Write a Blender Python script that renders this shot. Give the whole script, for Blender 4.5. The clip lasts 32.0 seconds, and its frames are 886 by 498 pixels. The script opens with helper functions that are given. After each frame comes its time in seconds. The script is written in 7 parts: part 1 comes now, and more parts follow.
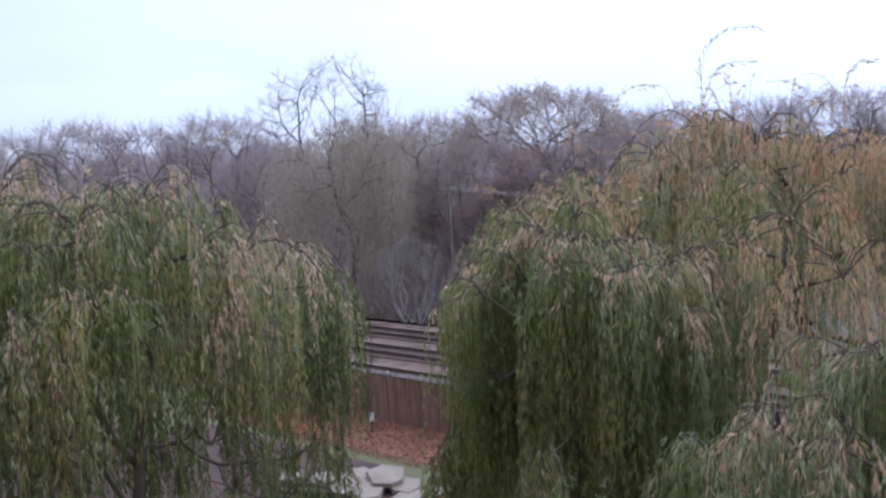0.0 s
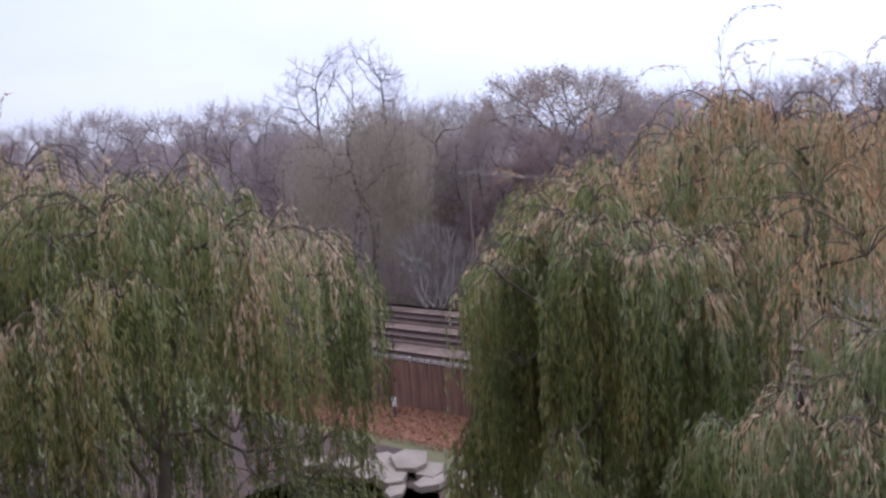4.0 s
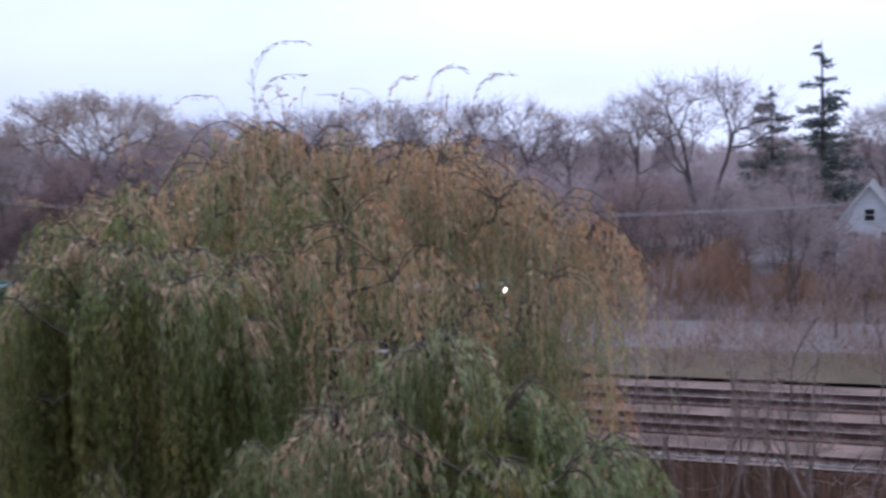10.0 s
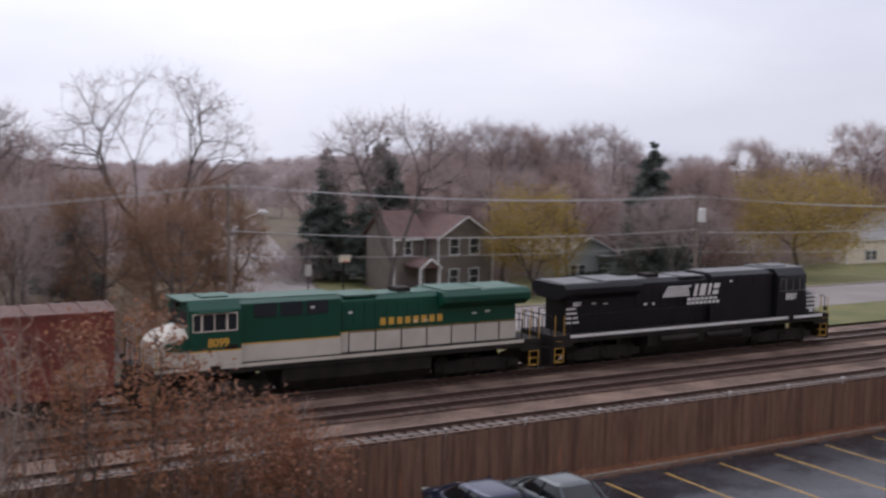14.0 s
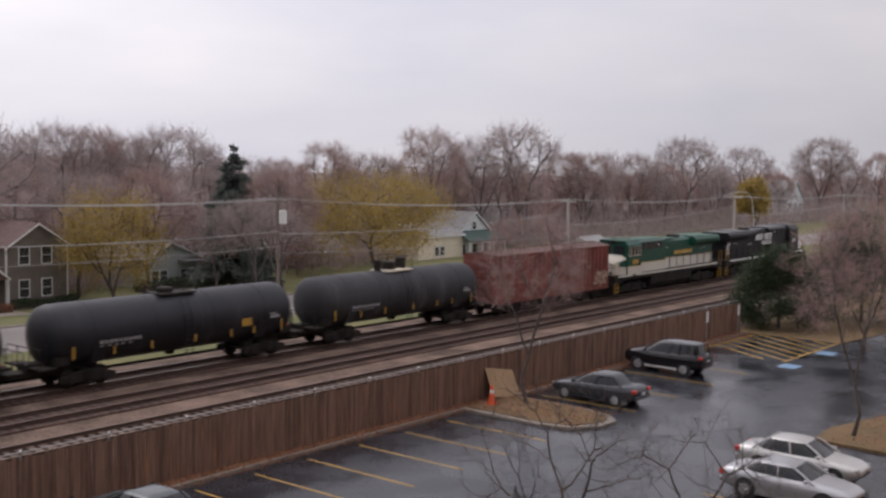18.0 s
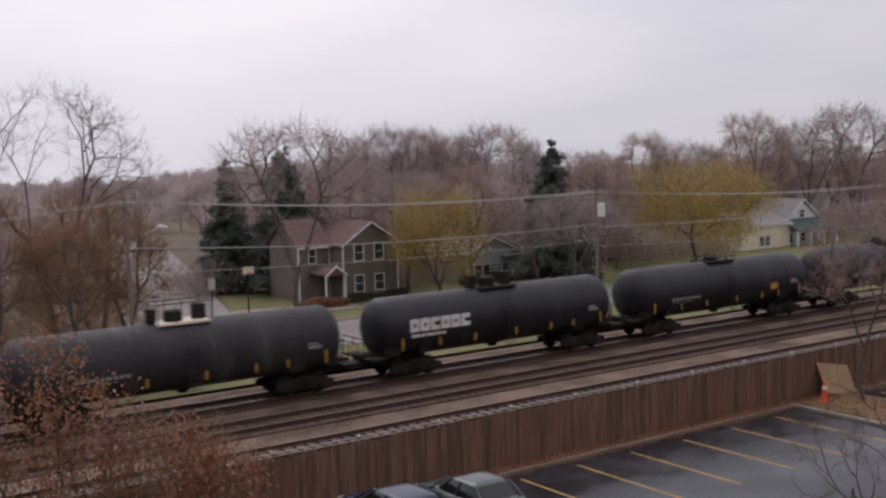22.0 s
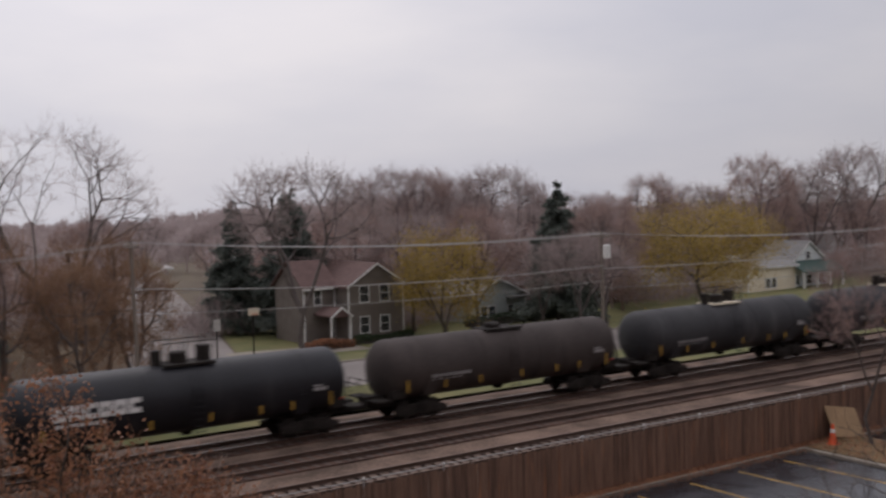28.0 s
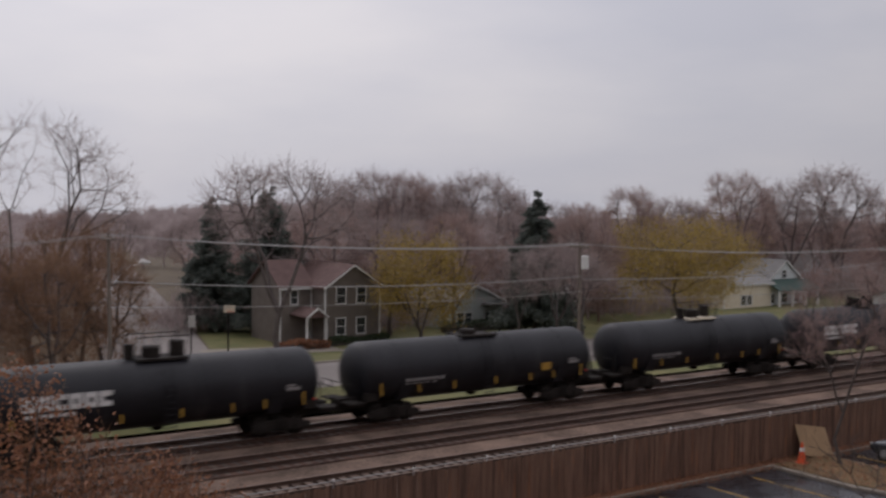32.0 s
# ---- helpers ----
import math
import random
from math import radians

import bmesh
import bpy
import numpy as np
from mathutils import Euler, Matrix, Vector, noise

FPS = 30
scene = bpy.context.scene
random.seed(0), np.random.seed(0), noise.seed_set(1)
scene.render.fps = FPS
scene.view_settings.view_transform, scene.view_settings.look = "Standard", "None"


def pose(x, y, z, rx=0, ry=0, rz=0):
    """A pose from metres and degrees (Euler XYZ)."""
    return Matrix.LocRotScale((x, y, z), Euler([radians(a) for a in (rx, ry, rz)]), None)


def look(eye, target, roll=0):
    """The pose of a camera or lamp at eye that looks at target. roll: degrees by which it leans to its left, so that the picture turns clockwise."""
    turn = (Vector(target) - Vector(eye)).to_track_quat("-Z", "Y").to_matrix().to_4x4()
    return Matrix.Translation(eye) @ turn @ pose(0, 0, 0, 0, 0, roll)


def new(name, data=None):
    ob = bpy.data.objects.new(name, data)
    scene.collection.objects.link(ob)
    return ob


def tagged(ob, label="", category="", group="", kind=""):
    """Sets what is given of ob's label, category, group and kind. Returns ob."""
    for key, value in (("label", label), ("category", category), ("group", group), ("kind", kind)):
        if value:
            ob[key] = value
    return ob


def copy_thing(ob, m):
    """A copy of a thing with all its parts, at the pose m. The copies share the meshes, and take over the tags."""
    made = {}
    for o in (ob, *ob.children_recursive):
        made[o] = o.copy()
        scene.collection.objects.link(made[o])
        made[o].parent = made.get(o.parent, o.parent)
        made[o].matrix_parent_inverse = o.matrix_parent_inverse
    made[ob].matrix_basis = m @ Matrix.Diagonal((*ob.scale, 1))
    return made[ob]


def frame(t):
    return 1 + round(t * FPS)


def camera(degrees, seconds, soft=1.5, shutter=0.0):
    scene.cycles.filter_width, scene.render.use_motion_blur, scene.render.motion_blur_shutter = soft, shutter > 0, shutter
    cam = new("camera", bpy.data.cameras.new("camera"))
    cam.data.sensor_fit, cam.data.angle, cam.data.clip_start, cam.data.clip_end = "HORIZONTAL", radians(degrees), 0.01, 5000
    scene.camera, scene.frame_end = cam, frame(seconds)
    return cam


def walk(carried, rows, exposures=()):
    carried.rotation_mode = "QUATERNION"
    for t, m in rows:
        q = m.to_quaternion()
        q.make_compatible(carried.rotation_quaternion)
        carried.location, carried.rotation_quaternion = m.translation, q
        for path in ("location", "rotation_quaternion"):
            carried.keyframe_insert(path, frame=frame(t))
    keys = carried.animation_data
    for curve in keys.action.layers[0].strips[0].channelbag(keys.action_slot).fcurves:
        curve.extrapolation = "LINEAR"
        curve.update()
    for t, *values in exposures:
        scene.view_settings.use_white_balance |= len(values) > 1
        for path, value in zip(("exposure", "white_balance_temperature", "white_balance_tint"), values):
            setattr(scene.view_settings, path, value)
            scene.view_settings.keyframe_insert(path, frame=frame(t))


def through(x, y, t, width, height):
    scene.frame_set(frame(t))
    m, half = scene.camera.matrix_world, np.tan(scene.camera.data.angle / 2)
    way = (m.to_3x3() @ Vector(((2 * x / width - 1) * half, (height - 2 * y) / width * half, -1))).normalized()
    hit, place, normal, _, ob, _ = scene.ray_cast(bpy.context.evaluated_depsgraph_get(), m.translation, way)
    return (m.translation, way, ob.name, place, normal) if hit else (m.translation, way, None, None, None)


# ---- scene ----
FOV = 42.97
EYE = (0.0, 0.0, 11.9)
# seconds, yaw, pitch, roll of the camera, which pans in one spot at a high window
PATH = [
    (0.0, 45.20, -5.08, 3.15),
    (0.5, 45.28, -5.03, 2.88),
    (1.0, 45.35, -4.89, 3.16),
    (1.5, 45.57, -4.65, 3.83),
    (2.0, 45.42, -4.51, 3.32),
    (2.5, 45.04, -4.66, 3.11),
    (3.0, 44.91, -5.00, 3.50),
    (3.5, 45.68, -5.55, 3.67),
    (5.5, 46.99, -5.77, 4.89),
    (6.0, 47.22, -5.55, 5.02),
    (6.5, 47.25, -5.37, 4.92),
    (7.0, 47.02, -5.21, 5.41),
    (7.5, 46.72, -5.02, 5.22),
    (8.0, 46.10, -4.86, 5.08),
    (8.5, 42.68, -4.69, 4.67),
    (9.0, 36.13, -5.09, 6.13),
    (9.5, 28.32, -5.76, 5.06),
    (10.0, 22.90, -5.70, 2.75),
    (10.5, 16.01, -5.99, 1.66),
    (11.0, 8.76, -6.30, 1.64),
    (11.5, 3.38, -6.34, 1.83),
    (12.0, -3.88, -6.41, 1.57),
    (12.5, -9.96, -6.16, 1.36),
    (13.0, -17.81, -5.94, 2.26),
    (13.5, -24.22, -5.64, 1.35),
    (14.0, -30.22, -5.31, -1.01),
    (14.5, -35.81, -5.19, 0.14),
    (15.0, -39.11, -5.29, -0.16),
    (15.5, -42.53, -4.76, 0.06),
    (17.5, -51.41, -4.30, -0.42),
    (18.0, -51.30, -4.78, -1.03),
    (18.5, -51.69, -4.97, -0.74),
    (19.0, -51.24, -6.12, -1.02),
    (19.5, -50.20, -6.06, -0.78),
    (20.0, -48.54, -5.80, 0.01),
    (20.5, -41.68, -5.50, -0.13),
    (21.0, -34.37, -5.71, -0.94),
    (21.5, -34.87, -5.32, 1.98),
    (22.0, -35.32, -5.11, 1.39),
    (22.5, -35.98, -4.86, 1.30),
    (23.0, -36.48, -4.30, 1.56),
    (23.5, -36.75, -3.99, 1.64),
    (24.0, -37.10, -3.59, 1.71),
    (24.5, -37.50, -3.32, 2.04),
    (25.0, -37.76, -3.05, 1.97),
    (25.5, -37.64, -2.85, 2.02),
    (27.5, -36.99, -2.56, 2.47),
    (28.0, -35.03, -2.99, 1.33),
    (28.5, -30.28, -3.40, 1.85),
    (29.0, -31.61, -4.54, 1.31),
    (29.5, -35.08, -4.60, -0.20),
    (30.0, -36.56, -4.36, -0.96),
    (30.5, -39.42, -4.08, -0.75),
    (31.0, -40.82, -3.72, -1.04),
    (31.5, -38.83, -2.45, -0.65),
    (32.0, -35.99, -2.74, -0.99),
]
cam = camera(FOV, 32.0, soft=2.6, shutter=0.35)
walk(cam, [(t, pose(*EYE, 90 + p, r, y)) for t, y, p, r in PATH],
     exposures=[(0, 0.58, 5150, 17), (1, 0.52, 5250, 18), (2, 0.25, 5500, 21), (3.5, 0.4, 5500, 22), (5.5, 0.86, 5050, 19), (8.5, 0.56, 5100, 21), (10, 0.28, 5200, 21), (11, 0.4, 5150, 19), (12, 0.45, 5150, 17), (14, 0.1, 6150, 18), (15, 0.08, 6400, 18), (17.5, 0.05, 6550, 18), (18, 0.05, 6550, 18), (19, 0.48, 6500, 19), (20, 0.38, 6500, 19), (21, 0.2, 6500, 18), (23, -0.35, 6550, 18), (25, -0.4, 6600, 17), (28, -0.35, 6550, 17), (29, -0.38, 6500, 17), (31, -0.3, 6500, 17), (32, -0.48, 6500, 17)])

# ---- sky and sun ----
SUN_AZ, SUN_EL = 2.0, 50.0        # the sun stands behind the clouds across the tracks
world = bpy.data.worlds.new("overcast")
scene.world = world
world.use_nodes = True
wn, wl = world.node_tree.nodes, world.node_tree.links
wn.clear()
w_out = wn.new("ShaderNodeOutputWorld")
w_bg = wn.new("ShaderNodeBackground")
w_sky = wn.new("ShaderNodeTexSky")
w_sky.sky_type, w_sky.sun_disc = "NISHITA", False
w_sky.sun_elevation, w_sky.sun_rotation = radians(SUN_EL), radians(SUN_AZ)
w_grey = wn.new("ShaderNodeMix")
w_grey.data_type, w_grey.blend_type = "RGBA", "MIX"
w_grey.inputs["Factor"].default_value = 0.97
w_co = wn.new("ShaderNodeTexCoord")
w_map = wn.new("ShaderNodeMapping")
w_map.inputs["Scale"].default_value = (1.0, 1.0, 3.2)
w_noise = wn.new("ShaderNodeTexNoise")
w_noise.inputs["Scale"].default_value, w_noise.inputs["Detail"].default_value = 1.9, 6
w_ramp = wn.new("ShaderNodeValToRGB")
w_ramp.color_ramp.elements[0].position, w_ramp.color_ramp.elements[0].color = 0.34, (0.78, 0.81, 0.88, 1)
w_ramp.color_ramp.elements[1].position, w_ramp.color_ramp.elements[1].color = 0.64, (1.0, 1.0, 1.01, 1)
# under an even cloud cover the sky brightens from the horizon to overhead and towards the hidden sun
w_sep = wn.new("ShaderNodeSeparateXYZ")
w_glow = wn.new("ShaderNodeMapRange")
w_glow.inputs["From Min"].default_value, w_glow.inputs["From Max"].default_value = 0.0, 1.0
w_glow.inputs["To Min"].default_value, w_glow.inputs["To Max"].default_value = 6.8, 15.0
w_dot = wn.new("ShaderNodeVectorMath")
w_dot.operation = "DOT_PRODUCT"
w_dot.inputs[1].default_value = (math.sin(radians(SUN_AZ)), math.cos(radians(SUN_AZ)), 0.0)
w_side = wn.new("ShaderNodeMapRange")
w_side.inputs["From Min"].default_value, w_side.inputs["From Max"].default_value = 0.3, 0.95
w_side.inputs["To Min"].default_value, w_side.inputs["To Max"].default_value = 0.62, 1.0
w_both = wn.new("ShaderNodeMath")
w_both.operation = "MULTIPLY"
w_mul = wn.new("ShaderNodeMix")
w_mul.data_type, w_mul.blend_type = "RGBA", "MULTIPLY"
w_mul.inputs["Factor"].default_value = 1.0
wl.new(w_co.outputs["Generated"], w_sep.inputs[0])
wl.new(w_sep.outputs["Z"], w_glow.inputs["Value"])
wl.new(w_ramp.outputs["Color"], w_mul.inputs[6])
wl.new(w_co.outputs["Generated"], w_dot.inputs[0])
wl.new(w_dot.outputs["Value"], w_side.inputs["Value"])
wl.new(w_glow.outputs["Result"], w_both.inputs[0])
wl.new(w_side.outputs["Result"], w_both.inputs[1])
wl.new(w_both.outputs["Value"], w_mul.inputs[7])
wl.new(w_co.outputs["Generated"], w_map.inputs["Vector"])
wl.new(w_map.outputs["Vector"], w_noise.inputs["Vector"])
wl.new(w_noise.outputs["Fac"], w_ramp.inputs["Fac"])
wl.new(w_sky.outputs["Color"], w_grey.inputs[6])
wl.new(w_mul.outputs[2], w_grey.inputs[7])
wl.new(w_grey.outputs[2], w_bg.inputs["Color"])
w_bg.inputs["Strength"].default_value = 0.13
wl.new(w_bg.outputs["Background"], w_out.inputs["Surface"])

sun = new("sun", bpy.data.lights.new("sun", "SUN"))
sun.data.energy, sun.data.angle, sun.data.color = 0.8, radians(40), (1.0, 0.97, 0.94)
sun.matrix_world = look((60 * math.sin(radians(SUN_AZ)), 60 * math.cos(radians(SUN_AZ)), 60 * math.tan(radians(SUN_EL))), (0, 0, 0))


# ---- materials ----
def mat(name, a, b=None, scale=3.0, rough=0.8, metal=0.0, bump=0.0, fine=30.0, mix=(0.35, 0.65), island=0.0, obj=0.0, stretch=(1, 1, 1), streak=None, spec=0.5, wet=None):
    """Two colours mixed by noise at two scales, with optional change from piece to piece, bump and dark streaks."""
    m = bpy.data.materials.new(name)
    m.use_nodes = True
    n, l = m.node_tree.nodes, m.node_tree.links
    bs = n["Principled BSDF"]
    bs.inputs["Roughness"].default_value, bs.inputs["Metallic"].default_value = rough, metal
    bs.inputs["Specular IOR Level"].default_value = spec
    b = b or tuple(c * 0.75 for c in a)
    co, mp = n.new("ShaderNodeTexCoord"), n.new("ShaderNodeMapping")
    mp.inputs["Scale"].default_value = stretch
    l.new(co.outputs["Object"], mp.inputs["Vector"])
    shift = None
    if obj:
        info, big, shift = n.new("ShaderNodeObjectInfo"), n.new("ShaderNodeMath"), n.new("ShaderNodeCombineXYZ")
        big.operation = "MULTIPLY"
        big.inputs[1].default_value = 43.0
        l.new(info.outputs["Random"], big.inputs[0])
        for k in range(3):
            l.new(big.outputs[0], shift.inputs[k])
        l.new(shift.outputs[0], mp.inputs["Location"])
    n1, n2 = n.new("ShaderNodeTexNoise"), n.new("ShaderNodeTexNoise")
    n1.inputs["Scale"].default_value, n1.inputs["Detail"].default_value = scale, 5
    n2.inputs["Scale"].default_value, n2.inputs["Detail"].default_value = fine, 3
    for t in (n1, n2):
        l.new(mp.outputs["Vector"], t.inputs["Vector"])
    add = n.new("ShaderNodeMath")
    add.operation = "MULTIPLY_ADD"
    l.new(n2.outputs["Fac"], add.inputs[0])
    add.inputs[1].default_value = 0.35
    half = n.new("ShaderNodeMath")
    half.operation = "MULTIPLY"
    l.new(n1.outputs["Fac"], half.inputs[0])
    half.inputs[1].default_value = 0.65
    l.new(half.outputs[0], add.inputs[2])
    val = add.outputs[0]
    for amount, source in ((island, "island"), (obj, "obj")):
        if amount:
            if source == "island":
                g = n.new("ShaderNodeNewGeometry")
                r = g.outputs["Random Per Island"]
            else:
                g = n.new("ShaderNodeObjectInfo")
                r = g.outputs["Random"]
            mr = n.new("ShaderNodeMapRange")
            mr.inputs["To Min"].default_value, mr.inputs["To Max"].default_value = -amount, amount
            l.new(r, mr.inputs["Value"])
            s = n.new("ShaderNodeMath")
            s.operation = "ADD"
            l.new(val, s.inputs[0])
            l.new(mr.outputs[0], s.inputs[1])
            val = s.outputs[0]
    ramp = n.new("ShaderNodeValToRGB")
    ramp.color_ramp.elements[0].position, ramp.color_ramp.elements[0].color = mix[0], (*a, 1)
    ramp.color_ramp.elements[1].position, ramp.color_ramp.elements[1].color = mix[1], (*b, 1)
    l.new(val, ramp.inputs["Fac"])
    col = ramp.outputs["Color"]
    if streak:
        sm = n.new("ShaderNodeMapping")
        sm.inputs["Scale"].default_value = streak[1]
        l.new(co.outputs["Object"], sm.inputs["Vector"])
        if shift:
            l.new(shift.outputs[0], sm.inputs["Location"])
        sn = n.new("ShaderNodeTexNoise")
        sn.inputs["Scale"].default_value, sn.inputs["Detail"].default_value = 1.0, 4
        l.new(sm.outputs["Vector"], sn.inputs["Vector"])
        sr = n.new("ShaderNodeValToRGB")
        sr.color_ramp.elements[0].position, sr.color_ramp.elements[0].color = streak[2], (0, 0, 0, 1)
        sr.color_ramp.elements[1].position, sr.color_ramp.elements[1].color = streak[2] + 0.2, (1, 1, 1, 1)
        l.new(sn.outputs["Fac"], sr.inputs["Fac"])
        mx = n.new("ShaderNodeMix")
        mx.data_type = "RGBA"
        l.new(sr.outputs["Color"], mx.inputs["Factor"])
        l.new(col, mx.inputs[6])
        mx.inputs[7].default_value = (*streak[0], 1)
        col = mx.outputs[2]
    l.new(col, bs.inputs["Base Color"])
    if wet:
        wr = n.new("ShaderNodeMapRange")
        wr.inputs["From Min"].default_value, wr.inputs["From Max"].default_value = 0.4, 0.6
        wr.inputs["To Min"].default_value, wr.inputs["To Max"].default_value = wet
        l.new(add.outputs[0], wr.inputs["Value"])
        l.new(wr.outputs[0], bs.inputs["Roughness"])
    if bump:
        bp = n.new("ShaderNodeBump")
        bp.inputs["Strength"].default_value, bp.inputs["Distance"].default_value = 0.6, bump
        l.new(add.outputs[0], bp.inputs["Height"])
        l.new(bp.outputs["Normal"], bs.inputs["Normal"])
    return m


def leafmat(name, colours, patch=0.5, rough=0.55, through=0.4):
    """Leaf colours that vary from leaf to leaf and in patches over the crown, with light shining through."""
    m = bpy.data.materials.new(name)
    m.use_nodes = True
    n, l = m.node_tree.nodes, m.node_tree.links
    bs = n["Principled BSDF"]
    g, co, nz = n.new("ShaderNodeNewGeometry"), n.new("ShaderNodeTexCoord"), n.new("ShaderNodeTexNoise")
    nz.inputs["Scale"].default_value, nz.inputs["Detail"].default_value = 0.7, 5
    st = n.new("ShaderNodeMapping")
    st.inputs["Scale"].default_value = (1.5, 1.5, 0.4)
    l.new(co.outputs["Object"], st.inputs["Vector"])
    l.new(st.outputs["Vector"], nz.inputs["Vector"])
    mr = n.new("ShaderNodeMapRange")
    mr.inputs["From Min"].default_value, mr.inputs["From Max"].default_value = 0.3, 0.7
    l.new(nz.outputs["Fac"], mr.inputs["Value"])
    mx = n.new("ShaderNodeMix")
    mx.inputs["Factor"].default_value = patch
    l.new(g.outputs["Random Per Island"], mx.inputs["A"])
    l.new(mr.outputs[0], mx.inputs["B"])
    ramp = n.new("ShaderNodeValToRGB")
    e = ramp.color_ramp.elements
    while len(e) < len(colours):
        e.new(0.5)
    for i, c in enumerate(colours):
        e[i].position, e[i].color = 0.12 + 0.76 * i / (len(colours) - 1), (*c, 1)
    l.new(mx.outputs["Result"], ramp.inputs["Fac"])
    l.new(ramp.outputs["Color"], bs.inputs["Base Color"])
    bs.inputs["Roughness"].default_value = rough
    tr, ms, out = n.new("ShaderNodeBsdfTranslucent"), n.new("ShaderNodeMixShader"), n["Material Output"]
    l.new(ramp.outputs["Color"], tr.inputs["Color"])
    ms.inputs["Fac"].default_value = through
    l.new(bs.outputs["BSDF"], ms.inputs[1])
    l.new(tr.outputs["BSDF"], ms.inputs[2])
    l.new(ms.outputs["Shader"], out.inputs["Surface"])
    return m


def glassmat(name, tint=(0.02, 0.025, 0.03), rough=0.05):
    m = bpy.data.materials.new(name)
    m.use_nodes = True
    bs = m.node_tree.nodes["Principled BSDF"]
    bs.inputs["Base Color"].default_value, bs.inputs["Roughness"].default_value = (*tint, 1), rough
    bs.inputs["Specular IOR Level"].default_value = 0.5
    return m


def glow(name, colour, strength):
    m = bpy.data.materials.new(name)
    m.use_nodes = True
    bs = m.node_tree.nodes["Principled BSDF"]
    bs.inputs["Base Color"].default_value = (*colour, 1)
    bs.inputs["Emission Color"].default_value, bs.inputs["Emission Strength"].default_value = (*colour, 1), strength
    return m


M = {}
M["soil"] = mat("soil", (0.07, 0.05, 0.035), (0.13, 0.10, 0.06), 0.25, 0.95, bump=0.03, fine=9)
# leaf litter whose colour is darkened for the shade under the willows
M["shadebed"] = mat("shade_darkened_leaf_bed", (0.035, 0.024, 0.018), (0.095, 0.05, 0.034), 1.0, 0.95, bump=0.03, fine=9)
M["grass"] = mat("grass", (0.082, 0.098, 0.030), (0.165, 0.142, 0.056), 0.35, 0.95, bump=0.03, fine=14)
M["drygrass"] = mat("dry_grass", (0.115, 0.085, 0.035), (0.20, 0.115, 0.055), 0.8, 0.95, bump=0.03, fine=14)
M["gardenlawn"] = mat("leaf_strewn_lawn", (0.085, 0.095, 0.032), (0.135, 0.115, 0.05), 0.7, 0.95, bump=0.03, fine=14)
M["tangrass"] = mat("tan_grass", (0.10, 0.08, 0.045), (0.15, 0.115, 0.065), 0.5, 0.95, bump=0.03, fine=14)
M["mulch"] = mat("leaf_litter", (0.13, 0.055, 0.028), (0.25, 0.115, 0.055), 1.2, 0.95, bump=0.03, fine=12)
M["asphalt_wet"] = mat("wet_asphalt", (0.012, 0.013, 0.018), (0.038, 0.039, 0.046), 0.3, 0.27, fine=14, bump=0.003, mix=(0.4, 0.6), spec=0.32, wet=(0.13, 0.40))
M["asphalt"] = mat("road_asphalt", (0.19, 0.168, 0.158), (0.265, 0.238, 0.226), 0.2, 0.85, fine=20, bump=0.004, spec=0.2)
M["concrete"] = mat("concrete", (0.18, 0.152, 0.125), (0.27, 0.235, 0.197), 0.8, 0.8, fine=25, bump=0.004)
M["ballast"] = mat("ballast_stone", (0.066, 0.045, 0.035), (0.220, 0.150, 0.117), 0.45, 0.95, fine=6, bump=0.06, mix=(0.38, 0.62), spec=0.2)
M["rustbed"] = mat("rusty_ballast", (0.040, 0.022, 0.017), (0.108, 0.060, 0.045), 0.6, 0.95, fine=6, bump=0.06, mix=(0.38, 0.62), spec=0.2)
M["tie"] = mat("weathered_tie", (0.085, 0.057, 0.045), (0.165, 0.118, 0.092), 2.0, 0.9, fine=18, obj=0.15, bump=0.01)
M["darktie"] = mat("dark_tie", (0.045, 0.030, 0.024), (0.085, 0.058, 0.046), 2.0, 0.9, fine=18, island=0.12)
M["railsteel"] = mat("rusty_rail", (0.055, 0.032, 0.024), (0.10, 0.06, 0.045), 1.5, 0.6, metal=0.3)
M["dullhead"] = mat("dull_rail_head", (0.20, 0.145, 0.12), (0.28, 0.21, 0.18), 1.0, 0.5, metal=0.4)
M["shine"] = mat("worn_rail_top", (0.42, 0.40, 0.39), (0.30, 0.27, 0.25), 1.0, 0.3, metal=0.8)
M["fence"] = mat("old_cedar_board", (0.094, 0.052, 0.037), (0.235, 0.136, 0.093), 1.2, 0.9, obj=0.10, stretch=(5, 5, 0.5), fine=20, bump=0.006, streak=((0.36, 0.145, 0.065), (7, 7, 0.5), 0.60), mix=(0.34, 0.66))
M["fencefar"] = mat("old_cedar_boards", (0.094, 0.052, 0.037), (0.235, 0.136, 0.093), 1.2, 0.9, island=0.10, stretch=(5, 5, 0.5), fine=20, bump=0.006, streak=((0.36, 0.145, 0.065), (7, 7, 0.5), 0.60), mix=(0.34, 0.66))
M["galv"] = mat("galvanised_pipe", (0.38, 0.37, 0.37), (0.27, 0.265, 0.265), 2.0, 0.5, metal=0.4)
M["bark"] = mat("grey_bark", (0.066, 0.053, 0.047), (0.135, 0.112, 0.10), 3.0, 0.95, fine=24, bump=0.02)
M["twig"] = leafmat("bare_twigs", [(0.24, 0.19, 0.184), (0.34, 0.275, 0.265), (0.44, 0.36, 0.35)], 0.75, 0.9, 0.5)
# paler copy of the twigs: distance haze is put into the colour
M["twighaze"] = leafmat("haze_paled_twigs", [(0.36, 0.30, 0.295), (0.46, 0.385, 0.378), (0.55, 0.465, 0.455)], 0.75, 0.9, 0.55)
M["palewood"] = mat("pale_grey_stems", (0.2, 0.175, 0.16), (0.3, 0.265, 0.25), 3.0, 0.9)
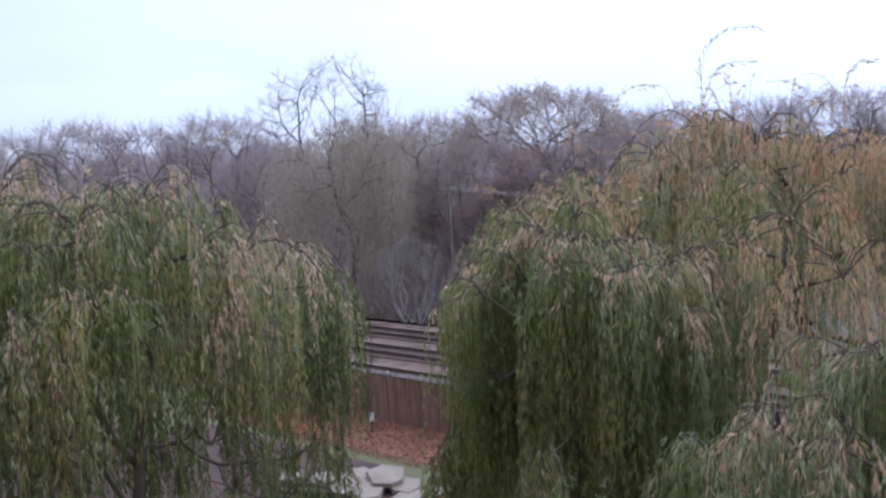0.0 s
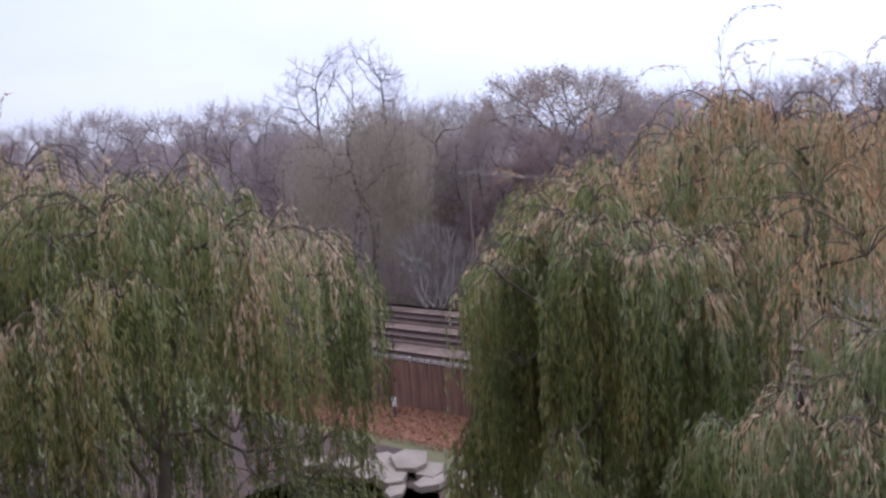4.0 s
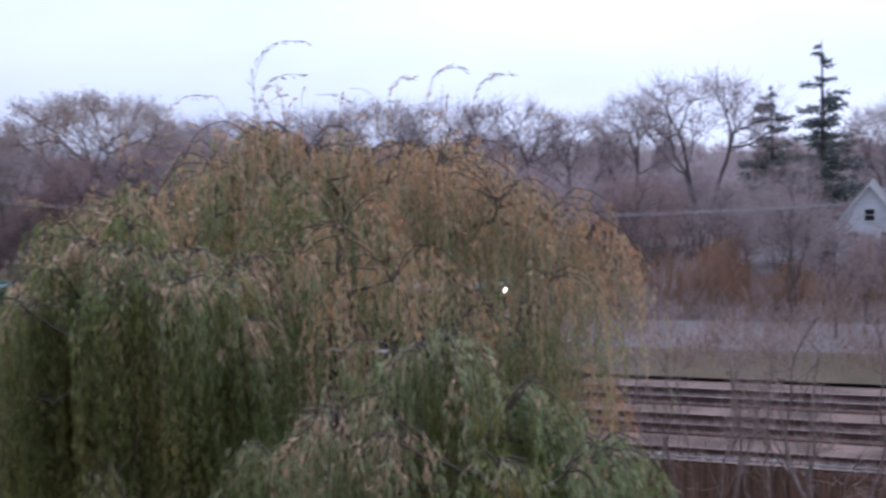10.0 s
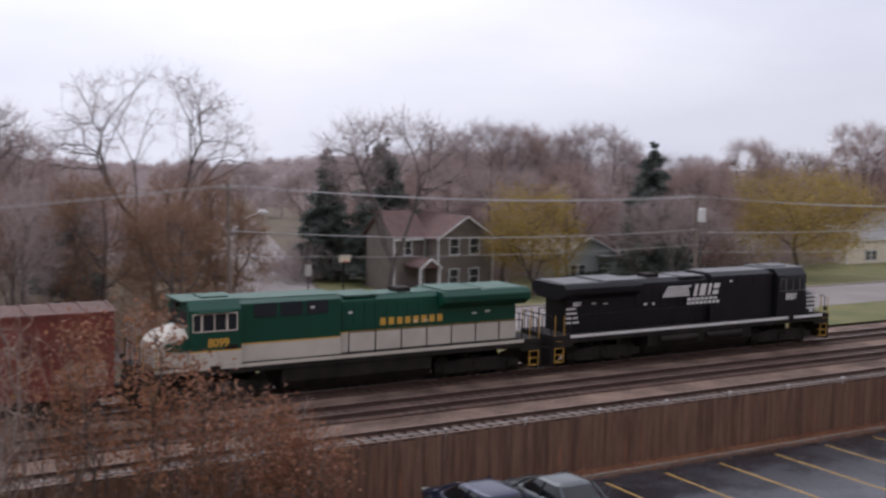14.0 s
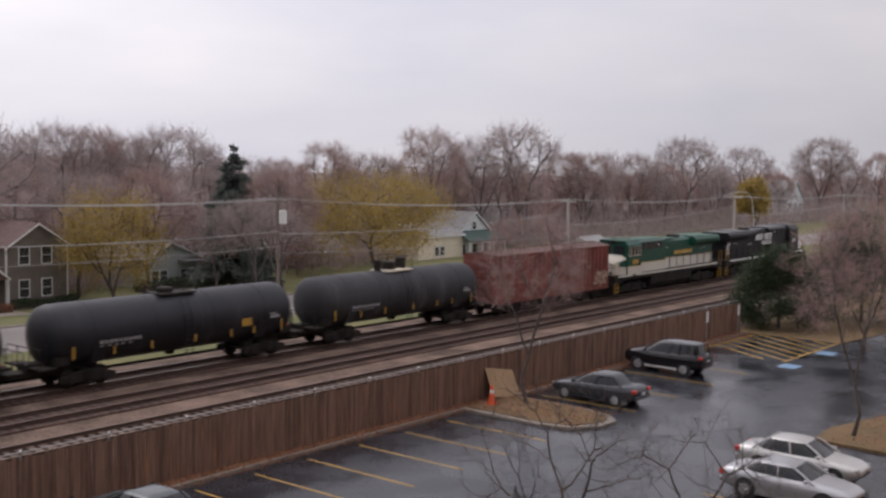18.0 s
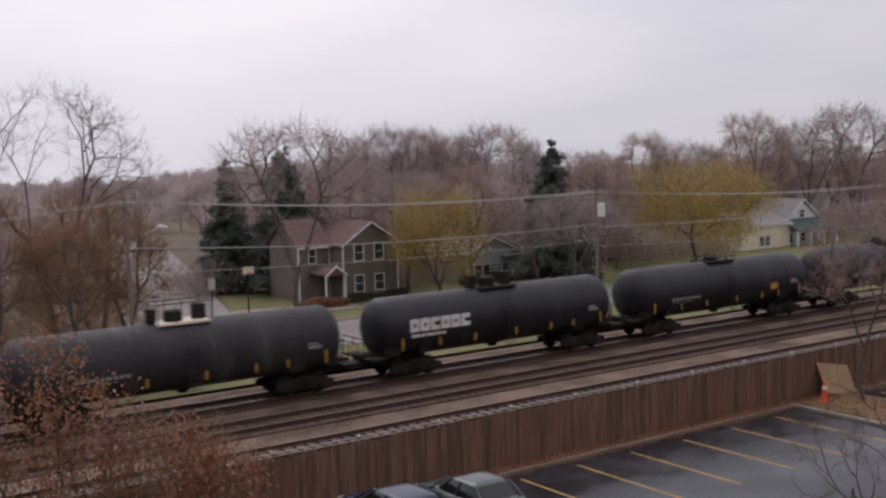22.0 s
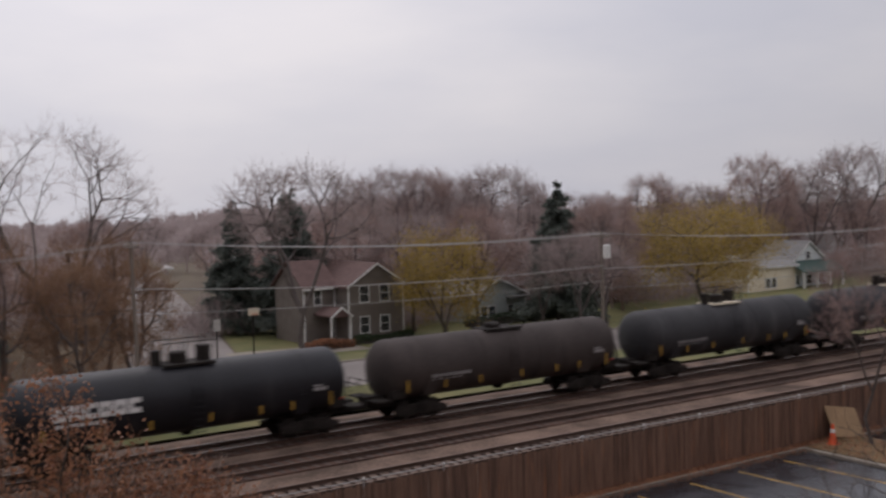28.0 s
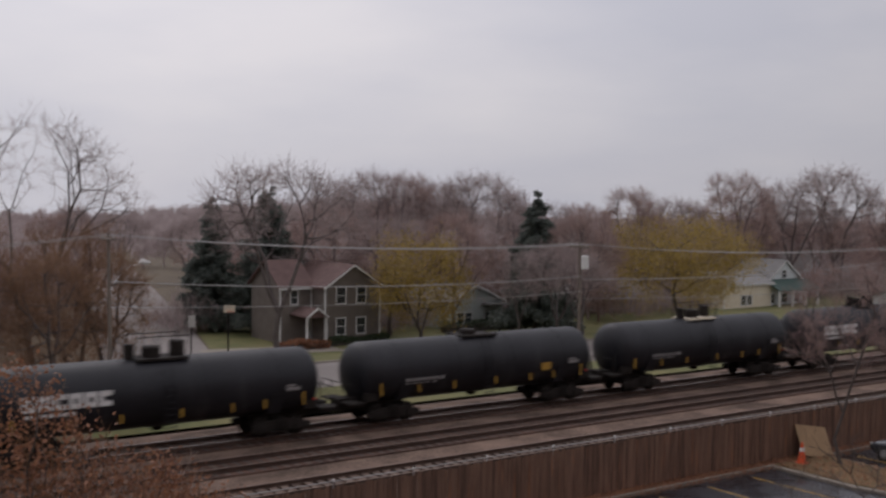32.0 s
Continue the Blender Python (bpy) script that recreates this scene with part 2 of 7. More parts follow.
M["shrubtwig"] = leafmat("brown_shrub_twigs", [(0.27, 0.20, 0.165), (0.37, 0.285, 0.24), (0.46, 0.365, 0.315)], 0.6, 0.9, 0.3)
M["shrubbark"] = mat("pale_brown_shrub_bark", (0.16, 0.12, 0.105), (0.29, 0.235, 0.21), 4.0, 0.9, fine=20)
M["twigred"] = leafmat("reddish_bare_twigs", [(0.24, 0.165, 0.15), (0.34, 0.24, 0.218), (0.43, 0.312, 0.28)], 0.75, 0.9, 0.5)
M["twigorange"] = leafmat("russet_bare_twigs", [(0.19, 0.115, 0.075), (0.265, 0.16, 0.102), (0.335, 0.21, 0.138)], 0.75, 0.9, 0.5)
M["woodbark"] = mat("pale_grey_bark", (0.085, 0.070, 0.066), (0.155, 0.128, 0.12), 3.0, 0.95, fine=24)
M["willowbark"] = mat("willow_bark", (0.075, 0.058, 0.042), (0.14, 0.112, 0.08), 3.0, 0.95, fine=24, bump=0.02)
M["willow"] = leafmat("willow_leaves", [(0.11, 0.155, 0.035), (0.185, 0.235, 0.065), (0.28, 0.315, 0.11), (0.38, 0.36, 0.14), (0.50, 0.36, 0.13)], 0.5, through=0.5)
# darker willow green whose colour imitates the shade low in the crown
M["willowshade"] = leafmat("shade_green_willow_leaves", [(0.05, 0.078, 0.018), (0.085, 0.118, 0.028), (0.125, 0.15, 0.04), (0.19, 0.165, 0.055)], 0.5, through=0.4)
M["willowpale"] = leafmat("faded_tan_willow_leaves", [(0.52, 0.43, 0.27), (0.66, 0.51, 0.34), (0.76, 0.56, 0.40), (0.78, 0.54, 0.36)], 0.5, through=0.5)
M["willowgold"] = leafmat("golden_willow_leaves", [(0.34, 0.29, 0.13), (0.46, 0.35, 0.17), (0.62, 0.41, 0.21), (0.68, 0.39, 0.19), (0.70, 0.34, 0.15)], 0.5, through=0.5)
M["willowsilver"] = leafmat("silvery_willow_leaves", [(0.17, 0.22, 0.085), (0.28, 0.33, 0.15), (0.41, 0.44, 0.25), (0.50, 0.44, 0.24)], 0.5, through=0.5)
M["willowbrown"] = leafmat("browning_willow_leaves", [(0.36, 0.30, 0.16), (0.50, 0.39, 0.22), (0.62, 0.45, 0.28), (0.70, 0.46, 0.30)], 0.5, through=0.5)
M["yellowleaf"] = leafmat("yellow_leaves", [(0.24, 0.18, 0.055), (0.36, 0.26, 0.07), (0.47, 0.33, 0.085), (0.38, 0.27, 0.10)], 0.4)
M["bushgreen"] = leafmat("olive_green_leaves", [(0.09, 0.10, 0.04), (0.14, 0.145, 0.06), (0.20, 0.18, 0.08)], 0.4)
M["russetleaf"] = leafmat("fading_russet_leaves", [(0.31, 0.25, 0.20), (0.40, 0.31, 0.24), (0.48, 0.355, 0.27)], 0.4, through=0.5)
M["oliveleaf"] = leafmat("olive_autumn_leaves", [(0.29, 0.26, 0.19), (0.39, 0.335, 0.255), (0.47, 0.385, 0.30)], 0.4, through=0.5)
M["brownleaf"] = leafmat("brown_clinging_leaves", [(0.18, 0.08, 0.048), (0.30, 0.138, 0.078), (0.39, 0.195, 0.11)], 0.3)
M["needle"] = leafmat("spruce_needles", [(0.088, 0.106, 0.094), (0.128, 0.15, 0.132), (0.172, 0.19, 0.165)], 0.3)
M["evergreen"] = leafmat("dark_evergreen_needles", [(0.020, 0.036, 0.016), (0.036, 0.058, 0.026), (0.058, 0.082, 0.036)], 0.3, through=0.25)
M["limestone"] = mat("pale_limestone", (0.30, 0.245, 0.19), (0.19, 0.15, 0.115), 1.2, 0.9, fine=12, bump=0.02)
M["water"] = mat("pond_water", (0.012, 0.018, 0.028), (0.02, 0.028, 0.04), 0.6, 0.12, spec=0.3)
M["black"] = mat("black_paint", (0.006, 0.006, 0.009), (0.012, 0.0115, 0.014), 0.8, 0.42, streak=((0.03, 0.026, 0.024), (1.2, 1.2, 0.5), 0.68), spec=0.25)
M["blackroof"] = mat("sooty_grey_roof", (0.07, 0.07, 0.073), (0.135, 0.133, 0.137), 1.2, 0.6)
M["under"] = mat("grimy_black_steel", (0.012, 0.010, 0.009), (0.030, 0.024, 0.021), 1.2, 0.8, spec=0.2)
M["white"] = mat("white_paint", (0.74, 0.74, 0.73), (0.60, 0.59, 0.57), 1.0, 0.5)
M["green"] = mat("green_locomotive_paint", (0.004, 0.062, 0.038), (0.006, 0.050, 0.031), 0.7, 0.4, streak=((0.02, 0.06, 0.045), (1.2, 1.2, 0.5), 0.68), spec=0.35)
M["greenroof"] = mat("dusty_green_roof", (0.028, 0.085, 0.062), (0.085, 0.145, 0.115), 0.9, 0.6, spec=0.3)
M["cream"] = mat("cream_paint", (0.62, 0.58, 0.50), (0.50, 0.46, 0.39), 0.8, 0.45, streak=((0.34, 0.29, 0.23), (1.5, 1.5, 0.6), 0.66))
M["gold"] = mat("gold_lettering", (0.62, 0.36, 0.05), (0.54, 0.30, 0.05), 2.0, 0.5)
M["yellow"] = mat("yellow_paint", (0.42, 0.24, 0.03), (0.30, 0.17, 0.03), 2.0, 0.7)
M["glass"] = glassmat("window_glass")
M["headlight"] = glow("lit_headlight", (1.0, 0.86, 0.62), 9.0)
M["oxide"] = mat("oxide_red_paint", (0.235, 0.056, 0.040), (0.12, 0.034, 0.027), 0.7, 0.75, fine=7, streak=((0.075, 0.032, 0.027), (1.5, 1.5, 0.35), 0.56))
M["rustroof"] = mat("weathered_rusty_roof", (0.16, 0.085, 0.07), (0.10, 0.06, 0.052), 0.8, 0.85, fine=6)
M["graffiti"] = mat("pale_graffiti_paint", (0.42, 0.30, 0.22), (0.17, 0.07, 0.05), 3.0, 0.7, fine=7, mix=(0.42, 0.58))
M["tankblack"] = mat("black_tank_paint", (0.009, 0.0095, 0.0125), (0.021, 0.021, 0.026), 0.5, 0.5, fine=9, streak=((0.055, 0.053, 0.056), (0.9, 0.3, 0.22), 0.60), spec=0.35)
M["tankgrey"] = mat("faded_black_tank_paint", (0.021, 0.021, 0.024), (0.044, 0.043, 0.046), 0.5, 0.65, fine=9, streak=((0.105, 0.10, 0.10), (0.9, 0.3, 0.2), 0.58), spec=0.35)
M["tankbrown"] = mat("brownish_dusty_tank_paint", (0.038, 0.030, 0.028), (0.07, 0.056, 0.052), 0.5, 0.75, fine=9, streak=((0.022, 0.019, 0.019), (0.9, 0.3, 0.22), 0.58), spec=0.3)
M["red"] = mat("red_plastic", (0.55, 0.035, 0.025), (0.45, 0.03, 0.02), 2.0, 0.4)
M["orange"] = mat("orange_plastic", (0.75, 0.12, 0.04), (0.62, 0.10, 0.04), 2.0, 0.5)
M["plywood"] = mat("weathered_plywood", (0.36, 0.235, 0.13), (0.26, 0.17, 0.095), 1.2, 0.85, stretch=(1, 5, 1))
M["rubber"] = mat("tyre_rubber", (0.02, 0.02, 0.02), (0.03, 0.03, 0.03), 3.0, 0.8)
M["alloy"] = mat("alloy_wheel", (0.42, 0.42, 0.43), (0.30, 0.30, 0.31), 3.0, 0.35, metal=0.7)
M["carglass"] = glassmat("car_glass", (0.008, 0.010, 0.012), 0.06)
M["yellowline"] = mat("worn_yellow_line", (0.52, 0.30, 0.05), (0.34, 0.21, 0.06), 1.5, 0.6, fine=16)
M["blueline"] = mat("faded_blue_marking", (0.12, 0.25, 0.40), (0.2, 0.3, 0.42), 1.5, 0.6)
M["pole"] = mat("weathered_pole", (0.15, 0.12, 0.10), (0.24, 0.20, 0.17), 2.0, 0.9, stretch=(5, 5, 0.5))
M["palepole"] = mat("pale_grey_pole", (0.50, 0.48, 0.46), (0.38, 0.36, 0.34), 2.0, 0.8)
M["wire"] = mat("grey_cable", (0.36, 0.35, 0.35), (0.44, 0.43, 0.43), 1.0, 0.6)
M["brownsiding"] = mat("brown_clapboard", (0.128, 0.107, 0.092), (0.17, 0.143, 0.123), 1.2, 0.8)
M["redroof"] = mat("dull_red_shingles", (0.10, 0.058, 0.054), (0.145, 0.088, 0.080), 1.5, 0.9, fine=10)
M["greyroof"] = mat("grey_shingles", (0.20, 0.195, 0.19), (0.28, 0.27, 0.265), 1.5, 0.9, fine=10)
M["tealroof"] = mat("teal_green_roof", (0.030, 0.062, 0.053), (0.045, 0.082, 0.07), 1.5, 0.7)
M["greysiding"] = mat("pale_grey_siding", (0.36, 0.40, 0.39), (0.44, 0.47, 0.46), 1.0, 0.8)
M["creamsiding"] = mat("cream_siding", (0.62, 0.54, 0.41), (0.70, 0.63, 0.50), 1.0, 0.8)
M["whitesiding"] = mat("weathered_white_siding", (0.52, 0.54, 0.55), (0.66, 0.68, 0.70), 1.0, 0.8)
M["brick"] = mat("plain_brick_wall", (0.30, 0.20, 0.16), (0.36, 0.25, 0.20), 1.0, 0.9)
M["lantern"] = mat("black_iron", (0.015, 0.016, 0.015), (0.03, 0.03, 0.03), 4.0, 0.5)
M["frost"] = mat("frosted_glass", (0.30, 0.30, 0.27), (0.22, 0.22, 0.20), 4.0, 0.25)


# ---- building helpers ----
class Shape:
    """Gathers vertices and faces of one part."""

    def __init__(self):
        self.v, self.f = [], []

    def add(self, verts, faces):
        k = len(self.v)
        self.v.extend(tuple(p) for p in verts)
        self.f.extend(tuple(i + k for i in q) for q in faces)
        return self

    def box(self, x0, x1, y0, y1, z0, z1):
        return self.add([(x0, y0, z0), (x1, y0, z0), (x1, y1, z0), (x0, y1, z0), (x0, y0, z1), (x1, y0, z1), (x1, y1, z1), (x0, y1, z1)],
                        [(3, 2, 1, 0), (4, 5, 6, 7), (0, 1, 5, 4), (1, 2, 6, 5), (2, 3, 7, 6), (3, 0, 4, 7)])

    def prism(self, pts, axis, a, b):
        """A closed outline (counter-clockwise list of 2D points) pulled along an axis from a to b."""
        n = len(pts)
        put = {"x": lambda p, h: (h, p[0], p[1]), "y": lambda p, h: (p[0], h, p[1]), "z": lambda p, h: (p[0], p[1], h)}[axis]
        vs = [put(p, a) for p in pts] + [put(p, b) for p in pts]
        fs = [tuple(range(n))[::-1], tuple(range(n, 2 * n))] + [(i, (i + 1) % n, n + (i + 1) % n, n + i) for i in range(n)]
        return self.add(vs, fs)

    def tube(self, pts, radii, sides=8, cap=True):
        pts = [Vector(p) for p in pts]
        vs, fs = [], []
        for i, p in enumerate(pts):
            d = (pts[min(i + 1, len(pts) - 1)] - pts[max(i - 1, 0)]).normalized()
            a = d.cross(Vector((0, 0, 1)) if abs(d.z) < 0.95 else Vector((1, 0, 0))).normalized()
            b = d.cross(a)
            r = radii[i] if hasattr(radii, "__len__") else radii
            for k in range(sides):
                t = 2 * math.pi * k / sides
                vs.append(p + a * (r * math.cos(t)) + b * (r * math.sin(t)))
        for i in range(len(pts) - 1):
            for k in range(sides):
                k2 = (k + 1) % sides
                fs.append((i * sides + k, i * sides + k2, (i + 1) * sides + k2, (i + 1) * sides + k))
        if cap:
            fs.append(tuple(range(sides))[::-1])
            fs.append(tuple(range((len(pts) - 1) * sides, len(pts) * sides)))
        return self.add(vs, fs)

    def ring(self, outline, axis_pts):
        """Rounded body: outline rows of (offset along x, radius), turned round the x axis at (y, z)."""
        (cy, cz), sides = axis_pts, 28
        vs = [(x, cy + r * math.cos(2 * math.pi * k / sides), cz + r * math.sin(2 * math.pi * k / sides)) for x, r in outline for k in range(sides)]
        fs = [(i * sides + k, i * sides + (k + 1) % sides, (i + 1) * sides + (k + 1) % sides, (i + 1) * sides + k)
              for i in range(len(outline) - 1) for k in range(sides)]
        fs += [tuple(range(sides))[::-1], tuple(range((len(outline) - 1) * sides, len(outline) * sides))]
        return self.add(vs, fs)

    def loft(self, rows):
        """Skin over rows of points of equal number, closed at both ends."""
        n = len(rows[0])
        vs = [p for r in rows for p in r]
        fs = [(i * n + k, i * n + (k + 1) % n, (i + 1) * n + (k + 1) % n, (i + 1) * n + k) for i in range(len(rows) - 1) for k in range(n)]
        fs += [tuple(range(n))[::-1], tuple(range((len(rows) - 1) * n, len(rows) * n))]
        return self.add(vs, fs)

    def mesh(self, name, smooth=False):
        me = bpy.data.meshes.new(name)
        me.from_pydata(self.v, [], self.f)
        bm = bmesh.new()
        bm.from_mesh(me)
        bmesh.ops.recalc_face_normals(bm, faces=bm.faces)
        bm.to_mesh(me)
        bm.free()
        if smooth:
            me.shade_smooth()
        return me


def part(name, shape, material, parent=None, label="", smooth=False, bevel=0.0, m=None):
    me = shape if isinstance(shape, bpy.types.Mesh) else shape.mesh(name, smooth)
    if not me.materials:
        me.materials.append(M[material])
    ob = new(name, me)
    if parent is not None:
        ob.parent = parent
    if m is not None:
        ob.matrix_basis = m
    if bevel:
        bv = ob.modifiers.new("edges", "BEVEL")
        bv.width, bv.segments, bv.limit_method, bv.angle_limit = bevel, 2, "ANGLE", radians(35)
    if smooth and bevel == 0.0:
        me.set_sharp_from_angle(angle=radians(40))
    if label:
        tagged(ob, label)
    return ob


def thing(name, label, category, m=None, group="", kind=""):
    ob = new(name)
    ob.empty_display_size = 0.3
    tagged(ob, label, category, group, kind)
    if m is not None:
        ob.matrix_basis = m
    return ob


def raw(name, verts, faces, material, parent=None, label="", m=None):
    """A mesh straight from arrays, for crowns with many leaves or twigs."""
    me = bpy.data.meshes.new(name)
    verts, faces = np.asarray(verts, np.float32), np.asarray(faces, np.int32)
    n, k = faces.shape
    me.vertices.add(len(verts))
    me.vertices.foreach_set("co", verts.ravel())
    me.loops.add(n * k)
    me.loops.foreach_set("vertex_index", faces.ravel())
    me.polygons.add(n)
    me.polygons.foreach_set("loop_start", np.arange(0, n * k, k, dtype=np.int32))
    me.polygons.foreach_set("loop_total", np.full(n, k, dtype=np.int32))
    me.update(calc_edges=True)
    me.materials.append(M[material])
    return part(name, me, material, parent, label, m=m)


# ---- trees ----
def tubes(segs, sides):
    """Tapered three or more sided tubes: rows of a, b, radius at a, radius at b."""
    s = np.asarray(segs, float)
    a, b, ra, rb = s[:, 0:3], s[:, 3:6], s[:, 6], s[:, 7]
    d = b - a
    d /= np.linalg.norm(d, axis=1)[:, None] + 1e-9
    ref = np.where(np.abs(d[:, 2:3]) < 0.9, np.array([[0, 0, 1.0]]), np.array([[1.0, 0, 0]]))
    u = np.cross(d, ref)
    u /= np.linalg.norm(u, axis=1)[:, None] + 1e-9
    w = np.cross(d, u)
    vs, n = [], len(s)
    for p, r in ((a, ra), (b, rb)):
        for k in range(sides):
            t = 2 * math.pi * k / sides
            vs.append(p + (u * math.cos(t) + w * math.sin(t)) * r[:, None])
    v = np.stack(vs, 1).reshape(-1, 3)
    f = np.array([[k, (k + 1) % sides, sides + (k + 1) % sides, sides + k] for k in range(sides)])
    f = (np.arange(n)[:, None, None] * (2 * sides) + f[None]).reshape(-1, 4)
    return v, f


def leaves(p, d, length, width, rng):
    """Pointed leaves at p along d."""
    n = len(p)
    d = d / (np.linalg.norm(d, axis=1)[:, None] + 1e-9)
    side = np.cross(d, rng.normal(size=(n, 3)))
    side /= np.linalg.norm(side, axis=1)[:, None] + 1e-9
    ln, wd = (length * rng.uniform(0.7, 1.3, n))[:, None], (width * rng.uniform(0.7, 1.3, n))[:, None]
    v = np.stack([p, p + d * ln * 0.45 + side * wd, p + d * ln, p + d * ln * 0.45 - side * wd], 1).reshape(-1, 3)
    return v, np.arange(4 * n).reshape(-1, 4)


def fork(rng, targets, root, tip, power=2.35, wob=0.07, reach=0.42):
    """Branches from a root to all the targets: groups of targets share a limb, whose width follows their number.
    Rows of a, b, radius at a, radius at b, number of targets."""
    segs, ends, stack = [], [], [(np.asarray(root, float), np.arange(len(targets)), tip * len(targets) ** (1 / power))]
    while stack:
        p, idx, r = stack.pop()
        k = min(len(idx), 3 if len(idx) > 24 and rng.uniform() < 0.45 else 2)
        d = targets[idx] - p
        d = d / (np.linalg.norm(d, axis=1)[:, None] + 1e-9)
        seeds = [int(rng.integers(len(idx)))]
        while len(seeds) < k:
            seeds.append(int(np.argmin(np.max(d @ d[seeds].T, axis=1) + rng.uniform(0, 0.05, len(idx)))))
        own = np.argmax(d @ d[seeds].T, axis=1)
        for j in range(k):
            sub = idx[own == j] if k > 1 else idx
            if len(sub) == 0:
                continue
            c = targets[sub].mean(0)
            ln = np.linalg.norm(c - p)
            one = len(sub) == 1
            q = c if one else p + (c - p) * reach * rng.uniform(0.8, 1.2) + rng.normal(size=3) * wob * ln
            rb = tip * len(sub) ** (1 / power)
            mid = (p + q) / 2 + rng.normal(size=3) * wob * 0.6 * np.linalg.norm(q - p) - np.array([0, 0, 0.03 * ln])
            ra = min(r, rb * 1.25)
            segs += [(*p, *mid, ra, (ra + rb) / 2, len(sub)), (*mid, *q, (ra + rb) / 2, rb * (0.55 if one else 1.0), len(sub))]
            if one:
                ends.append((q, (q - p) / (np.linalg.norm(q - p) + 1e-9)))
            else:
                stack.append((q, sub, rb))
    return segs, ends


def crown_tree(name, label, seed, height, radius, n, m, base=0.35, stems=1, lobes=11, swell=0.42, tip=0.013, twig="twig", bark="bark", sprays=5, spray=(0.8, 0.010), leaf=None, nleaf=0,
               leafsize=(0.2, 0.05), scatter=0.5, droop=0.0, low=-0.75, power=2.35, wob=0.07, lean=(0, 0), foot=0.25):
    """A tree whose limbs fork towards a crown of uneven round lobes; it may keep leaves."""
    rng = np.random.default_rng(seed)
    half = height * (1 - base) / 2
    mid = np.array([lean[0], lean[1], height - half])
    size = np.array([radius, radius, half])
    pts = []
    for k in range(lobes):
        z = low + (1 - low) * (k + rng.uniform(0.2, 0.8)) / lobes
        a = k * 2.39996 + rng.uniform(-0.4, 0.4)
        f = math.sqrt(max(0.0, 1 - z * z))
        c = np.array([f * math.cos(a), f * math.sin(a), z]) * rng.uniform(0.52, 0.72)
        w = rng.normal(size=(n // lobes, 3))
        w *= (rng.uniform(0.15, 1, n // lobes) ** 0.5 / np.linalg.norm(w, axis=1))[:, None]
        ax = c / np.linalg.norm(c) * 0.8 + np.array([0, 0, 0.35])
        inward = np.minimum(w @ ax, 0.0)
        w -= 1.5 * inward[:, None] * ax
        pts.append(mid + (c + w * swell * rng.uniform(0.75, 1.15)) * size)
    pts = np.concatenate(pts)
    top = np.sort(pts[:, 2])[-max(3, n // 100)]
    pts[:, 2] = np.maximum(pts[:, 2] * height / top, height * 0.1)
    groups = (np.floor((np.arctan2(pts[:, 1], pts[:, 0]) / (2 * math.pi) + 0.5) * stems).astype(int)) % stems
    segs, ends = [], []
    for g in range(stems):
        own = pts[groups == g]
        if len(own) == 0:
            continue
        way = own.mean(0)
        root = np.array([way[0], way[1], 0.0]) * (foot if stems > 1 else 0.0)
        r = tip * len(own) ** (1 / power)
        split = root + (way - root) * np.array([0.25, 0.25, 0.0]) + np.array([0, 0, height * base * rng.uniform(0.6, 0.85)])
        bend = (root + split) / 2 + rng.normal(size=3) * 0.02 * height * np.array([1, 1, 0])
        segs += [(*root, *bend, r * 1.5, r * 1.12, n), (*bend, *split, r * 1.12, r, n)]
        s2, e2 = fork(rng, own, split, tip, power, wob)
        segs, ends = segs + s2, ends + e2
    t = thing(name, label, "tree", m)
    cut = max(12, n / stems / 14)
    for nm, rows, sides, mt in (("trunk", [x for x in segs if x[8] >= cut], 6, bark), ("limb", [x for x in segs if 5 <= x[8] < cut], 4, bark), ("crown", [x for x in segs if x[8] < 5], 3, twig)):
        if rows:
            v, f = tubes([x[:8] for x in rows], sides)
            tagged(raw(nm, v, f, mt, t), kind="" if nm == "trunk" else "stuff")
    tp, td = np.array([e[0] for e in ends]), np.array([e[1] for e in ends])
    if sprays:
        q = sprays * len(tp)
        idx = np.repeat(np.arange(len(tp)), sprays)
        back = rng.uniform(0, 0.8, q)[:, None] * spray[0]
        v, f = leaves(tp[idx] - td[idx] * back, td[idx] + rng.normal(size=(q, 3)) * 0.4 + np.array([0, 0, 0.3]), spray[0], spray[1], rng)
        tagged(raw("twig_spray", v, f, twig, t), kind="stuff")
    if leaf:
        idx = rng.integers(0, len(tp), nleaf)
        p = tp[idx] - td[idx] * rng.uniform(0, 0.9, nleaf)[:, None] + rng.normal(size=(nleaf, 3)) * scatter
        p[:, 2] = np.maximum(p[:, 2] - droop * rng.uniform(0, 1, nleaf) ** 1.5, 0.1)
        v, f = leaves(p, rng.normal(size=(nleaf, 3)) + np.array([0, 0, -0.5 - droop]), leafsize[0], leafsize[1], rng)
        tagged(raw("foliage", v, f, leaf, t), kind="stuff")
    return t


